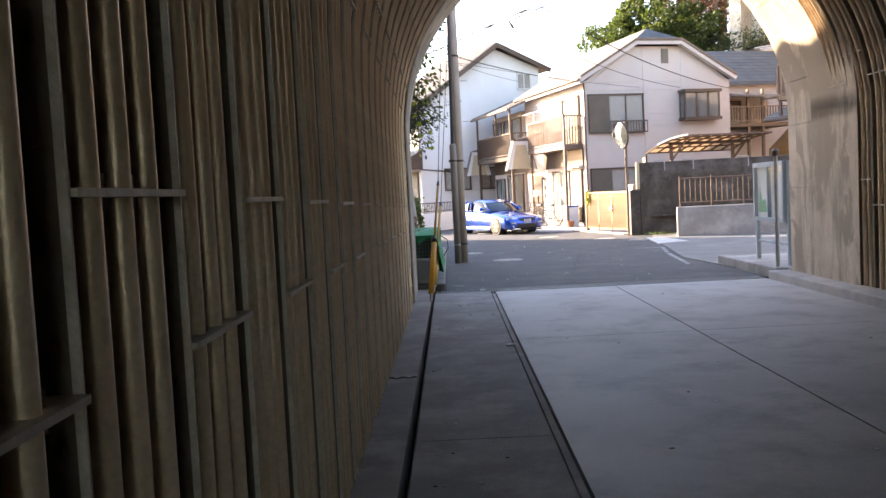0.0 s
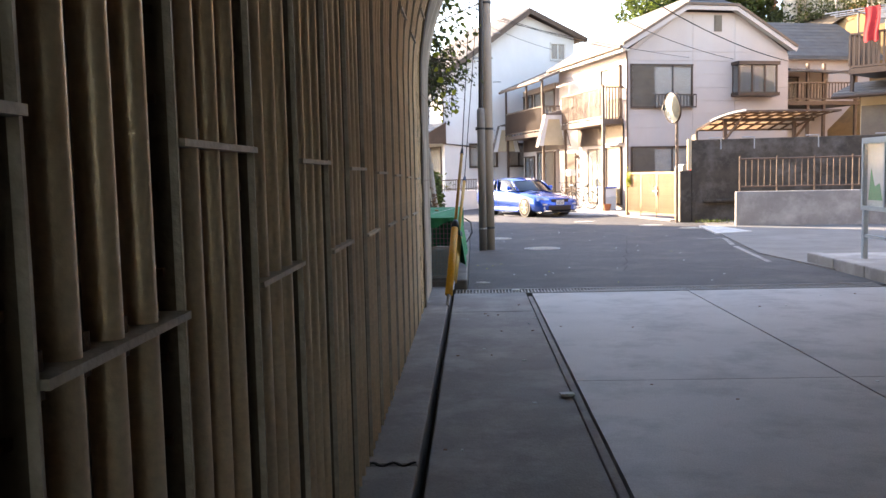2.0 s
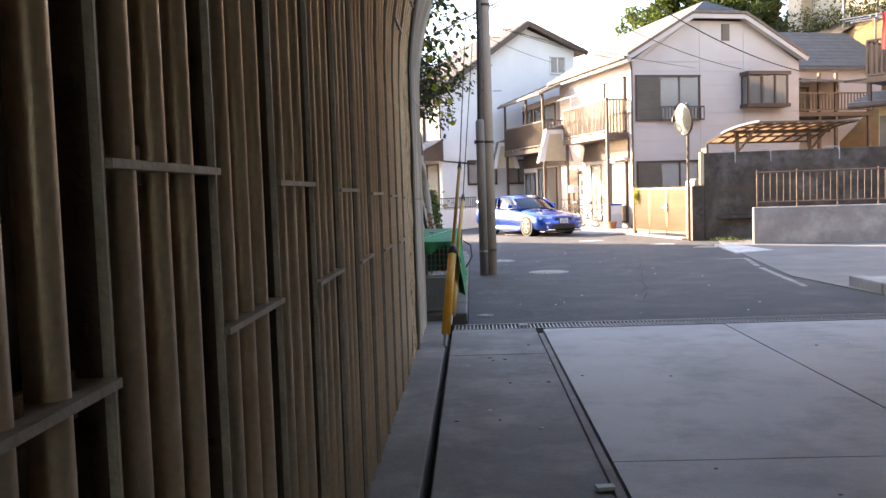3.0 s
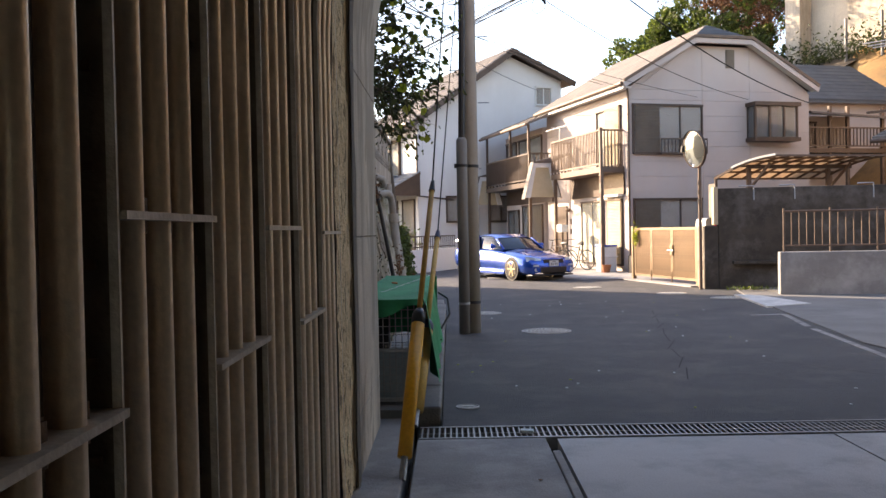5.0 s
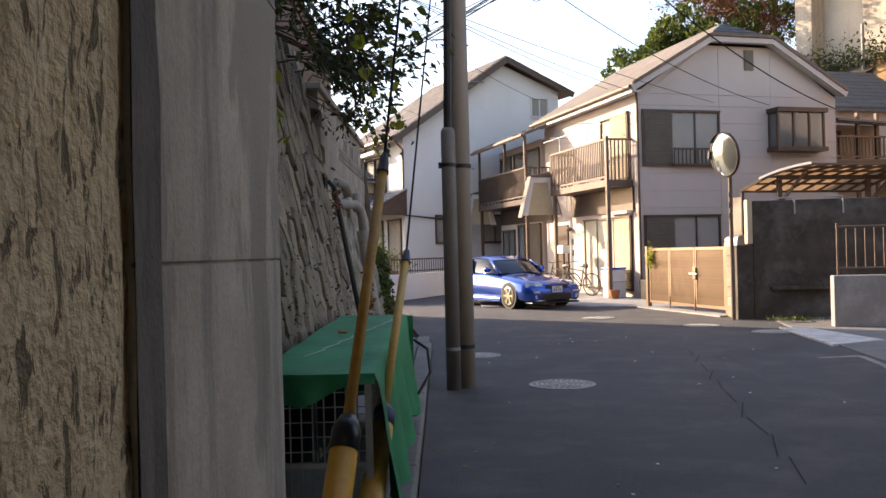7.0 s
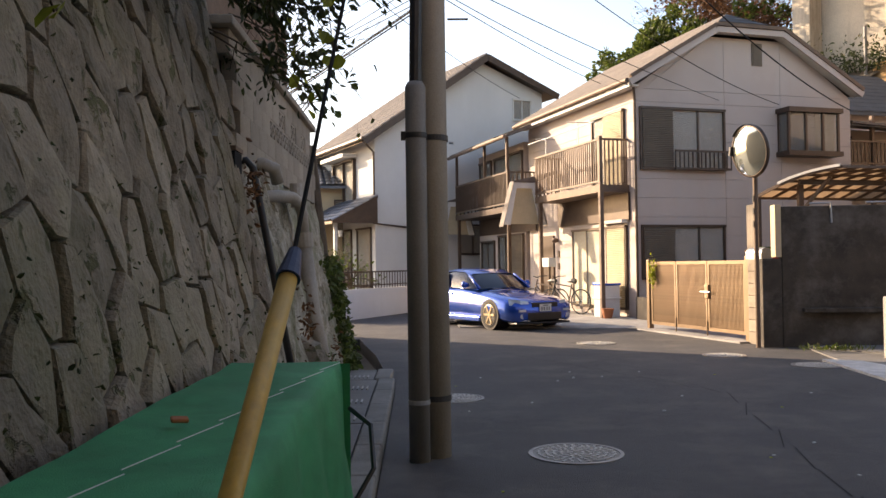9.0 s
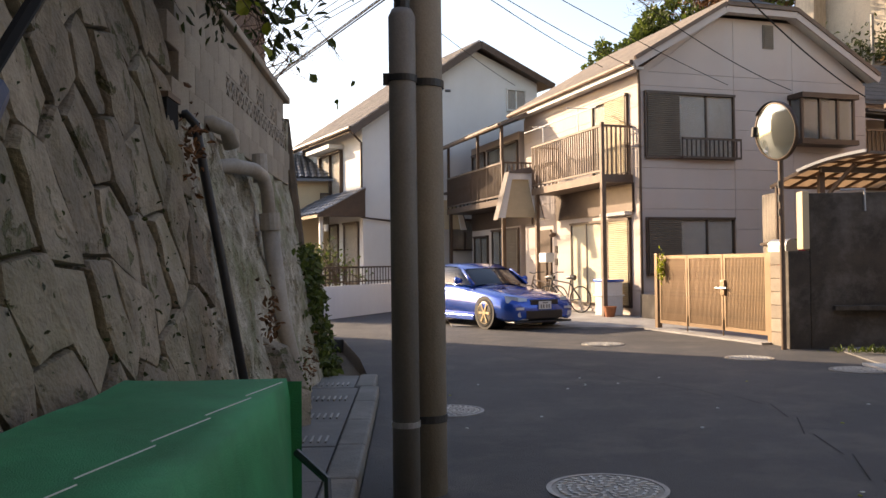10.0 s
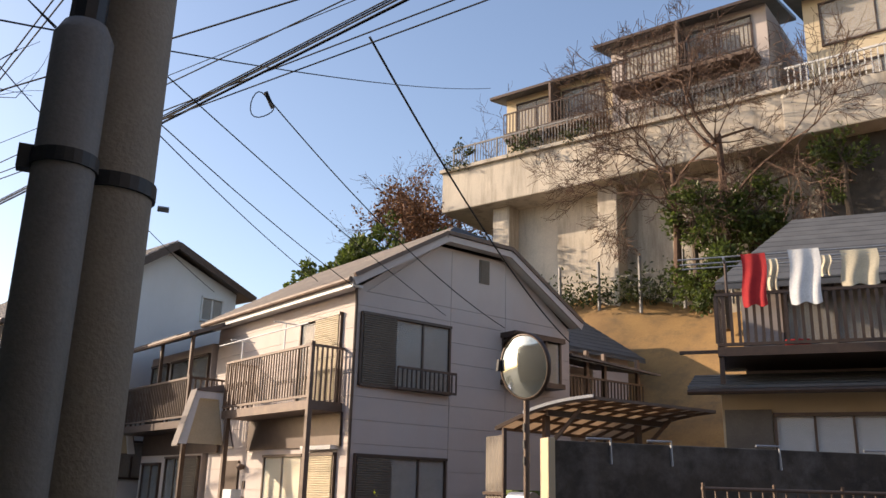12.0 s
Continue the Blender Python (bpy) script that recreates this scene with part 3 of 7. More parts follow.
box(hl, -0.9, 5.95, -19.1, 12.4, 5.55, 7.6)
# unseen mound above the left wall, added to keep sun off the portal's right side
rows = []
for i in range(12):
    y = 12.6 + i * 0.8
    zt_ = 7.7 - 0.12 * max(0, i - 4) + 0.2 * math.sin(i * 1.7)
    rows.append([Vector((x, y, z)) for x, z in ((-1.55, 3.3), (-1.95, 4.6), (-2.45, 6.2), (-3.1, zt_), (-9.0, zt_ + 0.3))])
sheet(hl, rows)
solid("hill_over_tunnel", hl, EARTH, "earth hill through which the tunnel runs, with an added unseen mound that blocks sun", "hill", kind="structure")

# ---- litter ----
def litter(name, x, y, label, mat, sx, sy, sz, rot):
    solid(name, B(-sx, sx, -sy, sy, 0, sz, bevel=sz * 0.2), mat, label, "litter", pose(x, y, 0.014, 0, 0, rot), group="litter on the floor")


litter("cigarette_box", 0.7, 8.45, "crushed white cigarette box on the drain cover", PAPER, 0.045, 0.028, 0.02, 8)
litter("cigarette_box", 0.62, 13.4, "small crushed paper box beside the drain grate", PAPER, 0.045, 0.03, 0.022, -10)
for i in range(46):
    x = rng.uniform(-0.05, 0.72) if i < 26 else rng.uniform(0.9, 4.6)
    litter("paper_scrap" if i % 2 else "dry_leaf", x, rng.uniform(3.5, 12.8), "tiny pale scrap on the concrete floor" if i % 2 else "small dry leaf on the concrete floor",
           PAPER if i % 2 else LEAF_R, rng.uniform(0.006, 0.016), rng.uniform(0.005, 0.012), 0.004, rng.uniform(0, 180))
for i in range(40):
    solid("fallen_leaf", B(-0.012, 0.012, -0.008, 0.008, 0, 0.004), LEAF_Y if i % 3 == 0 else PAPER, "small fallen leaf on the asphalt", "leaf",
          pose(rng.uniform(0.1, 4.4), rng.uniform(14, 24), 0.001, 0, 0, rng.uniform(0, 180)), group="fallen leaves")
ck = bmesh.new()
pts = [(-0.43 + 0.022 * i, 7.16 + 0.03 * math.sin(i * 1.3), 0.022) for i in range(12)]
for a, b in zip(pts, pts[1:]):
    beam(ck, a, b, 0.014, 0.006)
solid("floor_crack", ck, BLACK, "dark crack across the kerb strip", "crack", kind="structure")

# ---- rubble wall, mortar strip and block wall on the left ----
def wx(z):
    return -0.6 - 0.19 * z


rub = thing("wall_rubble", "leaning wall of rough grey-brown rubble stones with dark joints", "stone wall", kind="structure")
bm = bmesh.new()
sheet(bm, [[Vector((wx(z) - 0.035, y, z)) for y in (13.0, 16, 19.5)] + [Vector((wx(z) - 0.8, 19.5, z))] for z in (-0.1, 1.2, 2.4, 3.5)] + [[Vector((-2.5, y, 3.5)) for y in (13.0, 16, 19.5)] + [Vector((-2.5, 19.5, 3.5))]])
part("mortar_bed", bm, MORTAR, rub)


def clip(poly, px, py, nx, ny):
    """Keep the part of a polygon behind the line through (px, py) with normal (nx, ny)."""
    out = []
    for (ax, ay), (bx, by) in zip(poly, poly[1:] + poly[:1]):
        da, db = (ax - px) * nx + (ay - py) * ny, (bx - px) * nx + (by - py) * ny
        if da <= 0:
            out.append((ax, ay))
        if da * db < 0:
            f = da / (da - db)
            out.append((ax + (bx - ax) * f, ay + (by - ay) * f))
    return out


# random seeds in a slanted frame; each stone is the cell nearest to its seed, long way down the slant
SLANT = radians(-58)
stone_rng = random.Random(77)
seeds = []
tries = 0
while tries < 9000:
    tries += 1
    u, v = stone_rng.uniform(-5, 5), stone_rng.uniform(-5, 5)
    if all((u - q[0]) ** 2 + (v - q[1]) ** 2 > stone_rng.uniform(0.19, 0.3) ** 2 for q in seeds):
        seeds.append((u, v))
cs, sn = math.cos(SLANT), math.sin(SLANT)
for su, sv in seeds:
    cell = [(su - 1, sv - 1), (su + 1, sv - 1), (su + 1, sv + 1), (su - 1, sv + 1)]
    for ou, ov in seeds:
        du, dv = ou - su, ov - sv
        d2 = du * du + dv * dv
        if 0 < d2 < 1.0:
            dd = math.sqrt(d2)
            cell = clip(cell, su + du * (0.5 - 0.004 / dd), sv + dv * (0.5 - 0.004 / dd), du, dv)
    # stretch along the slant and turn into the wall's plane
    cell = [(16.4 + u * 1.35 * cs - v * 0.9 * sn, 1.7 + u * 1.35 * sn + v * 0.9 * cs) for u, v in cell]
    cy, cz = sum(q[0] for q in cell) / len(cell), sum(q[1] for q in cell) / len(cell)
    if not (13.7 < cy < 19.5 and -0.05 < cz < 3.5):
        continue
    cell = clip(cell, 19.44, 0, 1, 0)
    cell = clip(clip(cell, 0, 0.0, 0, -1), 0, 3.5, 0, 1)
    if len(cell) < 3:
        continue
    loop = []
    for (ay, az), (by, bz) in zip(cell, cell[1:] + cell[:1]):
        m = max(1, int(math.hypot(by - ay, bz - az) / 0.11))
        for k in range(m):
            y, z = ay + (by - ay) * k / m, az + (bz - az) * k / m
            loop.append((y + 0.012 * noise.noise((y * 6, z * 6, 3)), z + 0.012 * noise.noise((y * 6, z * 6, 9))))
    ty, tz, lift = stone_rng.uniform(-0.11, 0.05), stone_rng.uniform(-0.05, 0.08), stone_rng.uniform(0.0, 0.022)
    rows = []
    for shrink, out in ((0.995, -0.09), (0.985, -0.015), (0.96, 0.004), (0.8, 0.01), (0.42, 0.014), (0.02, 0.014)):
        row = []
        for y, z in loop + loop[:1]:
            y, z = cy + (y - cy) * shrink, cz + (z - cz) * shrink
            o = out + lift + ty * (y - cy) + tz * (z - cz) + 0.022 * noise.noise((y * 6, z * 6, su * 9)) + 0.009 * noise.noise((y * 22, z * 22, sv))
            row.append(Vector((wx(z) + o, y, z)))
        rows.append(row)
    part("stone", sheet(bmesh.new(), rows), STONE, rub)

mw = thing("wall_mortar", "mossy mortared retaining wall under concrete blocks", "retaining wall", kind="structure")
rows = []
for k in range(26):
    z = -0.1 + k * 0.092
    rows.append([Vector((wx(z) + 0.045 * noise.noise((y * 3.1, z * 3.1, 4)) + 0.025 * noise.noise((y * 9, z * 9, 2)) - 0.3 * max(0.0, 19.5 - y) ** 1.3, y, z))
                 for y in (19.2 + i * 0.1 for i in range(51))])
rows.append([Vector((-2.4, 19.2 + i * 0.1, 2.25)) for i in range(51)])
part("mortar_face", sheet(bmesh.new(), rows), PLASTER, mw, "", True)
part("end_face", B(-2.4, -1.02, 24.15, 24.3, -0.1, 2.9), PLASTER, mw)
part("boulder", T([(-0.62, 21.0, 0.0), (-0.6, 21.0, 0.3), (-0.7, 21.0, 0.62), (-0.8, 21.0, 0.72)], [0.2, 0.19, 0.13, 0.04], 7), STONE, mw)
blockme = to_mesh("block", B(-0.06, 0.06, 0.003, 0.392, 0.003, 0.187, bevel=0.006), BLOCK)


def lattice_block():
    bm = bmesh.new()
    for a, b, c, d in ((0.003, 0.392, 0.003, 0.025), (0.003, 0.392, 0.165, 0.187), (0.003, 0.03, 0.025, 0.165), (0.365, 0.392, 0.025, 0.165), (0.185, 0.21, 0.025, 0.165)):
        box(bm, -0.05, 0.05, a, b, c, d)
    for cy in (0.108, 0.287):
        for a0, a1 in (((cy - 0.08, 0.025), (cy + 0.08, 0.165)), ((cy - 0.08, 0.165), (cy + 0.08, 0.025))):
            beam(bm, (0, *a0), (0, *a1), 0.1, 0.028)
    return to_mesh("lattice_block", bm, BLOCK)


latme = lattice_block()
for c in range(5):
    for k in range(12):
        y = 19.4 + k * 0.395 + (0.2 if c % 2 else 0.0)
        lat = c == 2 and k > 3 or c == 3 and k > 3 and k % 2
        piece("lattice_block" if lat else "block", latme if lat else blockme, mw, pose(-1.06 - c * 0.012, y, 2.17 + c * 0.19))
part("coping", B(-1.24, -1.0, 19.3, 24.35, 3.12, 3.19, bevel=0.01), BLOCK, mw)
part("fill", B(-2.4, -1.22, 19.4, 24.15, 2.0, 3.1), DARK_WALL, mw)
# pipes on the wall
p = thing("black_drain_pipe", "thin black drain pipe down the mossy wall", "pipe")
part("pipe", T([(-1.06, 19.62, 2.16), (-0.98, 19.63, 2.18), (-0.93, 19.64, 2.12), (-0.765, 19.66, 1.2), (-0.58, 19.69, 0.12)], 0.028, 10), BLACKPIPE, p, "", True)
p = thing("grey_outlet_pipe", "stubby grey plastic outlet pipe bending out of the wall", "pipe")
part("pipe", T([(-1.12, 20.2, 2.2), (-0.96, 20.22, 2.22), (-0.88, 20.3, 2.19), (-0.86, 20.36, 2.08)], 0.055, 12), PVC, p, "", True)
p = thing("grey_drain_pipe", "thick grey plastic drain pipe with a joint collar on the wall", "pipe")
part("pipe", T([(-1.15, 20.6, 1.97), (-0.93, 20.75, 2.0), (-0.86, 21.2, 2.02), (-0.83, 21.42, 1.99), (-0.81, 21.5, 1.88), (-0.79, 21.5, 1.6)], 0.055, 12), PVC, p, "", True)
part("collar", T([(-0.795, 21.5, 1.7), (-0.785, 21.5, 1.56)], 0.085, 14), PVC, p)
part("lower_pipe", T([(-0.79, 21.5, 1.58), (-0.72, 21.55, 0.9), (-0.55, 21.7, 0.05)], 0.072, 14), PVC, p, "", True)
part("stub", T([(-0.86, 21.5, 1.95), (-0.87, 21.5, 2.18)], 0.06, 12), PVC, p)
sh = thing("wall_ledge", "small broken tile ledge over a dark hole in the wall", "ledge")
part("tile", B(-1.1, -0.965, 19.2, 19.46, 2.2, 2.23), BROWN_L, sh)
part("hole", B(-1.06, -0.965, 19.17, 19.4, 2.05, 2.19), BLACK, sh)


# ---- plants ----
def leaf_mesh(bm, c, d, size, wide=0.55):
    """One folded leaf at c, pointing along d."""
    d = Vector(d).normalized()
    s = d.orthogonal().normalized()
    s.rotate(Matrix.Rotation(rng.uniform(0, 6.28), 3, d))
    n = d.cross(s) * 0.12 * size
    c = Vector(c)
    a, t = bm.verts.new(c), bm.verts.new(c + d * size)
    l1, l2 = bm.verts.new(c + d * size * 0.35 + s * size * wide * 0.5 + n), bm.verts.new(c + d * size * 0.75 + s * size * wide * 0.33 + n)
    r1, r2 = bm.verts.new(c + d * size * 0.35 - s * size * wide * 0.5 + n), bm.verts.new(c + d * size * 0.75 - s * size * wide * 0.33 + n)
    bm.faces.new((a, l1, l2, t))
    bm.faces.new((a, t, r2, r1))


def rand_dir(down=0.0):
    v = Vector((rng.gauss(0, 1), rng.gauss(0, 1), rng.gauss(0, 1) - down))
    return v.normalized() if v.length > 0.01 else Vector((0, 0, 1))


def twigs(bm, base, d, length, r, depth, tips, bend=0.45, seg=5, split=(2, 4), rmin=0.0015):
    """A branching twig; the ends are gathered in tips."""
    pts, p, d = [Vector(base)], Vector(base), Vector(d).normalized()
    n = 4
    for _ in range(n):
        d = (d + rand_dir() * bend * 0.35).normalized()
        p = p + d * length / n
        pts.append(p)
    tube(bm, pts, [max(rmin, r * (1 - 0.5 * i / n)) for i in range(n + 1)], seg, cap=False)
    if depth == 0:
        tips.append((p, d))
        return
    for k in range(rng.randint(*split)):
        q = pts[rng.randint(2, n)]
        nd = (d + rand_dir() * 0.85).normalized()
        tips.append((q, nd))
        twigs(bm, q, nd, length * rng.uniform(0.55, 0.8), r * 0.55, depth - 1, tips, bend, max(3, seg - 1), split, rmin)


def bush(name, label, at, radius, n, size, mat, trunk=None, squash=(1, 1, 1), category="bush"):
    """Leaves round a branching frame, with an uneven outline."""
    t = thing(name, label, category)
    bt, tips = bmesh.new(), []
    for k in range(7):
        d = rand_dir(-0.3)
        twigs(bt, at, (d.x * squash[0], d.y * squash[1], d.z * squash[2]), radius * rng.uniform(0.4, 0.8), radius * 0.03, 3, tips)
    part("branch_frame", bt, BARK, t)
    if trunk:
        part("trunk", T([trunk, (Vector(trunk) + Vector(at)) / 2 + Vector((0.05, 0.1, 0)), at], [radius * 0.12, radius * 0.09, radius * 0.05], 8), BARK, t)
    lv = bmesh.new()
    for k in range(n):
        p, d = rng.choice(tips)
        leaf_mesh(lv, p + rand_dir() * radius * 0.16, (d + rand_dir() * 0.8), size * rng.uniform(0.6, 1.3))
    part("leaves", lv, mat, t)
    return t

# ---- foliage over the left wall ----
ov = thing("overhanging_shrub", "broad-leaved shrub hanging over the top of the stone wall", "shrub")
bt, tips = bmesh.new(), []
for k in range(16):
    y = rng.uniform(14.2, 19.5)
    twigs(bt, (-1.3, y, 3.45), (rng.uniform(0.35, 0.9), rng.uniform(-0.1, 0.9), rng.uniform(-0.25, 0.3)), rng.uniform(0.5, 0.95), 0.014, 2, tips)
part("branch_frame", bt, BARK, ov)
lv = bmesh.new()
for k in range(1500):
    p, d = rng.choice(tips)
    leaf_mesh(lv, p + rand_dir() * 0.12, d + rand_dir(0.6) * 0.8, rng.uniform(0.05, 0.11))
part("leaves", lv, LEAF_D, ov)
tr = thing("street_tree", "leafy tree leaning over the wall beside the tunnel mouth", "tree")
bt, tips = bmesh.new(), []
tube(bt, [(-1.9, 16.5, 3.3), (-1.6, 16.3, 4.0), (-1.1, 16.0, 4.5)], [0.09, 0.07, 0.05], 8)
for k in range(13):
    twigs(bt, (-1.1 - rng.uniform(0, 0.5), 16.0 + rng.uniform(-0.6, 1.0), 4.1 + rng.uniform(0, 0.5)), (rng.uniform(0.2, 1.0), rng.uniform(-0.8, 0.6), rng.uniform(-0.35, 0.6)), rng.uniform(0.6, 1.0), 0.022, 2, tips)
part("trunk", bt, BARK, tr)
lv = bmesh.new()
for k in range(1500):
    p, d = rng.choice(tips)
    leaf_mesh(lv, p + rand_dir() * 0.16, d + rand_dir(0.5) * 0.9, rng.uniform(0.06, 0.12), 0.7)
part("leaves", lv, LEAF, tr)
vn = thing("climbing_vine", "thin vine with heart-shaped yellow-green leaves", "vine")
bt = bmesh.new()
lv = bmesh.new()
for a, b in (((-0.85, 15.2, 3.3), (-0.72, 15.6, 2.1)), ((-0.95, 14.6, 3.0), (-0.74, 15.1, 2.05)), ((-0.3, 17.6, 4.2), (-0.15, 18.0, 2.55)), ((-0.7, 18.5, 4.2), (-0.45, 19.2, 2.5)), ((-0.5, 16.3, 4.3), (-0.28, 16.6, 2.6))):
    pts = sag(a, b, 0.12, 8)
    part("stem", T(pts, 0.004, 4), BARK, vn)
    for p in pts[2:]:
        for _ in range(2):
            leaf_mesh(lv, p + rand_dir() * 0.03, rand_dir(0.9), rng.uniform(0.07, 0.12), 0.95)
part("leaves", lv, LEAF_Y, vn)
sp = thing("wall_top_shrub", "thin-twigged shrub with narrow leaves over the wall", "shrub")
bt, tips = bmesh.new(), []
for k in range(15):
    bt = bmesh.new()
    twigs(bt, (-1.2, rng.uniform(16.8, 20.6), rng.uniform(3.05, 3.5)), (rng.uniform(0.5, 1.0), rng.uniform(-0.1, 0.6), rng.uniform(-0.45, 0.15)), rng.uniform(0.4, 0.7), 0.009, 2, tips)
    part("branch", bt, BARK, sp)
lv = bmesh.new()
for k in range(1300):
    p, d = rng.choice(tips)
    leaf_mesh(lv, p + rand_dir() * 0.07, d + rand_dir(0.5) * 0.7, rng.uniform(0.045, 0.1), 0.38)
part("leaves", lv, LEAF_D, sp)
bt, tips = bmesh.new(), []
bv = thing("bare_creeper", "leafless brown creeper twigs above the block wall", "creeper")
for k in range(14):
    bt = bmesh.new()
    twigs(bt, (-1.25, rng.uniform(19.5, 24.2), 3.15), (rng.uniform(0.0, 0.6), rng.uniform(-0.2, 0.9), rng.uniform(0.2, 0.9)), rng.uniform(0.5, 0.9), 0.009, 2, tips)
    part("stem", bt, BARK_R, bv)
lv = bmesh.new()
for k in range(60):
    p, d = rng.choice(tips)
    leaf_mesh(lv, p, d + rand_dir(0.6), rng.uniform(0.06, 0.13), 0.8)
part("leaves", lv, LEAF, bv)
iv = thing("ivy", "green ivy hanging at the end of the retaining wall", "ivy")
lv = bmesh.new()
for k in range(900):
    z = rng.uniform(0.05, 1.5) ** 1.0
    leaf_mesh(lv, (wx(z) + rng.uniform(0.0, 0.16), 24.0 + rng.gauss(0.1, 0.22), z), rand_dir(0.8), rng.uniform(0.05, 0.1), 0.7)
part("leaves", lv, LEAF, iv)
for y, z in ((19.5, 0.35), (21.2, 0.3), (21.6, 0.25), (19.4, 1.95), (20.8, 0.9), (22.3, 0.4)):
    t = thing("wall_weeds", "small dry weeds growing out of the wall", "weed")
    lv = bmesh.new()
    for k in range(70):
        leaf_mesh(lv, (wx(z) + 0.04 + rng.uniform(0, 0.1), y + rng.gauss(0, 0.1), z + rng.gauss(0, 0.12)), rand_dir(0.3), rng.uniform(0.03, 0.07), 0.5)
    part("leaves", lv, LEAF if z < 0.36 else LEAF_R, t)
ms = thing("wall_moss", "scattered green moss tufts in the stone joints", "moss", kind="stuff")
lv = bmesh.new()
for k in range(900):
    y, z = rng.uniform(13.8, 19.4), abs(rng.gauss(0, 1.1)) % 2.6
    leaf_mesh(lv, (wx(z) + rng.uniform(0.0, 0.05), y, z), rand_dir(0.2), rng.uniform(0.012, 0.035), 0.6)
part("tufts", lv, LEAF_D, ms)
post = thing("dark_trunk", "dark leaning trunk at the end of the wall", "trunk")
part("trunk", T([(-0.78, 24.5, 0.0), (-0.95, 24.45, 1.3), (-1.12, 24.4, 2.95)], [0.13, 0.11, 0.1], 10), BARK, post)

# brown brick building above the wall
bb = thing("brick_building", "brown brick building above the retaining wall", "building", kind="")
part("wall", B(-9, -2.35, 20.6, 30.9, 0.0, 6.1), BRICK, bb)
bkme = to_mesh("brick", B(0.0, 0.012, 0.004, 0.216, 0.004, 0.066), BRICK)
for c in range(34):
    for k in range(9):
        piece("brick", bkme, bb, pose(-2.35, 28.85 + k * 0.22 + (0.11 if c % 2 else 0), 3.6 + c * 0.072))
part("parapet", B(-9, -2.3, 20.5, 31.0, 6.1, 6.22), DARK_WALL, bb)
rl = bmesh.new()
for k in range(20):
    box(rl, -2.5, -2.48, 20.9 + k * 0.5, 20.92 + k * 0.5, 6.22, 6.9)
box(rl, -2.52, -2.46, 20.8, 30.8, 6.88, 6.93)
part("railing", rl, PIPE_G, bb)

# ---- rubbish cage with green net ----
cage = thing("rubbish_cage", "wire rubbish cage draped with a green net", "rubbish cage")
wm = bmesh.new()
X0, X1, Y0, Y1, H = -0.6, -0.12, 14.1, 17.35, 0.87
for k in range(11):
    x = X0 + (X1 - X0) * k / 10
    tube(wm, [(x, Y0, 0.1), (x, Y0, H)], 0.004, 5)
for k in range(13):
    z = 0.12 + (H - 0.12) * k / 12
    tube(wm, [(X0, Y0, z), (X1, Y0, z), (X1, Y1, z)], 0.003, 5)
for k in range(60):
    y = Y0 + (Y1 - Y0) * k / 59
    tube(wm, [(X1, y, 0.1), (X1, y, H)], 0.003, 4)
part("wire_mesh", wm, STEEL, cage)
fr = bmesh.new()
for x in (X0, X1):
    for y in (Y0, (Y0 + Y1) / 2, Y1):
        box(fr, x - 0.015, x + 0.015, y - 0.015, y + 0.015, 0.085, H)
for z in (0.12, 0.5, H):
    beam(fr, (X0, Y0, z), (X1, Y0, z), 0.025, 0.025)
    beam(fr, (X1, Y0, z), (X1, Y1, z), 0.025, 0.025)
part("frame", fr, STEEL, cage)
part("lower_panel", B(X0 + 0.01, X1 - 0.01, Y0 + 0.02, Y0 + 0.03, 0.1, 0.48), BLUE_GREY, cage, "pale lower panel")
part("back_panel", B(X0 - 0.02, X0, Y0, Y1, 0.1, H), BLACK, cage)
nt = bmesh.new()
rows = []
for k in range(46):
    y = Y0 - 0.03 + (Y1 - Y0 + 0.08) * k / 45
    row = []
    for q in range(7):
        x = X0 - 0.02 + (X1 - X0 + 0.05) * q / 6
        row.append(Vector((x, y, H + 0.022 + 0.018 * noise.noise((x * 4, y * 2.3, 1)) + 0.05 * (k / 45 - 0.5) * 0.3)))
    for q in range(1, 11):
        d = 0.62 * q / 10 * (1.0 + 0.18 * noise.noise((y * 1.1, 5, 0)))
        fold = 0.045 * math.sin(y * 9 + 2 * noise.noise((y, 0, 3))) * (q / 10)
        row.append(Vector((X1 + 0.04 + fold + 0.06 * q / 10, y + 0.02 * math.sin(q), H + 0.02 - d)))
    rows.append(row)
sheet(nt, rows)
rows = []
for k in range(14):
    x = X0 - 0.02 + (X1 + 0.05 - X0) * k / 13
    rows.append([Vector((x, Y0 - 0.035 - 0.008 * math.sin(x * 30) * q, H + 0.02 - q * (0.022 + 0.012 * math.sin(x * 11)))) for q in range(5)])
sheet(nt, rows)
rows = []
for k in range(14):
    x = X0 - 0.02 + (X1 + 0.1 - X0) * k / 13
    rows.append([Vector((x, Y1 + 0.05 + 0.02 * math.sin(x * 25) * q / 4, H + 0.02 - q * 0.08)) for q in range(9)])
sheet(nt, rows)
part("net", nt, NET, cage, "bright green mesh net with loose folds", True)
part("strap", T([(X1 + 0.1, 17.1, 0.72), (X1 + 0.2, 17.0, 0.66), (X1 + 0.22, 16.85, 0.5), (X1 + 0.13, 16.75, 0.36)], 0.012, 6), TAPE, cage, "black strap")
cr = bmesh.new()
for k in range(9):
    x, y = -0.45 + 0.04 * k, 14.5 + 0.3 * k
    beam(cr, (x, y, H + 0.05), (x + 0.06, y + 0.26, H + 0.05), 0.003, 0.002)
part("net_seam", cr, PAPER, cage, "pale net seam")
solid("snack_wrapper", B(-0.026, 0.026, -0.018, 0.018, 0, 0.014, bevel=0.005), TERRA, "small faded red wrapper lying on the net", "litter", pose(-0.42, 15.75, H + 0.04, 8, 5, 20))

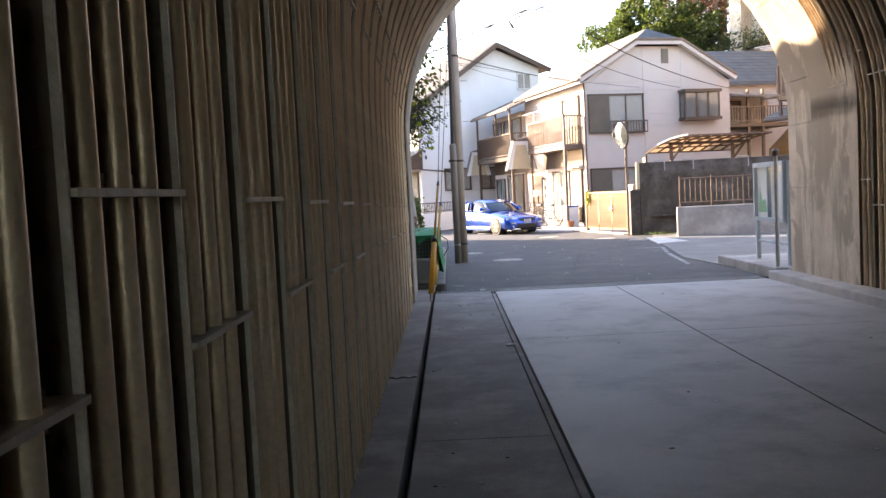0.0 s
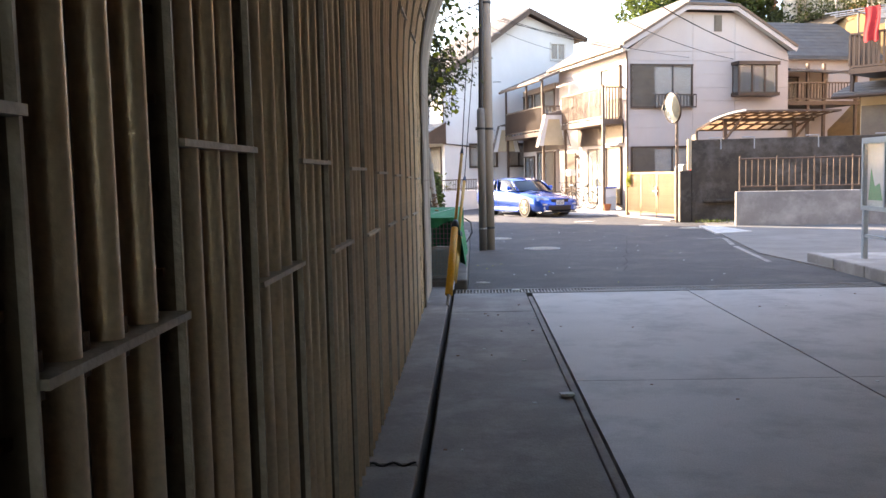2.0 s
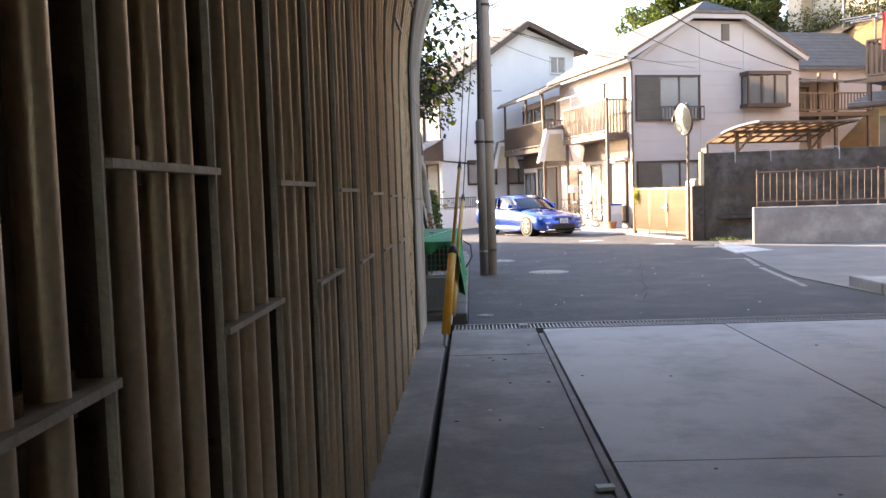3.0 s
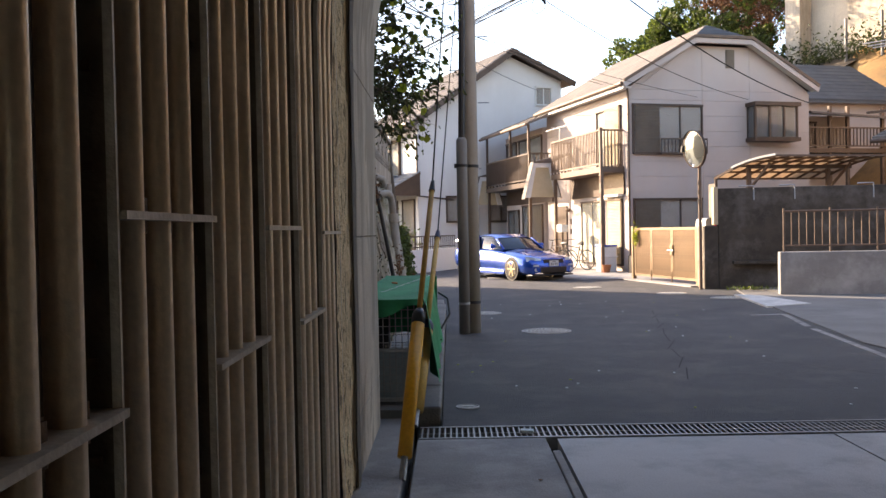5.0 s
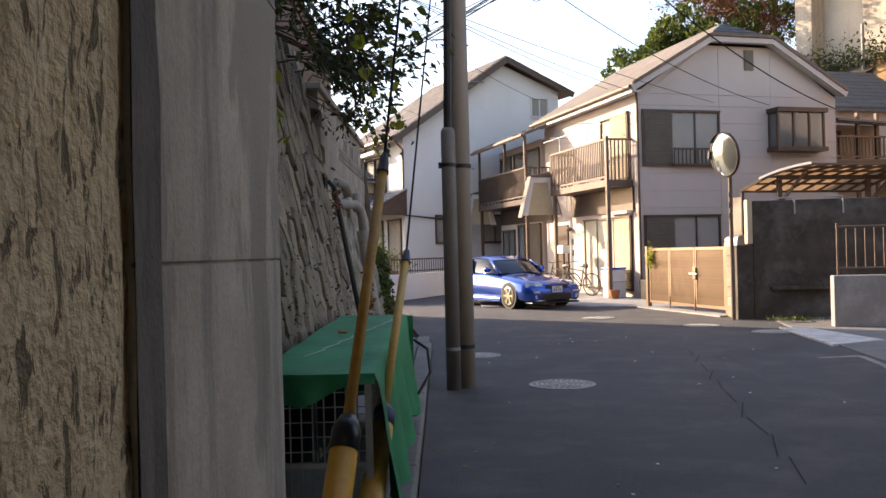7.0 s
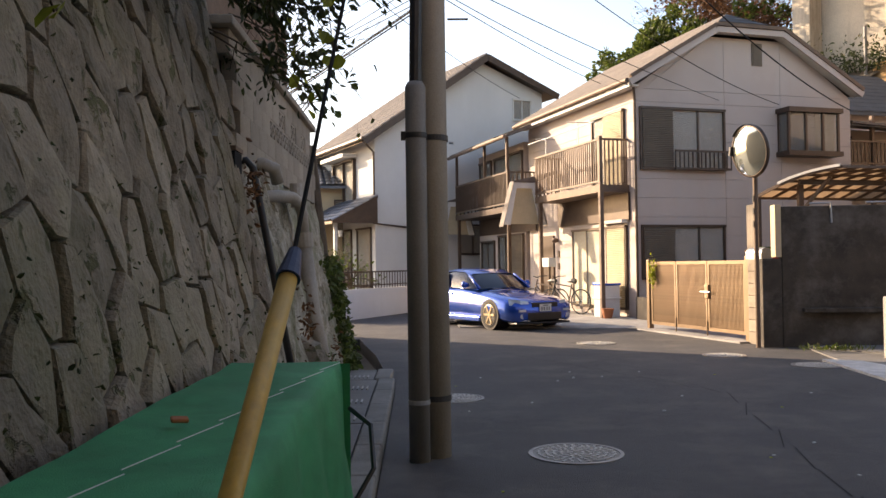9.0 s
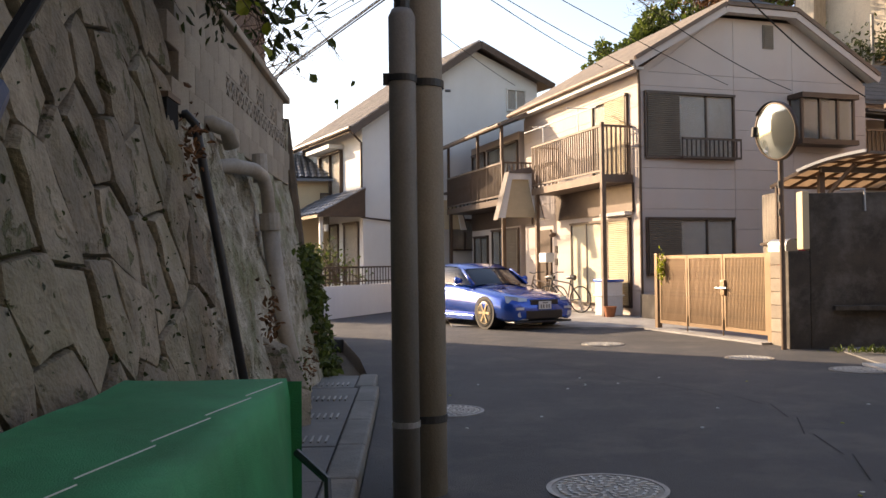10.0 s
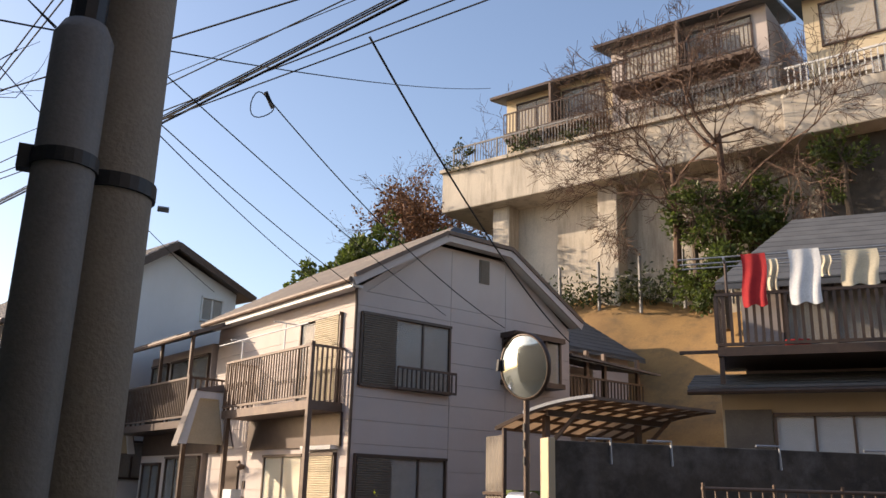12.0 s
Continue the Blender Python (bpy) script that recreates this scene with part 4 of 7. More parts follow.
# ---- guy wire guards ----
def guard(name, label, foot, mid, top, end, mats, r):
    t = thing(name, label, "guy wire guard")
    f, m, u = Vector(foot), Vector(mid), Vector(top)
    part("sleeve", T([f, m], r, 18), mats[0], t, "", True)
    part("joint_tape", T([m - (u - m).normalized() * 0.05, m + (u - m).normalized() * 0.02, m + (u - m).normalized() * 0.06], [r * 1.05, r * 1.05, r * 0.6], 16), mats[2], t, "", True)
    part("upper_sleeve", T([m, u], r * 0.42, 14), mats[1], t, "", True)
    part("cap", T([u - (u - m).normalized() * 0.04, u + (u - m).normalized() * 0.05], [r * 0.56, r * 0.3], 12), mats[2], t)
    part("guy_wire", T([u, end], 0.006, 6), WIRE, t)
    part("ground_rod", T([f - (m - f).normalized() * 0.14, f], r * 0.5, 10), STEEL, t)


guard("guy_wire_guard", "bright yellow plastic guard on a steel guy wire", (-0.165, 12.42, 0.12), (-0.09, 12.98, 0.86), (0.0, 13.6, 1.72), (0.42, 19.2, 8.6), (YELLOW, ORANGE_T, TAPE), 0.042)
guard("guy_wire_guard", "faded pale yellow plastic guard on a steel guy wire", (-0.15, 13.78, 0.1), (-0.08, 14.38, 0.645), (0.01, 15.12, 1.37), (0.42, 19.2, 6.2), (YELLOW_P, YELLOW_P, BLUE_T), 0.052)

# ---- utility pole ----
up = thing("utility_pole", "tall grey concrete utility pole with steel bands", "utility pole", pose(0.42, 19.33, 0))
part("shaft", T([(0, 0, -0.1), (0, 0, 3), (0, 0, 11.5)], [0.108, 0.103, 0.085], 28), POLE, up, "", True)
for z in (0.42, 2.28, 4.6, 6.8, 8.9):
    part("band", T([(0, 0, z - 0.02), (0, 0, z + 0.02)], 0.113, 28), BLACKPIPE, up, "dark steel band")
for k in range(14):
    z = 1.8 + k * 0.45
    a = 0 if k % 2 else math.pi
    part("step_bolt" if z > 3 else "stud", T([(math.cos(a) * 0.12, math.sin(a) * 0.12, z), (math.cos(a) * (0.27 if z > 3 else 0.15), math.sin(a) * (0.27 if z > 3 else 0.15), z)], 0.008, 6), STEEL, up)
for z in (7.4, 8.6, 10.2):
    part("crossarm", B(-0.75, 0.75, -0.16, -0.09, z, z + 0.08), STEEL, up)
    for x in (-0.65, -0.3, 0.3, 0.65):
        part("insulator", T([(x, -0.125, z + 0.08), (x, -0.125, z + 0.13), (x, -0.125, z + 0.17), (x, -0.125, z + 0.24)], [0.03, 0.06, 0.04, 0.055], 10), PLASTIC_W, up)
gp = thing("cable_guard_pipe", "dark grey cable guard pipe strapped to the utility pole", "pipe", pose(0.3, 19.17, 0))
part("pipe", T([(0, 0, -0.1), (0, 0, 2.62), (0, 0, 2.66)], [0.074, 0.074, 0.055], 22), PIPE_G, gp, "", True)
part("cable", T([(0.0, 0, 2.6), (0.03, 0.0, 4.0), (0.05, 0.03, 9.0)], 0.045, 10), BLACKPIPE, gp)
bd = bmesh.new()
tube(bd, [(0, 0, 2.262), (0, 0, 2.298)], 0.08, 24)
part("perforated_band", bd, BLACKPIPE, gp, "perforated steel band")
part("bracket", B(-0.105, -0.072, -0.02, 0.02, 2.25, 2.31), BLACKPIPE, gp)
part("chain_band", T([(0, 0, 0.4), (0, 0, 0.43)], 0.079, 20), STEEL, gp)

# ---- traffic mirror ----
tm = thing("traffic_mirror", "round convex traffic mirror on a rusty brown post", "traffic mirror", pose(5.65, 26.5, 0))
part("post", T([(0, 0, -0.1), (0, 0, 3.5)], 0.038, 14), BROWN_L, tm)
for z in (1.9, 2.1, 2.3):
    part("label_plate", B(-0.044, -0.04, -0.02, 0.02, z, z + 0.1), PLASTIC_K, tm)
MD = pose(-0.2, -0.3, 3.06, 0, 0, 0) @ look((0, 0, 0), (0.93, 0.3, 0.12)).to_3x3().to_4x4()
rows = []
for k in range(9):
    rr = 0.385 * k / 8
    rows.append([MD @ Vector((rr * math.cos(a), rr * math.sin(a), 0.07 - 0.07 * (k / 8) ** 2)) for a in (2 * math.pi * q / 36 for q in range(37))])
bm = sheet(bmesh.new(), rows)
bmesh.ops.remove_doubles(bm, verts=bm.verts, dist=0.001)
part("mirror_face", bm, MIRROR, tm, "convex mirror glass", True)
prof = [(0.38, 0.012), (0.40, 0.015), (0.415, -0.03), (0.37, -0.06), (0.0, -0.09)]
part("rim", sheet(bmesh.new(), [[MD @ Vector((r0 * math.cos(a), r0 * math.sin(a), z)) for r0, z in prof] for a in (2 * math.pi * q / 36 for q in range(37))]), BROWN, tm, "", True)
rows = []
for q in range(13):
    a = math.radians(40 + 100 * q / 12)
    rows.append([MD @ Vector((0.42 * math.cos(a), 0.42 * math.sin(a), z)) for z in (-0.03, 0.035)])
part("visor", sheet(bmesh.new(), rows), BROWN, tm)
part("clamp", T([(-0.02, -0.02, 3.05), (-0.15, -0.24, 3.05)], 0.025, 8), PLASTIC_K, tm)
part("side_clip", T([MD @ Vector((-0.40, 0.12, 0.0)), MD @ Vector((-0.42, -0.02, 0.02))], 0.04, 8), PLASTIC_K, tm)

# ---- notice board ----
nb = thing("notice_board", "pale blue-grey glazed notice board with posters", "notice board", pose(5.54, 15.08, 0.15, 0, 0, -91) @ Matrix.Diagonal((1.16, 1, 1, 1)))
for x in (0.0, 1.25):
    part("leg", B(x - 0.03, x + 0.03, -0.03, 0.03, 0.0, 1.66), BLUE_GREY, nb)
part("back", B(0.03, 1.22, -0.02, 0.0, 0.72, 1.6), PAPER, nb)
fr = bmesh.new()
for a in ((0.03, 1.22, -0.08, 0.04, 1.58, 1.66), (0.03, 1.22, -0.08, 0.04, 0.68, 0.74), (0.03, 0.08, -0.08, 0.02, 0.74, 1.58), (1.17, 1.22, -0.08, 0.02, 0.74, 1.58), (0.6, 0.63, -0.08, 0.0, 0.74, 1.58)):
    box(fr, *a)
part("frame", fr, BLUE_GREY, nb)
part("glass", B(0.08, 1.17, -0.07, -0.066, 0.74, 1.58), PANE_THIN, nb).visible_shadow = False
part("poster", B(0.12, 0.55, -0.03, -0.025, 0.8, 1.5), PAPER, nb, "pale blue poster")
pg = bmesh.new()
prism(pg, [(0.14, 0.82), (0.5, 0.82), (0.42, 1.05), (0.3, 1.0), (0.2, 1.25)], -0.034, -0.031)
part("poster_art", pg, PAPER_G, nb, "green shape on the poster")
part("notice", B(0.68, 1.1, -0.03, -0.025, 0.85, 1.5), PAPER, nb)
tb = bmesh.new()
for k in range(11):
    box(tb, 0.72, 0.72 + 0.3 * rng.uniform(0.5, 1), -0.033, -0.031, 0.9 + k * 0.05, 0.915 + k * 0.05)
part("text_bars", tb, BLUE_GREY, nb)
part("lower_rail", B(0.0, 1.25, -0.02, 0.02, 0.3, 0.34), BLUE_GREY, nb)
sp = thing("steel_post", "plain galvanised steel post beside the notice board", "post", pose(5.24, 13.42, 0.1))
part("shaft", T([(0, 0, 0), (0, 0, 1.78)], 0.032, 12), STEEL, sp)
part("cap", T([(0, 0, 1.78), (0, 0, 1.86), (0, 0, 1.9)], [0.06, 0.06, 0.02], 12), BROWN, sp)

# ---- right-hand walls ----
DW = pose(6.04, 26.49, 0, 0, 0, -9)
dw = thing("wall_dark", "tall soot-stained concrete retaining wall", "wall", DW, kind="structure")
part("wall_body", B(0.0, 11, 0.0, 0.2, -0.2, 2.22, bevel=0.015), DARK_WALL, dw)
part("pier", B(-0.1, -0.005, -0.04, 0.24, 1.42, 2.25, bevel=0.01), CREAM, dw, "pale sunlit end pier")
part("low_wall", B(-0.3, -0.006, -0.02, 0.2, -0.2, 1.4, bevel=0.01), DARK_WALL, dw)
part("ledge", B(0.3, 11, -0.12, -0.002, 0.55, 0.62, bevel=0.01), DARK_WALL, dw)
for x in (0.75, 1.6, 3.2, 4.9):
    part("bracket", T([(x - 0.3, 0.05, 2.26), (x, -0.03, 2.26), (x, -0.04, 1.95)], 0.017, 8), STEEL, dw, "bent pale conduit")
LW = pose(6.63, 24.5, 0, 0, 0, -9)
lw = thing("wall_low", "low grey concrete wall beside the side lane", "wall", LW, kind="structure")
part("wall_body", B(0, 9, 0, 0.22, -0.2, 0.86, bevel=0.02), CONC_SLAB, lw)
rl = thing("iron_railing", "rusty brown iron railing on the low wall", "railing", LW)
part("top_rail", T([(0.08, 0.11, 1.66), (8.9, 0.11, 1.66)], 0.02, 8), BROWN_L, rl)
part("bottom_rail", T([(0.08, 0.11, 0.98), (8.9, 0.11, 0.98)], 0.016, 8), BROWN_L, rl)
bal = to_mesh("baluster", T([(0, 0.11, 0.98), (0, 0.11, 1.66)], 0.011, 6), BROWN_L)
pst = to_mesh("rail_post", T([(0, 0.11, 0.84), (0, 0.11, 1.72)], 0.02, 8), BROWN_L)
for k in range(60):
    piece("rail_post" if k % 6 == 0 else "baluster", pst if k % 6 == 0 else bal, rl, pose(0.1 + k * 0.145, 0, 0))
# side lane rising behind the low wall
solid("side_lane", flat([(6.2, 26.3), (6.9, 25.0), (17, 23.2), (17, 24.9)], 0.0, 0.045), APRON, "pale concrete side lane", "lane", kind="structure")
gr = thing("kerb_grass", "small tuft of weeds by the lane edge", "weed")
lv = bmesh.new()
for k in range(160):
    leaf_mesh(lv, (5.9 + rng.gauss(0.5, 0.25), 25.4 + rng.gauss(0.2, 0.12), 0.04), (rng.gauss(0, 0.5), rng.gauss(0, 0.5), 1), rng.uniform(0.05, 0.12), 0.15)
part("blades", lv, LEAF, gr)

# ---- gate ----
ga = Vector((5.05, 30.45, 0))
gb = Vector((5.84, 27.4, 0))
gang = math.degrees(math.atan2(gb.y - ga.y, gb.x - ga.x))
GL = (gb - ga).length
gt = thing("driveway_gate", "bronze aluminium slatted driveway gate, closed", "gate", pose(ga.x, ga.y, 0, 0, 0, gang))
part("post", B(-0.1, 0.0, -0.05, 0.05, -0.1, 1.42, bevel=0.008), GATE, gt)
part("post", B(GL, GL + 0.1, -0.05, 0.05, -0.1, 1.45, bevel=0.008), GATE, gt)
slat = to_mesh("slat", B(-0.008, 0.008, -0.009, 0.009, 0.16, 1.34), GATE)
for a, b in ((0.03, 0.95), (0.97, 2.0), (2.02, GL - 0.03)):
    fr = bmesh.new()
    box(fr, a, b, -0.02, 0.02, 0.12, 0.18)
    box(fr, a, b, -0.02, 0.02, 1.32, 1.38)
    box(fr, a, a + 0.05, -0.02, 0.02, 0.18, 1.32)
    box(fr, b - 0.05, b, -0.02, 0.02, 0.18, 1.32)
    leaf = part("gate_leaf", fr, GATE, gt)
    n = int((b - a - 0.1) / 0.036)
    for k in range(n):
        piece("slat", slat, leaf, pose(a + 0.065 + k * (b - a - 0.13) / max(1, n - 1), 0, 0))
part("handle", T([(1.85, -0.06, 0.82), (2.15, -0.06, 0.82)], 0.016, 8), STEEL, gt, "pale lever handles")
part("latch", B(1.95, 2.07, -0.05, -0.015, 0.7, 0.95, bevel=0.01), GATE, gt)
for x in (0.96, 2.01):
    part("drop_bolt", T([(x, -0.03, 0.02), (x, -0.03, 0.3)], 0.012, 6), GATE, gt)
pl = bmesh.new()
for k in range(160):
    leaf_mesh(pl, (5.03 + rng.gauss(0, 0.04), 30.25 + rng.gauss(0, 0.05), 1.15 + rng.gauss(0, 0.12)), rand_dir(0.6), 0.06, 0.6)
t = thing("climbing_plant", "small yellow-green plant on the gate post", "plant")
part("leaves", pl, LEAF_Y, t)
cp = thing("block_pier", "weathered pale block gate pier", "pier", pose(5.9, 27.14, 0, 0, 0, -75))
for k in range(7):
    part("block", B(-0.13, 0.13, -0.08, 0.08, k * 0.2 - (0.1 if k == 0 else 0), k * 0.2 + 0.194, bevel=0.008), BLOCK, cp)
mbx = thing("letter_box", "rounded white letter box on the gate pier", "letter box", pose(5.95, 27.15, 1.396, 0, 0, 15))
bm = bmesh.new()
prism(bm, [(-0.11, 0), (0.11, 0), (0.11, 0.1)] + [(0.11 * math.cos(a), 0.1 + 0.09 * math.sin(a)) for a in (math.pi * k / 8 for k in range(1, 8))] + [(-0.11, 0.1)], -0.2, 0.2)
part("body", bm, STEEL, mbx)
solid("driveway", flat([(1.2, 31.8), (4.75, 30.5), (5.62, 27.2), (9, 28), (9, 40), (1.2, 40)], -0.2, 0.03), CONC_SLAB, "pale concrete forecourt of the houses", "driveway", kind="structure")

# ---- houses ----
def gable_f(x, z, w):
    return Vector((x, -w, z))


def side_f(s, z, w):
    return Vector((-w, s, z))


def fbox(bm, f, u0, u1, v0, v1, w0, w1):
    vs = [bm.verts.new(f(u, v, w)) for u in (u0, u1) for v in (v0, v1) for w in (w0, w1)]
    for q in ((0, 1, 3, 2), (4, 6, 7, 5), (0, 4, 5, 1), (2, 3, 7, 6), (0, 2, 6, 4), (1, 5, 7, 3)):
        bm.faces.new([vs[i] for i in q])
    return bm


def F(f, *a):
    return fbox(bmesh.new(), f, *a)


def window(parent, f, u0, u1, v0, v1, panes=2, shutter=0.0, frame_mat=BROWN, proud=0.07, shutter_mat=SHUTTER, fill=CURTAIN):
    """A framed window with panes, backing and, if asked for, a shutter box of that width at its left."""
    fr = bmesh.new()
    fbox(fr, f, u0, u1, v1 - 0.06, v1, 0.0, proud + 0.03)
    fbox(fr, f, u0, u1, v0, v0 + 0.06, 0.0, proud + 0.03)
    fbox(fr, f, u0, u0 + 0.05, v0 + 0.06, v1 - 0.06, 0.0, proud)
    fbox(fr, f, u1 - 0.05, u1, v0 + 0.06, v1 - 0.06, 0.0, proud)
    win = part("window", fr, frame_mat, parent)
    a = u0 + 0.05
    if shutter:
        sb = bmesh.new()
        n = max(4, int((v1 - v0 - 0.12) / 0.045))
        rows = []
        for k in range(n + 1):
            v = v0 + 0.06 + (v1 - v0 - 0.12) * k / n
            for dv, w in ((0.0, proud), (0.012, proud + 0.022), (0.03, proud + 0.022)):
                if v + dv < v1 - 0.05:
                    rows.append([f(a, v + dv, w), f(a + shutter, v + dv, w)])
        sheet(sb, rows)
        part("shutter", sb, shutter_mat, win)
        a += shutter
    part("backing", F(f, a, u1 - 0.05, v0 + 0.06, v1 - 0.06, 0.004, 0.012), fill, win)
    w = (u1 - 0.05 - a) / panes
    for k in range(panes):
        g = part("pane", F(f, a + k * w + 0.02, a + (k + 1) * w - 0.02, v0 + 0.08, v1 - 0.08, 0.03, 0.036), PANE_THIN, win)
        g.visible_shadow = False
        if k:
            part("mullion", F(f, a + k * w - 0.02, a + k * w + 0.02, v0 + 0.06, v1 - 0.06, 0.012, proud - 0.01), frame_mat, win)
    return win


def railing(parent, f, u0, u1, v0, v1, w, step=0.11, mat=BROWN_L, th=0.013):
    r = bmesh.new()
    fbox(r, f, u0, u1, v1 - 0.05, v1, w - 0.03, w + 0.03)
    rail = part("railing", r, mat, parent)
    part("bottom_rail", F(f, u0, u1, v0, v0 + 0.05, w - 0.025, w + 0.025), mat, rail)
    n = max(2, int((u1 - u0) / step))
    for k in range(n + 1):
        u = u0 + (u1 - u0) * k / n
        part("baluster", F(f, u - th, u + th, v0 + 0.05, v1 - 0.05, w - 0.015, w + 0.015), mat, rail)
    return rail


def roof_slab(faces, th, mat, name, parent, label=""):
    bm = bmesh.new()
    for fc in faces:
        top = [Vector(p) for p in fc]
        low = [p - Vector((0, 0, th)) for p in top]
        a, b = [bm.verts.new(p) for p in top], [bm.verts.new(p) for p in low]
        bm.faces.new(a)
        bm.faces.new(b[::-1])
        for i in range(len(a)):
            bm.faces.new((a[i], b[i], b[(i + 1) % len(a)], a[(i + 1) % len(a)]))
    return part(name, bm, mat, parent, label)


def courses(parent, p00, p10, p01, p11, n, mat, lift=0.02):
    """Rows of slates laid on a slope between four corners."""
    p00, p10, p01, p11 = map(Vector, (p00, p10, p01, p11))
    for k in range(n):
        a0, a1 = p00.lerp(p01, k / n), p10.lerp(p11, k / n)
        b0, b1 = p00.lerp(p01, (k + 1) / n), p10.lerp(p11, (k + 1) / n)
        up = Vector((0, 0, lift))
        bm = bmesh.new()
        vs = [bm.verts.new(p) for p in (a0 + up * 1.6, a1 + up * 1.6, b1 + up, b0 + up, a0, a1)]
        bm.faces.new(vs[:4])
        bm.faces.new((vs[0], vs[4], vs[5], vs[1]))
        part("slate_course", bm, mat, parent)


# front house: gable towards the road, hipped peak
HOUSE = pose(5.63, 33.7, 0, 0, 0, 15.5)
hs = thing("house", "two-storey pale house with bronze windows and a hipped gable roof", "house", HOUSE)
W, D, EV, SL = 6.4, 6.6, 5.66, 0.585
ridge = EV + (W / 2 + 0.3) * SL
prof = [(0.03, 0), (W - 0.03, 0), (W - 0.03, EV), (W / 2 + 1.2, 7.0), (W / 2 - 1.2, 7.0), (0.03, EV)]
part("wall", prism(bmesh.new(), prof, 0.03, D), SIDING, hs)
for k in range(12):
    z = 0.12 + k * 0.47
    for a, b in ((0.0, 2.52), (2.53, 4.2), (4.21, W)):
        part("siding_panel", F(gable_f, a, b, z + 0.004, min(z + 0.466, EV - 0.06), -0.03, 0.0), SIDING, hs)
    for a, b in ((0.0, 3.2), (3.21, D)):
        part("siding_panel", F(side_f, a, b, z + 0.004, min(z + 0.466, EV - 0.1), -0.03, 0.0), SIDING, hs)
gp_ = bmesh.new()
prism(gp_, [(0.25, EV - 0.05), (2.52, EV - 0.05), (2.52, 6.94), (W / 2 - 1.15, 6.94)], -0.0, 0.03)
part("siding_panel", gp_, SIDING, hs)
gp_ = bmesh.new()
prism(gp_, [(2.53, EV - 0.05), (4.2, EV - 0.05), (4.2, 6.94), (2.53, 6.94)], -0.0, 0.03)
part("siding_panel", gp_, SIDING, hs)
gp_ = bmesh.new()
prism(gp_, [(4.21, EV - 0.05), (W - 0.25, EV - 0.05), (W / 2 + 1.15, 6.94), (4.21, 6.94)], -0.0, 0.03)
part("siding_panel", gp_, SIDING, hs)
e0, e1, v0 = -0.32, W + 0.12, -0.32
zt = EV + 0.14
hz = 7.22
hl0 = e0 + (hz - zt) / SL
hl1 = e1 - (hz - zt) / SL
rx, rz = (e0 + e1) / 2, zt + (e1 - e0) / 2 * SL
ry = v0 + (rz - hz) / 0.6
roof = roof_slab([[(e0, v0, zt), (hl0, v0, hz), (rx, ry, rz), (rx, D + 0.3, rz), (e0, D + 0.3, zt)],
                  [(e1, v0, zt), (e1, D + 0.3, zt), (rx, D + 0.3, rz), (rx, ry, rz), (hl1, v0, hz)],
                  [(hl0, v0, hz), (hl1, v0, hz), (rx, ry, rz)]], 0.1, ROOF, "roof", hs, "brown slate roof")
n = 13
for k in range(n):
    a, b = k / n, (k + 1) / n
    for side in (0, 1):
        xa, xb = e0 + (rx - e0) * a, e0 + (rx - e0) * b
        za, zb = zt + (rz - zt) * a, zt + (rz - zt) * b
        ya = v0 if za < hz else v0 + (za - hz) / 0.6
        yb = v0 if zb < hz else v0 + (zb - hz) / 0.6
        if side:
            xa, xb = e0 + e1 - xa, e0 + e1 - xb
        bm = bmesh.new()
        vs = [bm.verts.new(p) for p in ((xa, ya, za + 0.03), (xa, D + 0.3, za + 0.03), (xb, D + 0.3, zb + 0.012), (xb, yb, zb + 0.012), (xa, ya, za), (xa, D + 0.3, za))]
        bm.faces.new(vs[:4])
        bm.faces.new((vs[0], vs[4], vs[5], vs[1]))
        part("slate_course", bm, ROOF, roof)
for k in range(4):
    a, b = k / 4, (k + 1) / 4
    bm = bmesh.new()
    q = lambda t, x: Vector((x + (rx - x) * t, v0 + (ry - v0) * t, hz + (rz - hz) * t))
    vs = [bm.verts.new(q(a, hl0) + Vector((0, 0, 0.03))), bm.verts.new(q(a, hl1) + Vector((0, 0, 0.03))), bm.verts.new(q(b, hl1) + Vector((0.001, 0, 0.012))), bm.verts.new(q(b, hl0) + Vector((-0.001, 0, 0.012)))]
    bm.faces.new(vs)
    part("slate_course", bm, ROOF_G, roof)
fb = bmesh.new()
beam(fb, (e0, v0 - 0.02, zt - 0.13), (hl0, v0 - 0.02, hz - 0.13), 0.05, 0.16)
beam(fb, (e1, v0 - 0.02, zt - 0.13), (hl1, v0 - 0.02, hz - 0.13), 0.05, 0.16)
beam(fb, (hl0, v0 - 0.02, hz - 0.13), (hl1, v0 - 0.02, hz - 0.13), 0.05, 0.14)
roof_slab([[(e0, v0, zt - 0.12), (hl0, v0, hz - 0.12), (hl0, 0.04, hz - 0.12), (e0, 0.04, zt - 0.12)], [(e1, v0, zt - 0.12), (hl1, v0, hz - 0.12), (hl1, 0.04, hz - 0.12), (e1, 0.04, zt - 0.12)],
           [(hl0, v0, hz - 0.12), (hl1, v0, hz - 0.12), (hl1, 0.04, hz - 0.12), (hl0, 0.04, hz - 0.12)]], 0.02, TRIM, "gable_soffit", roof)
part("fascia", fb, SIDING, roof, "pale fascia boards")
rk = bmesh.new()
for a, b in (((e0, v0 - 0.05, zt), (hl0, v0 - 0.05, hz)), ((e1, v0 - 0.05, zt), (hl1, v0 - 0.05, hz)), ((hl0, v0 - 0.06, hz), (hl1, v0 - 0.06, hz))):
    beam(rk, a, b, 0.06, 0.09)
part("verge_cap", rk, BROWN_L, roof)
tube(gt_ := bmesh.new(), [(e0 - 0.06, v0, zt - 0.09), (e0 - 0.06, D + 0.3, zt - 0.09)], 0.06, 10)
part("gutter", gt_, BROWN_L, roof, "brown eaves gutter")
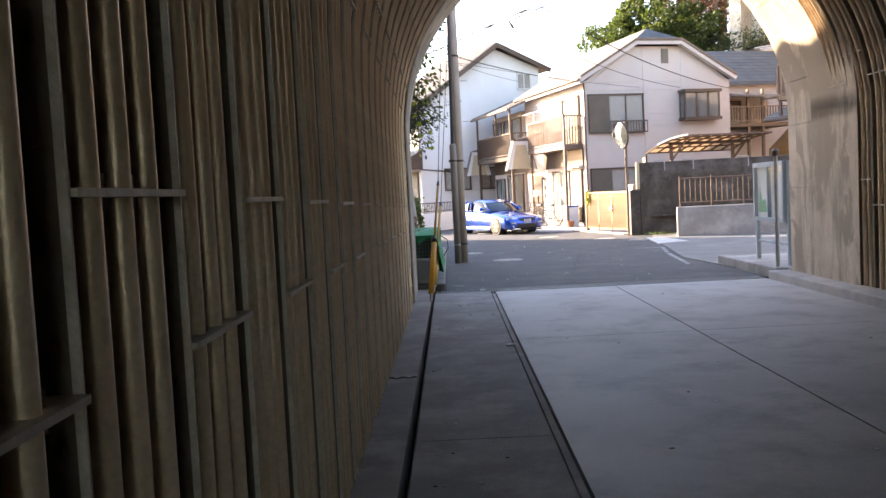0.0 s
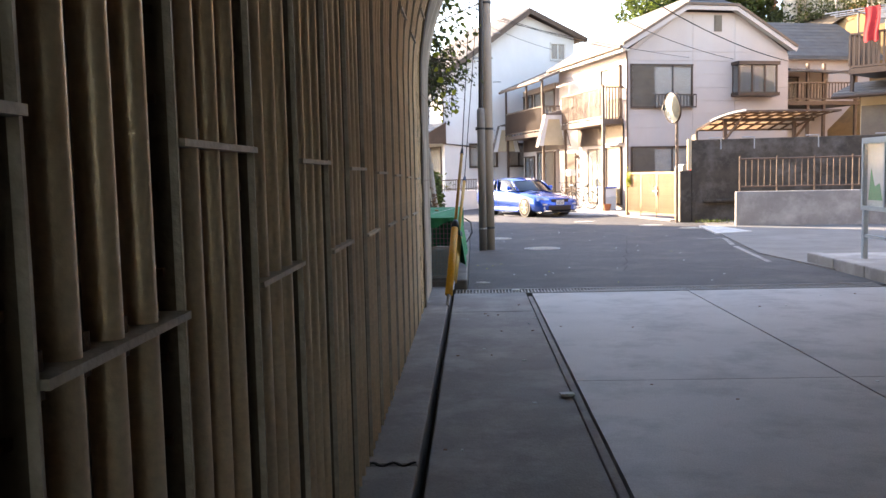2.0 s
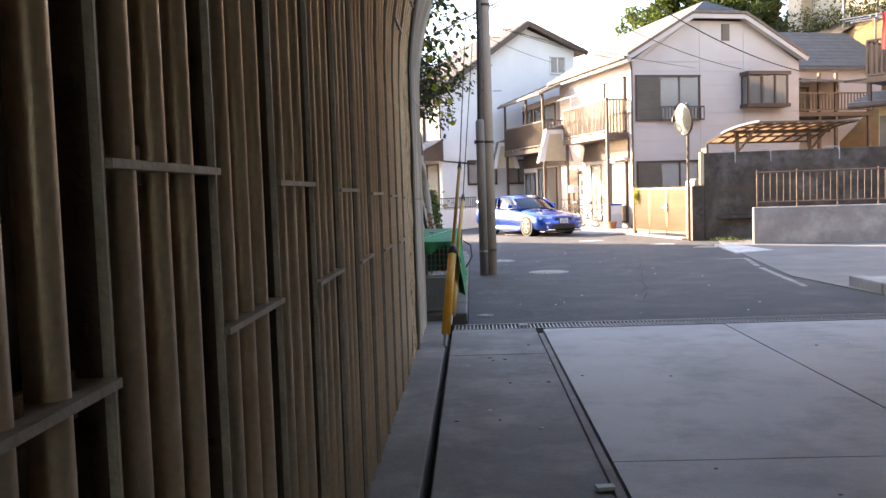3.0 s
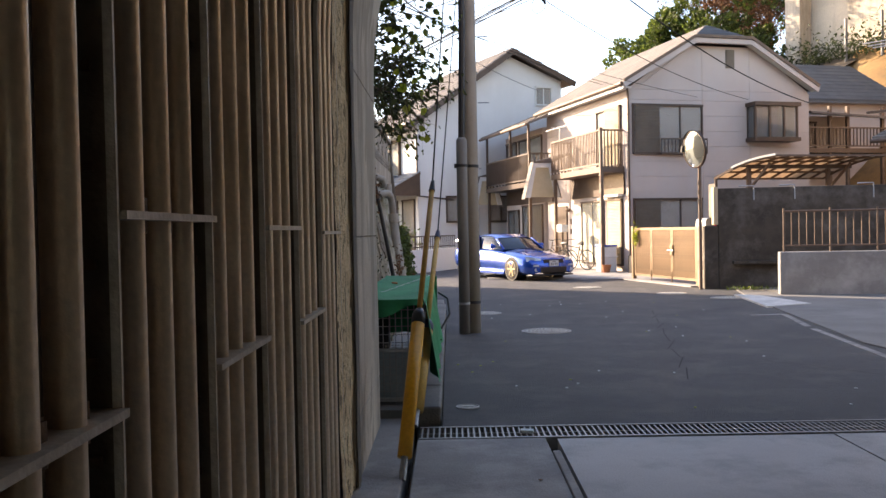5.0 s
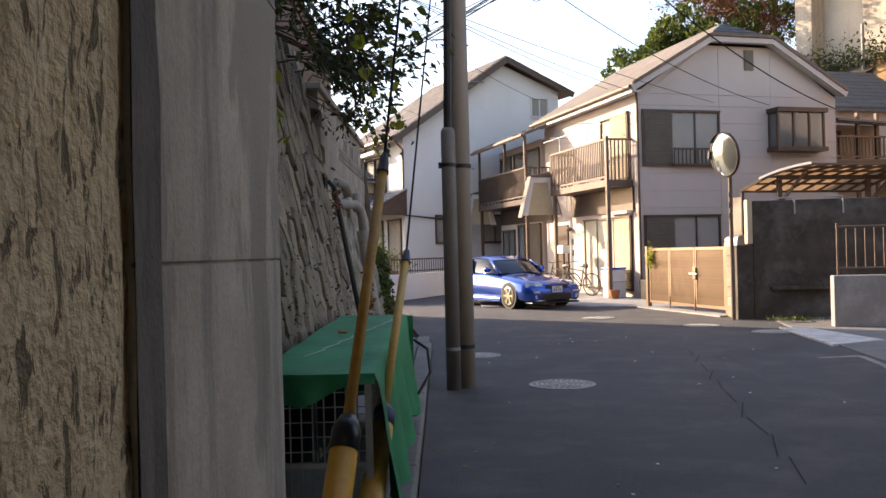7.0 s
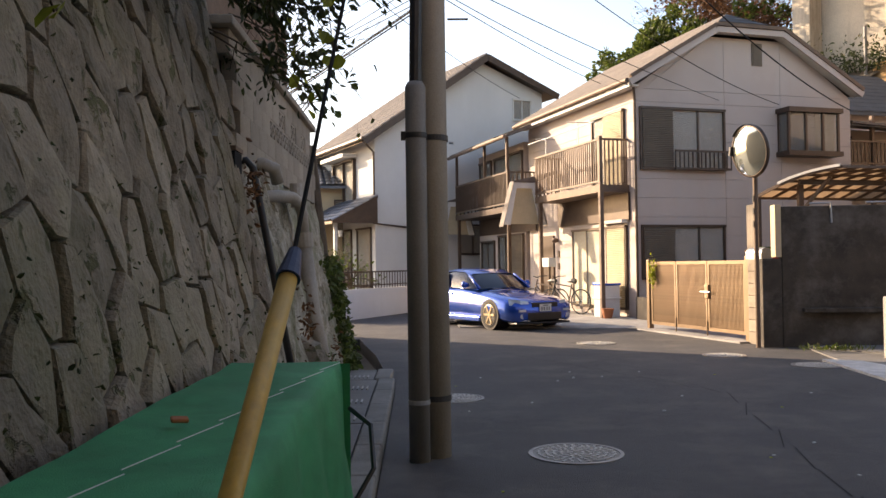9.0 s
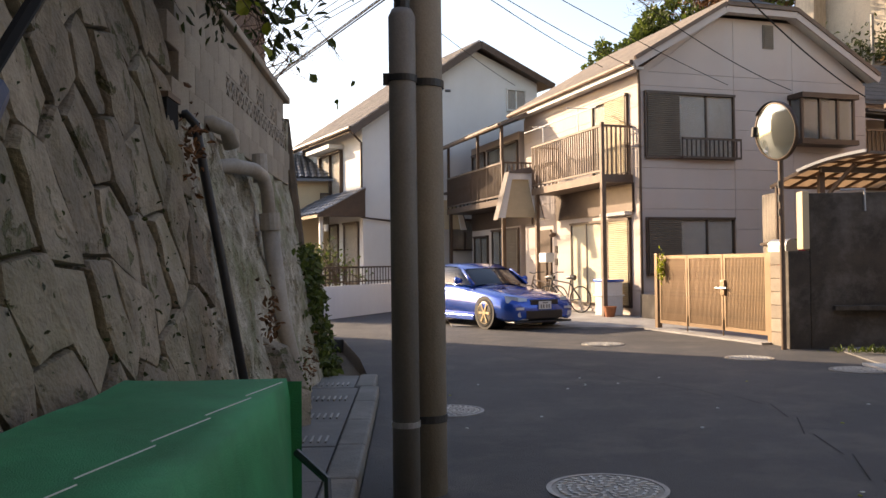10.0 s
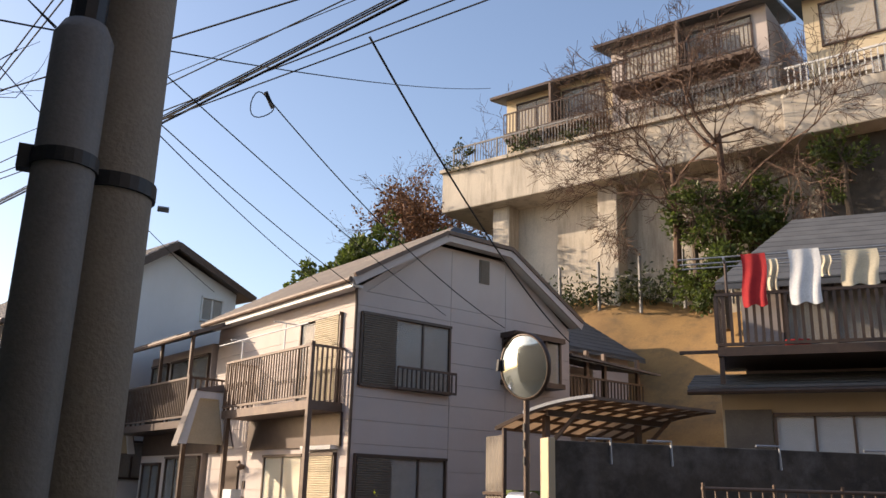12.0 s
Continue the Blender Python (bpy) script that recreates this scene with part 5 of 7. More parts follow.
part("soffit", B(e0, 0.0, -0.2, D + 0.2, zt - 0.2, zt - 0.15), TRIM, roof)
part("eaves_board", B(e0 - 0.02, e0 + 0.01, v0, D + 0.3, zt - 0.24, zt - 0.05), TRIM, roof)
part("downpipe", T([(-0.1, -0.1, zt - 0.1), (-0.05, -0.06, zt - 0.5), (-0.05, -0.06, 0.0)], 0.032, 8), BROWN, hs, "brown downpipe")
w1 = window(hs, gable_f, 0.1, 2.5, 3.62, 5.16, 2, 0.84)
railing(w1, gable_f, 0.96, 2.54, 3.62, 4.1, 0.22, 0.12, BROWN, 0.01)
window(hs, gable_f, 0.1, 2.45, 0.95, 2.28, 2, 0.84)
by = part("bay_window", F(gable_f, 4.05, 5.72, 5.12, 5.24, 0.0, 0.52), BROWN, hs, "bronze-framed bay window with pale blind")
part("sill", F(gable_f, 4.05, 5.72, 4.02, 4.14, 0.0, 0.5), BROWN, by)
for a in (4.1, 4.62, 5.14, 5.62):
    part("mullion", F(gable_f, a, a + 0.06, 4.14, 5.12, 0.36, 0.42), BROWN, by)
for a in (4.1, 5.63):
    part("jamb", F(gable_f, a, a + 0.05, 4.14, 5.12, 0.0, 0.06), BROWN, by)
part("pane", F(gable_f, 4.16, 5.62, 4.14, 5.12, 0.385, 0.39), GLASS, by).visible_shadow = False
part("side_pane", F(gable_f, 4.115, 4.12, 4.14, 5.12, 0.06, 0.36), GLASS, by).visible_shadow = False
part("blind", F(gable_f, 5.0, 5.6, 4.14, 5.12, 0.3, 0.31), SHUTTER_Y, by)
part("backing", F(gable_f, 4.16, 5.0, 4.14, 5.12, 0.02, 0.03), CURTAIN, by)
vt = bmesh.new()
fbox(vt, gable_f, 3.36, 3.66, 6.33, 6.9, 0.0, 0.03)
for k in range(10):
    fbox(vt, gable_f, 3.39, 3.63, 6.37 + k * 0.052, 6.4 + k * 0.052, 0.03, 0.05)
part("gable_vent", vt, SHUTTER, hs, "brown louvred vent")


def balcony(parent, s0, s1, out, z0, z1, wood=BROWN_L):
    fl = bmesh.new()
    fbox(fl, side_f, s0, s1, z0 - 0.04, z0 + 0.14, 0.0, out)
    b = part("balcony", fl, wood, parent, "brown slatted balcony")
    railing(b, side_f, s0, s1, z0 + 0.2, z1, out - 0.03, 0.115, wood)
    for s in (s0 + 0.03, s1 - 0.03):
        rr = bmesh.new()
        fbox(rr, side_f, s - 0.02, s + 0.02, z1 - 0.05, z1, 0.0, out)
        sr = part("side_rail", rr, wood, b)
        for k in range(7):
            w = 0.06 + (out - 0.1) * k / 6
            part("baluster", F(side_f, s - 0.012, s + 0.012, z0 + 0.14, z1 - 0.05, w - 0.02, w + 0.02), wood, sr)
    for s in (s0 + 0.05, s1 - 0.25):
        part("post", F(side_f, s - 0.05, s + 0.05, -0.1, z0 - 0.04, out - 0.1, out), wood, b)
    part("corner_post", F(side_f, s0, s0 + 0.08, z0 + 0.14, z1 + 0.05, out - 0.08, out), wood, b)
    return b


balcony(hs, 0.35, 4.3, 0.8, 3.14, 4.42)
window(hs, side_f, 0.5, 2.2, 3.3, 5.2, 1, 0.95, BROWN, 0.07, SHUTTER_Y)
window(hs, side_f, 0.45, 1.5, 0.2, 2.3, 1, 0.9, BROWN, 0.07, SHUTTER_Y)
window(hs, side_f, 1.75, 3.5, 0.2, 2.3, 2, 0.0, BROWN, 0.05, SHUTTER_Y, CREAM_C)
dr = bmesh.new()
fbox(dr, side_f, 4.75, 5.65, 0.1, 2.2, 0.0, 0.05)
part("front_door", dr, BROWN, hs, "dark brown front door")
for s, h in ((1.6, 5.0), (3.6, 4.85)):
    ant = T([(-0.75, s, 4.4), (-0.75, s, h)], 0.015, 6)
    tube(ant, [(-0.45, s, h), (-1.05, s, h)], 0.012, 6)
    br = part("laundry_bracket", ant, STEEL, hs, "pale laundry pole bracket")
    for k in range(5):
        part("prong", T([(-0.5 - k * 0.12, s - 0.12, h), (-0.5 - k * 0.12, s + 0.12, h)], 0.006, 5), STEEL, br)
part("laundry_pole", T([(-0.95, 0.3, 4.8), (-0.95, 4.4, 4.8)], 0.014, 8), STEEL, hs)
for k, (s, z) in enumerate(((4.45, 1.55), (4.45, 1.2))):
    part("door_plate", F(side_f, s - 0.05, s + 0.05, z, z + 0.18, 0.0, 0.03), BROWN, hs)
# added dark band: the deep shade below the balcony, put in as colour
part("lintel_board", F(side_f, 0.3, 4.35, 2.42, 3.1, 0.0, 0.06), BROWN, hs, "dark brown band standing in for the shade under the balcony")
part("porch_lamp", T([(-0.02, 4.5, 2.05), (-0.12, 4.5, 2.05), (-0.16, 4.5, 2.0)], [0.05, 0.08, 0.06], 10), BROWN_L, hs)
part("awning_arm", F(side_f, 0.4, 1.6, 2.36, 2.44, 0.0, 0.2), TRIM, hs, "pale awning box")


def porch(parent, s, w0, w1, z0, z1, depth):
    """Gabled hood with its face towards the street: thick white fascia, pale recessed panel, thin dark roof."""
    wm = (w0 + w1) / 2
    k = (w1 - w0) * 0.25
    outer = [(w0, z0), (wm - k, z1), (wm + k, z1), (w1, z0), (w1 - 0.2, z0), (wm + k - 0.08, z1 - 0.17), (wm - k + 0.08, z1 - 0.17), (w0 + 0.2, z0)]
    pf = bmesh.new()
    a = [pf.verts.new(side_f(s, z, w)) for w, z in outer]
    b = [pf.verts.new(side_f(s + 0.08, z, w)) for w, z in outer]
    for i in range(8):
        pf.faces.new((a[i], a[(i + 1) % 8], b[(i + 1) % 8], b[i]))
    for q in ((0, 1, 6, 7), (1, 2, 5, 6), (2, 3, 4, 5)):
        pf.faces.new([a[i] for i in q])
        pf.faces.new([b[i] for i in q][::-1])
    pc = part("porch", pf, PLASTIC_W, parent, "gabled porch hood with thick white fascia")
    o = [(w0 - 0.03, z0 - 0.02), (wm - k - 0.02, z1 + 0.03), (wm + k + 0.02, z1 + 0.03), (w1 + 0.03, z0 - 0.02)]
    roof_slab([[side_f(s - 0.03, z, w), side_f(s - 0.03, y, v), side_f(s + depth, y, v), side_f(s + depth, z, w)] for (w, z), (v, y) in zip(o, o[1:])], 0.035, ROOF, "porch_roof", pc)
    roof_slab([[side_f(s - 0.04, z1 + 0.035, wm - k - 0.03), side_f(s - 0.04, z1 + 0.035, wm + k + 0.03), side_f(s + 0.35, z1 + 0.12, wm), side_f(s + 0.35, z1 + 0.38, 0.0), side_f(s, z1 + 0.34, 0.0)]], 0.03, ROOF, "hip_roof", pc)
    inner = bmesh.new()
    q = [(w0 + 0.15, z0 + 0.02), (wm - k + 0.06, z1 - 0.14), (wm + k - 0.06, z1 - 0.14), (w1 - 0.15, z0 + 0.02)]
    vs = [inner.verts.new(side_f(s + 0.1, z, w)) for w, z in q] + [inner.verts.new(side_f(s + 0.13, z, w)) for w, z in q]
    inner.faces.new(vs[:4])
    inner.faces.new(vs[4:][::-1])
    part("tympanum", inner, SHUTTER_Y, pc)
    return pc


porch(hs, 4.4, 0.41, 1.73, 2.5, 3.72, 0.3)

# second house, joined behind the first
h2 = thing("house", "two-storey pale house with a dark roof, joined behind the first", "house", HOUSE @ pose(-0.1, 6.7, 0))
part("wall", B(0.0, 6.4, 0.05, 4.3, 0.0, 5.25), SIDING, h2)
r2 = roof_slab([[(-1.05, -1.1, 5.3), (0.0, -1.1, 5.72), (0.0, -0.05, 5.72), (3.2, -0.05, 7.0), (3.2, 4.5, 7.0), (-1.05, 4.5, 5.3)], [(6.8, -0.05, 5.3), (6.8, 4.5, 5.3), (3.2, 4.5, 7.0), (3.2, -0.05, 7.0)]], 0.1, ROOF, "roof", h2)
courses(r2, (-1.05, -0.05, 5.3), (-1.05, 4.5, 5.3), (3.2, -0.05, 7.0), (3.2, 4.5, 7.0), 12, ROOF)
part("gutter", T([(-1.1, -1.1, 5.22), (-1.1, 4.5, 5.22)], 0.06, 8), BROWN_L, r2)
balcony(h2, -0.9, 4.2, 0.95, 3.0, 4.2, BROWN)
# same added dark band, for the shade below this balcony
part("lintel_board", F(side_f, -0.9, 4.2, 2.4, 2.96, 0.0, 0.05), BROWN, h2, "dark band standing in for the shade under the rear balcony")
for s in (-0.8, 1.2, 4.1):
    part("roof_post", F(side_f, s - 0.04, s + 0.04, 4.2, 5.25, 0.87, 0.95), BROWN, h2)
# large windows with dark backing stand in for the shade on this wall
window(h2, side_f, 0.1, 2.6, 3.2, 5.0, 2, fill=ROOM_SHADE)
window(h2, side_f, 2.9, 4.1, 3.3, 5.0, 2, fill=ROOM_SHADE)
window(h2, side_f, 0.1, 2.3, 0.25, 2.35, 2, 0.9, fill=ROOM_SHADE)
window(h2, side_f, 2.7, 4.0, 0.3, 2.2, 2, fill=ROOM_SHADE)
porch(h2, 4.3, 0.2, 1.5, 2.45, 3.65, 0.3)

# white house with tiled roof
WH = pose(-1.18, 43.9, 0, 0, 0, 25) @ Matrix.Scale(1.16, 4)
wh = thing("house", "white stucco house with a brown tiled gable roof", "house", WH)
ww, wd, we = 6.2, 5.6, 5.3
wa, wr, wq = 3.85, 7.95, 7.0
part("wall", prism(bmesh.new(), [(0, 0), (ww, 0), (ww, wq), (wa, wr - 0.1), (0, we)], 0, wd), WHITE, wh)
sl = (wr - we) / wa
rf = roof_slab([[(-0.5, -0.4, we - 0.5 * sl + 0.12), (wa, -0.4, wr + 0.12), (wa, wd + 0.3, wr + 0.12), (-0.5, wd + 0.3, we - 0.5 * sl + 0.12)],
                [(ww + 0.4, -0.4, wq - 0.05), (ww + 0.4, wd + 0.3, wq - 0.05), (wa, wd + 0.3, wr + 0.12), (wa, -0.4, wr + 0.12)]], 0.12, BROWN, "roof", wh, "brown tiled roof")
tl = bmesh.new()
for r_ in range(15):
    for c in range(30):
        a, b = r_ / 15, (r_ + 1) / 15
        x0_, x1_ = -0.5 + (wa + 0.5) * a, -0.5 + (wa + 0.5) * b
        z0_, z1_ = we - 0.5 * sl + 0.125 + (x0_ + 0.5) * sl, we - 0.5 * sl + 0.125 + (x1_ + 0.5) * sl
        y = -0.4 + c * (wd + 0.7) / 30
        dy = (wd + 0.7) / 30
        sheet(tl, [[Vector((x0_, y + dy * u, z0_ + 0.02 + 0.045 * math.sin(math.pi * u))) for u in (0, 0.25, 0.5, 0.75, 1)],
                   [Vector((x1_, y + dy * u, z1_ + 0.045 * math.sin(math.pi * u))) for u in (0, 0.25, 0.5, 0.75, 1)]])
        vs = [tl.verts.new(p) for p in ((x0_, y, z0_), (x0_, y + dy, z0_), (x0_, y + dy * 0.5, z0_ + 0.065))]
        tl.faces.new(vs)
tagged(part("roof_tiles", tl, TILE, rf), kind="stuff")
vb = bmesh.new()
beam(vb, (-0.5, -0.42, we - 0.5 * sl), (wa, -0.42, wr), 0.08, 0.2)
beam(vb, (ww + 0.4, -0.42, wq - 0.15), (wa, -0.42, wr), 0.08, 0.2)
part("bargeboard", vb, BROWN, rf)
part("gutter", T([(-0.56, -0.45, we - 0.25), (-0.56, wd + 0.3, we - 0.25)], 0.06, 8), BROWN, rf)
part("downpipe", T([(-0.5, -0.3, we - 0.3), (-0.06, -0.07, we - 0.6), (-0.06, -0.07, 2.5), (1.4, -0.07, 2.35)], 0.035, 8), BROWN, wh, "dark downpipe")
window(wh, side_f, 1.6, 3.6, 3.2, 4.7, 2, 0.0, BROWN, 0.12)
part("window_box", F(side_f, 1.5, 3.7, 4.72, 4.84, 0, 0.5), TRIM, wh)
part("window_ledge", F(side_f, 2.3, 3.6, 3.05, 3.25, 0, 0.3), STEEL, wh)
window(wh, gable_f, 5.0, 5.75, 6.0, 6.75, 2, 0.0, TRIM, 0.05)
window(wh, gable_f, 1.1, 2.4, 1.5, 2.5, 2, 0.0, BROWN)
window(wh, gable_f, 2.9, 3.9, 1.5, 2.5, 2, 0.0, BROWN)
pr = roof_slab([[(-1.5, -0.25, 2.55), (-0.0, -0.25, 3.35), (-0.0, 5.0, 3.35), (-1.5, 5.0, 2.55)]], 0.08, BROWN, "porch_roof", wh, "lean-to tiled porch roof")
tl = bmesh.new()
for r_ in range(6):
    for c in range(20):
        a, b = r_ / 6, (r_ + 1) / 6
        y, dy = -0.25 + c * 5.25 / 20, 5.25 / 20
        sheet(tl, [[Vector((-1.5 + 1.5 * q, y + dy * u, 2.56 + 0.8 * q + e + 0.04 * math.sin(math.pi * u))) for u in (0, 0.25, 0.5, 0.75, 1)] for q, e in ((a, 0.02), (b, 0.0))])
tagged(part("porch_tiles", tl, TILE_B, pr), kind="stuff")
part("porch_side", prism(bmesh.new(), [(-1.45, 2.5), (0, 3.28), (0, 2.5)], -0.2, -0.1), BROWN, wh, "dark porch gable board")
for s in (0.1, 2.4, 4.8):
    part("porch_post", F(side_f, s, s + 0.1, 0.5, 2.55, 1.2, 1.3), TRIM, wh)
window(wh, side_f, 0.3, 1.5, 0.5, 2.4, 1, 0, BROWN, 0.06)
window(wh, side_f, 2.0, 3.6, 0.6, 2.4, 2, 0, BROWN, 0.06)
part("porch_lamp", T([(-1.0, 0.4, 2.3), (-1.0, 0.4, 2.1)], 0.07, 8), PLASTIC_W, wh)
gw = thing("garden_wall", "low white rendered garden wall", "wall")
bm = bmesh.new()
beam(bm, (-1.75, 34.5, 0.3), (0.3, 38.9, 0.3), 0.15, 0.95)
beam(bm, (-1.75, 34.5, 0.3), (-2.7, 35.1, 0.3), 0.15, 0.95)
part("wall_body", bm, WHITE, gw)
gr_ = thing("garden_fence", "dark iron fence on the white garden wall", "fence")
for k in range(30):
    t = k / 29
    part("post", B(-0.012, 0.012, -0.012, 0.012, 0.76, 1.22), BROWN, gr_, "", False, pose(-1.75 + 2.05 * t, 34.5 + 4.4 * t, 0))
part("rail", beam(beam(bmesh.new(), (-1.75, 34.5, 1.22), (0.3, 38.9, 1.22), 0.04, 0.04), (-1.75, 34.5, 0.86), (0.3, 38.9, 0.86), 0.03, 0.03), BROWN, gr_)
for x, y, n_ in ((-2.0, 36.4, 260), (-1.6, 37.3, 260), (-2.5, 37.0, 220), (-2.9, 35.6, 160)):
    bush("garden_shrub", "small leafy garden shrub behind the white wall", (x, y, 1.0), 0.75, n_, 0.1, LEAF, (x, y, 0.0), (1, 1, 1.4), "shrub")
part("dark_post", T([(-2.75, 35.0, -0.1), (-2.75, 35.0, 1.9)], 0.07, 8), BROWN, thing("gate_post", "dark brown garden gate post", "post"))

# small cream house at the back left
sh = thing("house", "cream rendered house with a blue-grey tiled roof", "house", pose(-5.2, 46.5, 0, 0, 0, 10))
part("wall", B(0, 3.0, 0, 7, 0, 4.6), CREAM, sh)
sr = roof_slab([[(-0.4, -0.5, 4.5), (3.4, -0.5, 4.5), (3.0, 3.5, 6.0), (0.4, 3.5, 6.0)]], 0.1, TILE_B, "roof", sh)
tl = bmesh.new()
for r_ in range(9):
    for c in range(16):
        a, b = r_ / 9, (r_ + 1) / 9
        xa, dx = -0.4 + c * 3.8 / 16, 3.8 / 16
        sheet(tl, [[Vector((xa + dx * u, -0.5 + 4.0 * q, 4.52 + 1.5 * q + e + 0.05 * math.sin(math.pi * u))) for u in (0, 0.33, 0.67, 1)] for q, e in ((a, 0.04), (b, 0.0))])
tagged(part("roof_tiles", tl, TILE_B, sr), kind="stuff")
window(sh, gable_f, 2.3, 2.9, 2.6, 4.0, 1)

# ---- carport ----
cpt = thing("carport", "amber translucent carport roof on brown metal frame", "carport")
A_, B_, C_, D_ = Vector((7.15, 30.3, 2.66)), Vector((8.3, 29.0, 3.14)), Vector((11.3, 29.6, 3.14)), Vector((10.4, 31.2, 2.66))


def roof_pt(u, v):
    """u along the eave, v from the low edge to the high edge, with a slight curve."""
    p = (A_.lerp(D_, u)).lerp(B_.lerp(C_, u), v)
    return p + Vector((0, 0, 0.10 * math.sin(math.pi * v)))


for i in range(8):
    for j in range(5):
        vs = [roof_pt(u, v) for u, v in ((i / 8 + 0.008, j / 5 + 0.012), ((i + 1) / 8 - 0.008, j / 5 + 0.012), ((i + 1) / 8 - 0.008, (j + 1) / 5 - 0.012), (i / 8 + 0.008, (j + 1) / 5 - 0.012))]
        bm = bmesh.new()
        a = [bm.verts.new(p) for p in vs]
        b = [bm.verts.new(p - Vector((0, 0, 0.006))) for p in vs]
        bm.faces.new(a)
        bm.faces.new(b[::-1])
        for k in range(4):
            bm.faces.new((a[k], b[k], b[(k + 1) % 4], a[(k + 1) % 4]))
        part("roof_panel", bm, POLY, cpt)
for i in range(9):
    bm = bmesh.new()
    for j in range(5):
        beam(bm, roof_pt(i / 8, j / 5) - Vector((0, 0, 0.02)), roof_pt(i / 8, (j + 1) / 5) - Vector((0, 0, 0.02)), 0.05, 0.06)
    part("rafter", bm, BROWN_L, cpt)
for i in range(6):
    bm = bmesh.new()
    beam(bm, roof_pt(0, i / 5) - Vector((0, 0, 0.02)), roof_pt(1, i / 5) - Vector((0, 0, 0.02)), 0.04, 0.05)
    part("purlin", bm, BROWN_L, cpt)
bm = bmesh.new()
for j in range(10):
    beam(bm, roof_pt(-0.008, 0.3 + j * 0.07) + Vector((0, 0, 0.012)), roof_pt(-0.008, 0.37 + j * 0.07) + Vector((0, 0, 0.012)), 0.06, 0.05)
part("edge_strip", bm, TRIM, cpt, "pale metal edge strip")
for v in (0.5,):
    part("main_beam", beam(bmesh.new(), roof_pt(0.02, v) - Vector((0, 0, 0.1)), roof_pt(0.98, v) - Vector((0, 0, 0.1)), 0.07, 0.1), BROWN, cpt)
for p in (roof_pt(0.12, 0.35), roof_pt(0.85, 0.35)):
    part("post", B(p.x - 0.05, p.x + 0.05, p.y - 0.05, p.y + 0.05, 0, p.z - 0.03), BROWN_L, cpt)
    part("brace", beam(bmesh.new(), (p.x, p.y, p.z - 0.6), (p.x + 0.35, p.y - 0.55, p.z + 0.05), 0.05, 0.06), BROWN_L, cpt)
sc = thing("side_screen", "grimy corrugated screen panel beside the carport", "screen")
bm = bmesh.new()
sheet(bm, [[Vector((7.02 + 0.02 * (k % 2), 30.4 - k * 0.06, z)) for k in range(12)] for z in (0.0, 2.5)])
part("panel", bm, SHUTTER, sc)
part("frame", B(6.98, 7.02, 29.68, 30.44, 1.55, 1.6), BROWN, sc)
part("post", B(6.97, 7.03, 29.66, 29.72, 0, 2.6), BROWN, sc)
gb_ = thing("garden_bin", "red and green storage tub behind the wall", "tub", pose(6.75, 28.6, 0))
part("body", T([(0, 0, 0), (0, 0, 1.55)], [0.2, 0.24], 14), RED_C, gb_)
part("lid", T([(0, 0, 1.55), (0, 0, 1.62)], 0.25, 14), LEAF, gb_)

# ---- house with the laundry, on the right ----
LH = pose(12.37, 30.45, -0.21, 0, 0, -45) @ Matrix.Scale(1.14, 4)
lh = thing("house", "cream house with a dark balcony over a low tiled eave", "house", LH)
part("wall", B(-0.1, 8, 0, 6, 0, 3.36), CREAM, lh)
ev = roof_slab([[(-0.6, -0.65, 3.34), (8, -0.65, 3.34), (8, 0.9, 3.75), (-0.6, 0.9, 3.75)]], 0.08, ROOF_G, "eave_roof", lh, "dark tiled eave")
courses(ev, (-0.6, -0.65, 3.36), (8, -0.65, 3.36), (-0.6, 0.9, 3.77), (8, 0.9, 3.77), 5, ROOF_G, 0.03)
part("eave_gutter", T([(-0.6, -0.7, 3.3), (8, -0.7, 3.3)], 0.05, 8), BROWN, ev)
part("upper_wall", B(0.3, 8, 0.95, 6, 3.5, 5.75), SIDING, lh)
window(lh, gable_f, 0.72, 2.6, 1.9, 3.0, 3, 0.0, BROWN_L, 0.06, SHUTTER, WHITE_C)
part("shutter", F(gable_f, -0.06, 0.7, 1.9, 3.06, 0.0, 0.06), SHUTTER, lh)
window(lh, lambda u, v, w: Vector((u, 0.95 - w, v)), 1.0, 2.8, 3.9, 5.5, 2, 0.0, BROWN)
mr_ = roof_slab([[(-0.1, 0.2, 5.35), (8, 0.2, 5.35), (8, 4.0, 7.6), (1.4, 4.0, 7.6)]], 0.1, ROOF_G, "roof", lh, "grey slate roof")
courses(mr_, (-0.1, 0.2, 5.37), (8, 0.2, 5.37), (1.4, 4.0, 7.62), (8, 4.0, 7.62), 12, ROOF_G)
bl = bmesh.new()
box(bl, -0.05, 3.4, -0.95, 0.9, 3.85, 4.0)
bal_ = part("balcony", bl, BROWN, lh, "dark brown timber balcony")
railing(bal_, gable_f, -0.05, 3.4, 4.02, 4.92, 0.92, 0.12, BROWN, 0.025)
railing(bal_, lambda u, v, w: Vector((-w, u, v)), -0.9, 0.9, 4.02, 4.92, 0.02, 0.12, BROWN, 0.025)
for x in (0.0, 3.3):
    part("support", B(x - 0.04, x + 0.04, -0.9, -0.82, 3.4, 3.86), BROWN, bal_)
part("shelf_arm", B(-0.7, -0.06, -0.7, -0.62, 3.95, 4.0), BROWN, bal_)
dp = thing("drying_poles", "steel laundry poles above the balcony", "drying poles", LH)
for x in (0.15, 3.0):
    part("upright", T([(x, -0.9, 4.9), (x, -0.9, 5.45)], 0.025, 8), BROWN, dp)
    part("arm", T([(x, -1.25, 5.45), (x, -0.5, 5.45)], 0.02, 8), STEEL, dp)
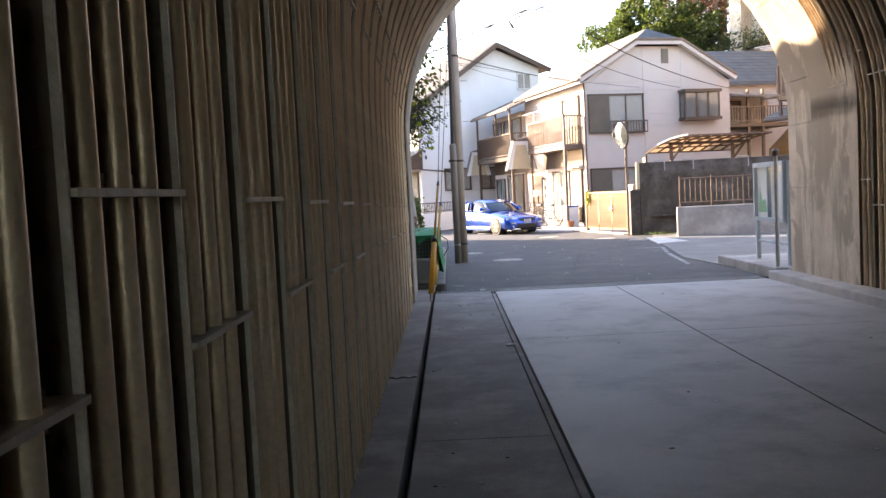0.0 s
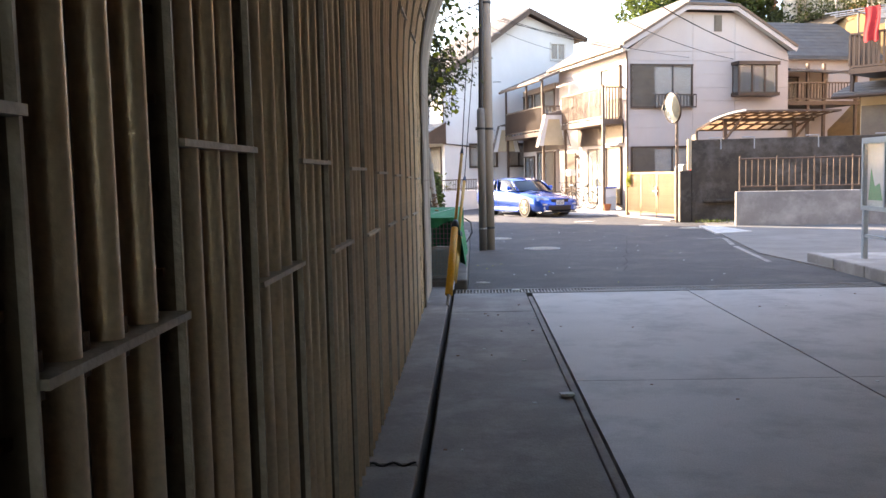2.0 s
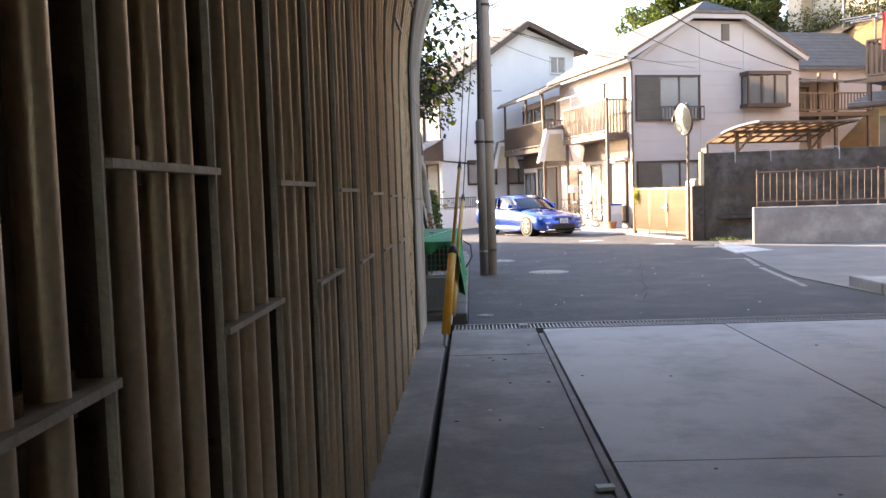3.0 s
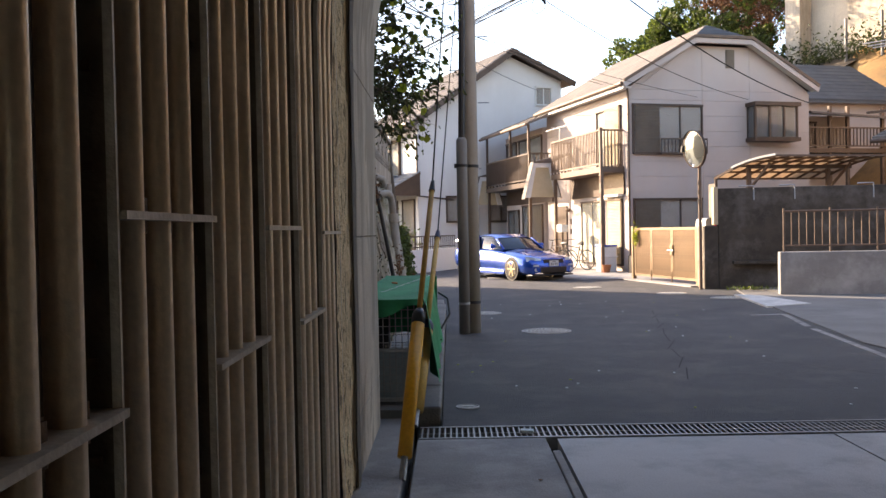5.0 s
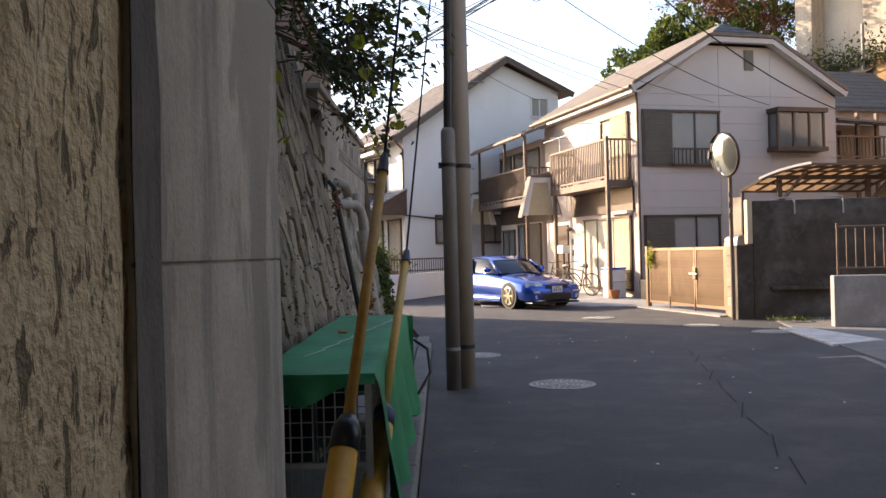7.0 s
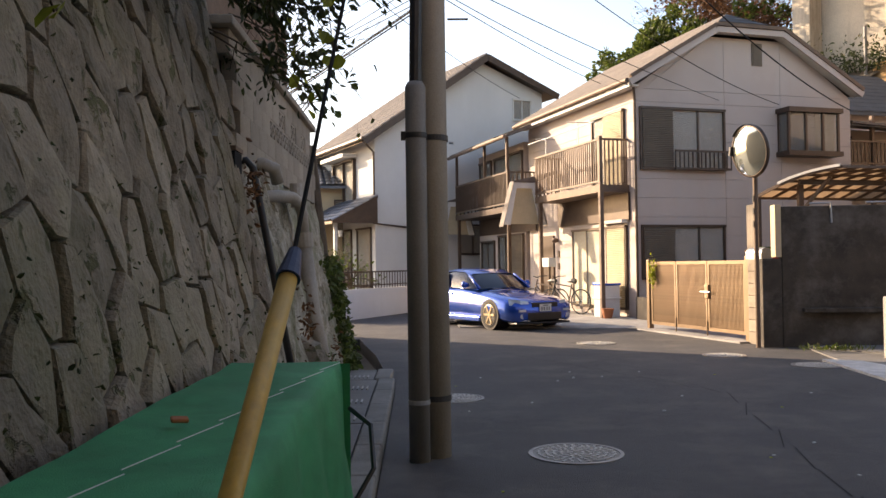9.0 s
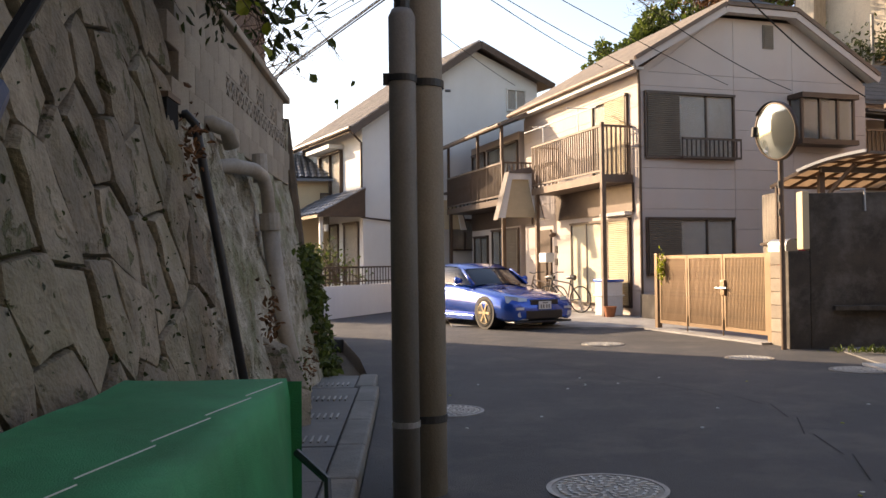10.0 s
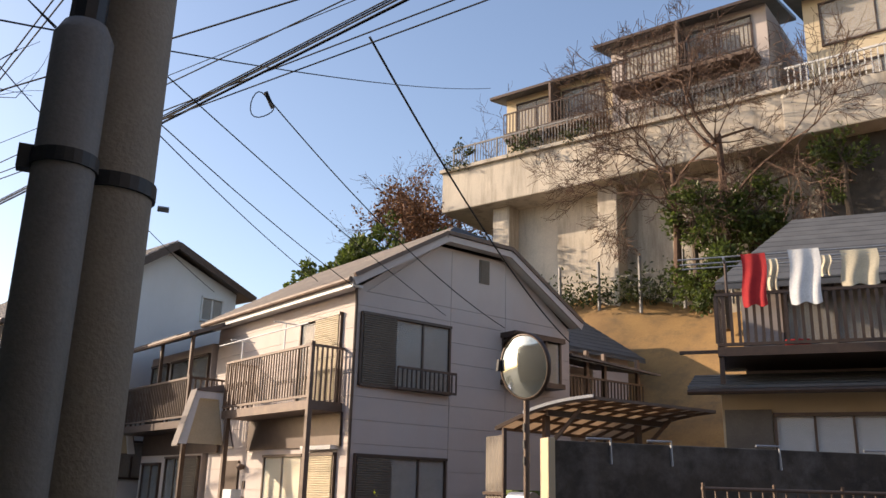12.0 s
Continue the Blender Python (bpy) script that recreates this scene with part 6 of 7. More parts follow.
for y in (-1.2, -0.85, -0.55):
    part("pole", T([(-0.6, y, 5.48), (3.9, y, 5.48)], 0.014, 8), STEEL, dp)


def cloth(name, label, x0, x1, z0, z1, y, mat):
    bm = bmesh.new()
    rows = []
    for k in range(15):
        v = k / 14
        rows.append([Vector((x0 + (x1 - x0) * u / 14 + 0.02 * math.sin(v * 6), y + 0.022 * math.sin(u * 0.75 + v * 2) * (0.3 + v), z1 - (z1 - z0) * v - 0.03 * math.sin(u * 0.7) * v)) for u in range(15)])
    sheet(bm, rows)
    sheet(bm, [[p + Vector((0, 0.012, 0)) for p in r] for r in rows])
    solid(name, bm, mat, label, "laundry", LH, "laundry on the poles", smooth=True)


cloth("red_trousers", "red garment hung to dry over the balcony", 0.42, 0.8, 4.62, 5.5, -1.22, RED_C)
cloth("small_cloth", "small cream cloth hung to dry", 0.82, 0.98, 4.95, 5.48, -0.87, CREAM_C)
cloth("white_towel", "long white towel hung to dry over the balcony", 1.15, 1.62, 4.62, 5.52, -1.22, WHITE_C)
cloth("small_cloth", "small cream cloth hung to dry", 1.64, 1.8, 5.15, 5.48, -0.87, CREAM_C)
cloth("cream_towel", "cream towel hung to dry over the balcony", 1.95, 2.5, 4.95, 5.54, -0.87, CREAM_C)
solid("laundry_basket", B(1.0, 1.4, -0.6, -0.3, 4.0, 4.16, bevel=0.03), RED_C, "pink plastic basket on the balcony floor", "basket", LH)

# rear deck and grey-roofed house beside the front house
rd = thing("rear_deck", "brown roofed deck behind the front house", "deck", HOUSE)
part("deck", B(6.6, 9.8, 0.4, 2.2, 3.75, 3.9), BROWN, rd)
railing(rd, lambda u, v, w: Vector((u, 0.4 - w, v)), 6.6, 9.8, 3.95, 4.6, 0.0, 0.13, BROWN, 0.015)
for x in (7.6, 8.3, 9.7):
    part("post", B(x - 0.05, x + 0.05, 0.45, 0.55, 0.0, 5.3), BROWN_L, rd)
roof_slab([[(6.5, 0.0, 5.05), (10.1, 0.0, 4.9), (10.1, 2.4, 5.3), (6.5, 2.4, 5.45)]], 0.06, ROOF, "deck_roof", rd)
part("wall", B(6.56, 9.8, 2.2, 2.4, 0.0, 5.2), SIDING, rd)
window(rd, lambda u, v, w: Vector((u, 2.2 - w, v)), 6.9, 8.4, 3.95, 5.0, 2)
part("laundry_pole", T([(6.6, 0.3, 5.0), (9.9, 0.3, 4.9)], 0.02, 8), STEEL, rd)
gh = thing("house", "pale house with a grey slate roof beside the hill", "house", HOUSE)
part("wall", B(6.7, 12.4, 3.0, 8.0, 0, 5.85), SIDING, gh)
gr2 = roof_slab([[(5.6, 2.6, 5.85), (12.8, 2.6, 5.85), (12.8, 5.6, 7.7), (5.6, 5.6, 7.7)], [(5.6, 8.4, 5.85), (5.6, 5.6, 7.7), (12.8, 5.6, 7.7), (12.8, 8.4, 5.85)]], 0.1, ROOF_G, "roof", gh)
courses(gr2, (5.6, 2.6, 5.87), (12.8, 2.6, 5.87), (5.6, 5.6, 7.72), (12.8, 5.6, 7.72), 10, ROOF_G)

# ---- hillside with retaining structure ----
HL = pose(14.7, 50.1, 0, 0, 0, 120)
rt = thing("retaining_structure", "stained concrete retaining wall with pillars under a slab", "retaining wall", HL, kind="structure")
part("slab_edge", B(-17.5, 0.3, -6, 0.0, 13.6, 15.45, bevel=0.05), HILL_CONC, rt)
part("slab_lip", B(-17.5, 0.35, -0.3, 0.16, 15.45, 15.6), HILL_CONC, rt)
part("wall_face", B(-26, -1.6, -2.2, -1.5, 3.0, 13.6), HILL_CONC, rt)
part("end_wall", B(-2.4, -1.6, -8, -2.2, 3.0, 13.6), HILL_CONC, rt)
for s in (-2.4, -7.4, -12.4, -17.2):
    part("pillar", B(s - 0.42, s + 0.42, -1.5, -0.7, 3.0, 13.6, bevel=0.03), HILL_CONC, rt)
part("lower_slab", B(-27, -14.8, -4, 1.2, 13.2, 14.8, bevel=0.04), HILL_CONC, rt)
# dark colour here paints in the shade of the recess below the lower slab
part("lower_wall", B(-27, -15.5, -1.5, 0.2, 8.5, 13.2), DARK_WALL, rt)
rf_ = thing("terrace_railing", "dark metal railing along the terrace edge", "railing", HL)
tp = to_mesh("rail_post", B(-0.03, 0.03, -0.33, -0.27, 15.6, 16.75), PIPE_G)
tb_ = to_mesh("rail_bar", B(-0.014, 0.014, -0.31, -0.29, 15.7, 16.65), PIPE_G)
for k in range(100):
    piece("rail_post" if k % 8 == 0 else "rail_bar", tp if k % 8 == 0 else tb_, rf_, pose(-0.1 - k * 0.145, 0, 0))
part("top_rail", B(-14.6, 0.0, -0.33, -0.27, 16.65, 16.72), PIPE_G, rf_)
part("bottom_rail", B(-14.6, 0.0, -0.32, -0.28, 15.68, 15.72), PIPE_G, rf_)
wf = thing("white_railing", "white metal railing along the terrace edge", "railing", HL)
tb_ = to_mesh("rail_bar", B(-0.02, 0.02, 0.8, 0.84, 14.8, 15.9), TRIM)
for k in range(60):
    piece("rail_bar", tb_, wf, pose(-15 - k * 0.2, 0, 0))
part("top_rail", B(-27, -14.9, 0.78, 0.86, 15.85, 15.92), TRIM, wf)


def terrace_house(label, s0, s1, y, z0, ze, wall, bal):
    t = thing("house", label, "house", HL)
    f = lambda u, v, w: Vector((u, y + w, v))
    part("wall", B(s1, s0, y - 6, y, z0, ze), wall, t)
    roof_slab([[(s1 - 0.4, y + 0.6, ze), (s0 + 0.5, y + 0.6, ze), (s0 + 0.5, y - 3, ze + 0.75), (s1 - 0.4, y - 3, ze + 0.75)]], 0.14, ROOF_G, "roof", t, "dark flat-pitched roof")
    part("gutter", B(s1 - 0.4, s0 + 0.5, y + 0.58, y + 0.68, ze - 0.12, ze), BROWN, t)
    w = (s0 - s1 - 0.8) / 2
    for k in range(2):
        a = s1 + 0.4 + k * w
        window(t, f, a + 0.15, a + w - 0.15, ze - 2.1, ze - 0.35, 2, 0.0, BROWN, 0.06)
        window(t, f, a + 0.15, a + w - 0.15, z0 + 0.2, ze - 3.0, 2, 0.0, BROWN, 0.06)
    if bal:
        bm = bmesh.new()
        box(bm, s1 + 0.3, s0 - 0.4, y, y + 0.9, ze - 2.35, ze - 2.2)
        b = part("balcony", bm, BROWN_L, t)
        railing(b, f, s1 + 0.3, s0 - 0.4, ze - 2.15, ze - 1.15, 0.88, 0.16, BROWN, 0.02)
        for k in range(8):
            s = s1 + 0.4 + k * (s0 - s1 - 0.9) / 7
            part("joist", B(s - 0.05, s + 0.05, y, y + 0.95, ze - 2.47, ze - 2.35), BROWN_L, b)
        part("divider", B((s0 + s1) / 2 - 0.05, (s0 + s1) / 2 + 0.05, y, y + 0.9, ze - 2.2, ze - 0.2), BROWN_L, b)
    return t


terrace_house("cream terrace house with a dark balcony above the retaining wall", -2.1, -7.6, -1.6, 15.45, 19.1, CREAM, True)
terrace_house("grey-cream terrace house with a long dark balcony", -7.65, -14.0, -1.0, 15.45, 19.75, SIDING, True)
terrace_house("cream house behind the white terrace railing", -15.2, -24, -1.4, 14.8, 19.6, CREAM, False)

bk = bmesh.new()
rows = []
for i in range(24):
    s = -5.2 - i * 0.9
    row = []
    for j in range(12):
        v = j / 11
        zt_ = 8.9 + 0.5 * math.sin(s * 0.7)
        row.append(Vector((s + 0.3 * noise.noise((s, v * 4, 0)), -1.5 + v * 7.5, zt_ + (2.2 - zt_) * v ** 1.1 + 0.12 * noise.noise((s * 0.8, v * 5, 3)))))
    rows.append(row)
sheet(bk, rows)
solid("hill_bank", bk, ORANGE_BANK, "bare ochre earth bank below the retaining wall", "bank", HL, kind="structure", smooth=True)
hb = bmesh.new()
rows = []
for i in range(30):
    s = 26 - i * 1.1
    rows.append([Vector((s, -1.4 - 12 + j * 1.6 + 12 * (j > 0) - 1.6 * (j > 0), (9.4 if s < -1 else 9.4 - (s + 1) * 0.22) * (1 - (j / 10) ** 1.3) + 0.25 * noise.noise((s * 0.6, j, 0)))) for j in range(11)])
sheet(hb, rows)
solid("hill_slope", hb, EARTH, "dark earth hillside behind the houses", "hill", HL, kind="structure", smooth=True)
fn = thing("bank_fence", "old fence posts along the top of the ochre bank", "fence", HL)
for k in range(7):
    part("post", T([(-5.4 - k * 1.7, -0.4, 8.2), (-5.4 - k * 1.7, -0.4, 10.4)], 0.07, 6), PIPE_G, fn)
part("wire", T([(-5.4, -0.4, 9.7), (-15.6, -0.4, 9.7)], 0.015, 4), PIPE_G, fn)
dsh = thing("hill_undergrowth", "dark dry undergrowth along the foot of the retaining wall", "undergrowth", kind="stuff")
lv = bmesh.new()
for k in range(5200):
    s = rng.uniform(-15, 3)
    p = HL @ Vector((s, rng.gauss(-0.7, 0.45), 8.7 + abs(rng.gauss(0, 0.55))))
    leaf_mesh(lv, p, rand_dir(), rng.uniform(0.1, 0.25), 0.4)
part("leaves", lv, LEAF_D, dsh)


def hill_tree(name, label, base, height, spread, leafmat, nleaf, leafsize, bark=BARK, depth=3, limbs=8, lean=(0, 0), split=(2, 4)):
    t = thing(name, label, "tree")
    bt, tips = bmesh.new(), []
    b = Vector(base)
    top = b + Vector((lean[0], lean[1], height * 0.55))
    tube(bt, [b, b.lerp(top, 0.5) + Vector((0.1, 0, 0)), top], [height * 0.02, height * 0.016, height * 0.01], 8)
    for k in range(limbs):
        q = b.lerp(top, rng.uniform(0.35, 1.0))
        a = rng.uniform(0, 6.28)
        lb = bmesh.new()
        twigs(lb, q, (math.cos(a) * spread, math.sin(a) * spread, rng.uniform(0.35, 1.0)), height * rng.uniform(0.24, 0.36), height * 0.007, depth, tips, 0.5, 4, split, 0.008)
        part("limb", lb, bark, t)
    part("trunk", bt, bark, t)
    if nleaf:
        lv = bmesh.new()
        for k in range(nleaf):
            p, d = rng.choice(tips)
            leaf_mesh(lv, p + rand_dir() * height * 0.035, d + rand_dir() * 0.9, leafsize * rng.uniform(0.6, 1.3), 0.6)
        part("crown", lv, leafmat, t)
    return t


hill_tree("evergreen_tree", "dense dark green evergreen tree on the hill", (13.3, 53.6, 5.2), 8.2, 0.9, LEAF, 42000, 0.22, BARK, 2, 40)
hill_tree("autumn_tree", "bare tree with rusty autumn leaves on the hill", (15.2, 56.5, 8.6), 7.8, 0.8, LEAF_R, 12000, 0.17, BARK_R, 4, 14)
hill_tree("bare_tree", "tall leafless tree on the hill", (19.3, 59.0, 10.5), 12.0, 0.75, LEAF_R, 0, 0.2, BARK, 5, 8)
hill_tree("bare_tree", "leafless tree with fine twigs on the hill", (17.4, 58.8, 9.5), 10.5, 0.75, LEAF_R, 300, 0.14, BARK, 4, 7)
c1 = HL @ Vector((-12.6, 1.2, 8.6))
hill_tree("bare_cherry_tree", "large leafless reddish tree before the retaining wall", c1, 9.6, 1.0, LEAF_R, 0, 0.2, BARK_R, 5, 9, (0, 0), (3, 4))
c2 = HL @ Vector((-10.8, 1.0, 8.8))
hill_tree("bare_cherry_tree", "spreading leafless reddish tree before the retaining wall", c2, 7.8, 1.3, LEAF_R, 0, 0.2, BARK_R, 5, 7, (0, 0), (3, 4))
for s, y, z, r_, n_ in ((-12.4, 1.0, 9.6, 1.6, 1500), (-11.6, 1.3, 10.9, 1.1, 700), (-13.6, 0.8, 11.0, 1.2, 900), (-12.6, 2.2, 8.4, 1.1, 700), (-16.5, 1.0, 12.0, 1.0, 350)):
    c = HL @ Vector((s, y, z))
    bush("hillside_shrub", "leafy green ivy-clad shrub on the bank", c, r_, int(n_ * 2.8), 0.16, LEAF, HL @ Vector((s, y, z - r_ - 1)), (1, 1, 1), "shrub")
for s, z in ((-0.8, 15.9), (-4.2, 15.8), (-6.6, 15.8)):
    bush("terrace_plant", "small plant hanging over the terrace edge", HL @ Vector((s, 0.0, z)), 0.6, 200, 0.16, LEAF_D, None, (1, 1, 0.7), "plant")

# ---- street cables ----
def street(name, a, b, z, r, n, label):
    t = thing(name, label, "cable")
    d = Vector((b[0] - a[0], b[1] - a[1], 0))
    p0, p1 = Vector((*a, z)) - d * 1.6, Vector((*b, z)) + d * 1.6
    for k in range(n):
        o = Vector((rng.uniform(-0.04, 0.04), 0, 0.03 * k)) if n > 1 else Vector()
        part("strand", T(sag(p0 + o, p1 + o + Vector((0, 0, rng.uniform(-0.25, 0.25))), 0.25 + 0.03 * k, 20), r, 5), WIRE, t)


street("cable_bundle", (-4.8, 42.8), (3.05, 25.4), 7.05, 0.01, 6, "sagging bundle of black telephone cables over the lane")
street("power_cable", (-5.36, 40.4), (3.64, 25.1), 7.1, 0.01, 2, "black power cables over the lane")
street("power_cable", (-2.6, 31.5), (1.68, 26.05), 7.1, 0.012, 1, "thick black power cable over the lane")
street("power_cable", (-2.5, 34.8), (2.1, 25.85), 7.0, 0.009, 1, "twisted black power cable over the lane")
street("thin_cable", (-4.0, 36.6), (2.75, 25.5), 7.1, 0.006, 1, "thin black cable over the lane")
street("thin_cable", (-2.77, 34.7), (-0.73, 28.1), 7.0, 0.01, 2, "black cables over the stone wall")
street("thin_cable", (-6.5, 36.0), (-2.2, 24.0), 7.3, 0.008, 2, "thin black cables over the stone wall")


def drop(label, a, b, sagging, r):
    t = thing("service_drop", label, "cable")
    part("strand", T(sag(a, b, sagging, 16), r, 5), WIRE, t)


drop("black service cable dropping to the house gable", (3.24, 26.16, 7.0), (11.75, 35.3, 5.3), 0.35, 0.016)
drop("thin service cable dropping to the bay window", (2.41, 28.37, 7.0), (9.6, 34.7, 5.35), 0.3, 0.01)
drop("thin service cable to the house eave", (-3.5, 19.5, 6.2), (5.0, 34.6, 5.9), 0.3, 0.008)
drop("thin service cable to the house eave", (-3.6, 20.5, 6.4), (5.5, 33.5, 5.6), 0.3, 0.008)
drop("thin service cable to the gable corner", (-3.7, 18.5, 5.4), (7.9, 34.3, 5.4), 0.2, 0.007)
drop("thin service cable to the rear house", (-3.0, 22.5, 6.8), (3.6, 40.0, 6.6), 0.3, 0.008)
drop("long thin cable up to the terrace house", (-6.0, 20.0, 3.0), (15.8, 48.1, 19.0), 0.5, 0.012)
lp = thing("cable_coil", "coil of spare cable hanging from the bundle", "cable coil")
part("coil", T([(2.35 + 0.16 * math.cos(a), 28.2 + 0.1 * math.sin(a * 2), 6.75 + 0.18 * math.sin(a)) for a in (2 * math.pi * k / 18 for k in range(40))], 0.008, 5), WIRE, lp)
part("clamp", T([(2.41, 28.37, 7.05), (2.55, 28.45, 6.85)], 0.03, 6), WIRE, lp)

# ---- car ----
def car():
    t = thing("car", "glossy blue two-door sports coupe parked on the forecourt", "car", pose(2.5, 31.5, 0.03, 0, 0, -60.5) @ Matrix.Scale(0.91, 4))
    # local: x ahead from the front axle, y to the car's left
    st = [(0.93, 0.62, 0.22, 0.53, 0.57), (0.86, 0.80, 0.17, 0.57, 0.62), (0.55, 0.875, 0.17, 0.66, 0.70), (0.0, 0.90, 0.2, 0.74, 0.78), (-0.55, 0.885, 0.2, 0.8, 0.86),
          (-1.2, 0.87, 0.18, 0.86, 0.94), (-1.9, 0.87, 0.18, 0.88, 0.95), (-2.4, 0.9, 0.2, 0.92, 0.98), (-2.9, 0.89, 0.24, 0.94, 1.0), (-3.4, 0.86, 0.3, 0.92, 0.98), (-3.64, 0.78, 0.34, 0.84, 0.9)]
    body = bmesh.new()
    rows = []
    for x, w, zl, zs, zt in st:
        rows.append([Vector((x, y, z)) for y, z in ((-w * 0.86, zl), (-w * 0.97, zl + 0.06), (-w, (zl + zs) * 0.5), (-w * 0.985, zs - 0.05), (-w * 0.9, zs + 0.01), (-w * 0.55, zt), (0, zt + 0.025), (w * 0.55, zt), (w * 0.9, zs + 0.01), (w * 0.985, zs - 0.05), (w, (zl + zs) * 0.5), (w * 0.97, zl + 0.06), (w * 0.86, zl))])
    sheet(body, rows)
    body.faces.new([v for v in body.verts][:13])
    body.faces.new([v for v in body.verts][-13:][::-1])
    body.verts.ensure_lookup_table()
    bd = part("body", body, CAR_BLUE, t, "glossy metallic blue body", True)
    # greenhouse: glass loft with a blue roof and pillars
    gh_ = [(-0.62, 0.72, 0.9, 0.9), (-1.15, 0.66, 0.9, 1.24), (-1.45, 0.6, 0.9, 1.335), (-2.0, 0.59, 0.92, 1.36), (-2.55, 0.58, 0.95, 1.3), (-3.15, 0.62, 0.97, 1.06), (-3.3, 0.66, 0.96, 0.97)]
    gl = bmesh.new()
    sheet(gl, [[Vector((x, y, z)) for y, z in ((-w - 0.14 * (zt - zb) / 0.45 - 0.02, zb), (-w, zt - 0.03), (-w * 0.8, zt), (0, zt + 0.012), (w * 0.8, zt), (w, zt - 0.03), (w + 0.14 * (zt - zb) / 0.45 + 0.02, zb))] for x, w, zb, zt in gh_])
    part("window_glass", gl, CAR_GLASS, t, "dark tinted car glass", True)
    rf = bmesh.new()
    sheet(rf, [[Vector((x, y * w, zt + 0.012 + e)) for y, e in ((-1.02, -0.05), (-0.85, 0.0), (0, 0.012), (0.85, 0.0), (1.02, -0.05))] for x, w, zb, zt in gh_[1:5]])
    for s in (-1, 1):
        pl = gh_
        for i0, i1, wd in ((0, 1, 0.05), (3, 4, 0.0), (4, 5, 0.1)):
            x0, w0, b0, t0 = pl[i0]
            x1, w1, b1, t1 = pl[i1]
            if wd:
                beam(rf, (x0, s * (w0 + 0.02), t0 + 0.005), (x1, s * (w1 + 0.01), t1 - 0.01), 0.06, wd)
        beam(rf, (-2.05, s * 0.76, 0.93), (-2.25, s * 0.615, 1.31), 0.03, 0.14)
        sheet(rf, [[Vector((-2.3, s * 0.80, 0.95)), Vector((-2.5, s * 0.605, 1.29))], [Vector((-2.75, s * 0.79, 0.97)), Vector((-2.85, s * 0.62, 1.2))], [Vector((-3.35, s * 0.76, 0.97)), Vector((-3.2, s * 0.64, 1.03))]])
    part("roof", rf, CAR_BLUE, t, "", True)
    for s in (-1, 1):
        m = part("mirror", T([(-0.98, s * 0.82, 0.98), (-0.98, s * 0.97, 1.0), (-0.99, s * 1.0, 1.0)], [0.05, 0.085, 0.05], 10), CAR_BLUE, t, "", True)
        hl_ = bmesh.new()
        sheet(hl_, [[Vector((0.93, s * 0.44, 0.5)), Vector((0.9, s * 0.44, 0.63))], [Vector((0.90, s * 0.64, 0.52)), Vector((0.86, s * 0.64, 0.66))], [Vector((0.74, s * 0.85, 0.55)), Vector((0.66, s * 0.83, 0.69))]])
        part("headlight", hl_, LAMP_G, t, "clear headlight")
        part("fog_lamp", T([(0.86, s * 0.62, 0.3), (0.925, s * 0.62, 0.3)], 0.055, 12), LAMP_G, t)
        part("indicator", B(0.84, 0.935, s * 0.62 - 0.09, s * 0.62 + 0.09, 0.40, 0.45), LAMP_G, t)
        part("side_skirt", B(-2.35, -0.4, s * 0.86 - 0.04, s * 0.86 + 0.04, 0.14, 0.26, bevel=0.02), CAR_BLUE, t)
        part("door_seam", B(-1.87, -1.86, s * 0.874 - 0.006, s * 0.874 + 0.006, 0.28, 0.86), PLASTIC_K, t)
        part("door_handle", B(-1.78, -1.6, s * 0.88 - 0.015, s * 0.88 + 0.015, 0.76, 0.8, bevel=0.01), CAR_BLUE, t)
    part("grille", B(0.88, 0.945, -0.36, 0.36, 0.5, 0.6, bevel=0.01), PLASTIC_K, t, "black front grille")
    part("intake", B(0.8, 0.94, -0.48, 0.48, 0.2, 0.38, bevel=0.02), PLASTIC_K, t, "black lower intake")
    part("lip", B(0.55, 0.9, -0.76, 0.76, 0.115, 0.16, bevel=0.02), PLASTIC_K, t, "black chin lip")
    plt = part("number_plate", B(0.945, 0.96, -0.165, 0.165, 0.4, 0.565, bevel=0.004), PLASTIC_W, t, "white number plate")
    tx = bmesh.new()
    for k in range(4):
        box(tx, 0.96, 0.963, -0.12 + k * 0.062 + (0.02 if k > 1 else 0), -0.085 + k * 0.062 + (0.02 if k > 1 else 0), 0.42, 0.5)
    box(tx, 0.96, 0.963, -0.07, 0.07, 0.52, 0.545)
    part("digits", tx, PIPE_G, plt)
    part("spoiler", B(-3.62, -3.35, -0.74, 0.74, 1.14, 1.18, bevel=0.015), CAR_BLUE, t)
    for s in (-1, 1):
        part("spoiler_leg", B(-3.55, -3.42, s * 0.66 - 0.02, s * 0.66 + 0.02, 0.95, 1.15), CAR_BLUE, t)
    for x in (0.0, -2.665):
        for s in (-1, 1):
            y = s * 0.79
            arch_ = part("wheel_arch", T([(x, s * 0.5, 0.32), (x, s * 0.892, 0.32)], 0.36, 28), PLASTIC_K, t)
            wt = bmesh.new()
            sheet(wt, [[Vector((x + r * math.cos(a), y + s * o, 0.315 + r * math.sin(a))) for r, o in ((0.22, 0.09), (0.235, 0.105), (0.3, 0.105), (0.318, 0.07), (0.318, -0.09), (0.25, -0.11))] for a in (2 * math.pi * k / 32 for k in range(33))])
            wh_ = part("wheel", wt, RUBBER, t, "black tyre", True)
            rm = bmesh.new()
            sheet(rm, [[Vector((x + r * math.cos(a), y + s * o, 0.315 + r * math.sin(a))) for r, o in ((0.238, 0.108), (0.225, 0.112), (0.205, 0.09), (0.2, -0.05))] for a in (2 * math.pi * k / 32 for k in range(33))])
            for k in range(6):
                a = 2 * math.pi * k / 6
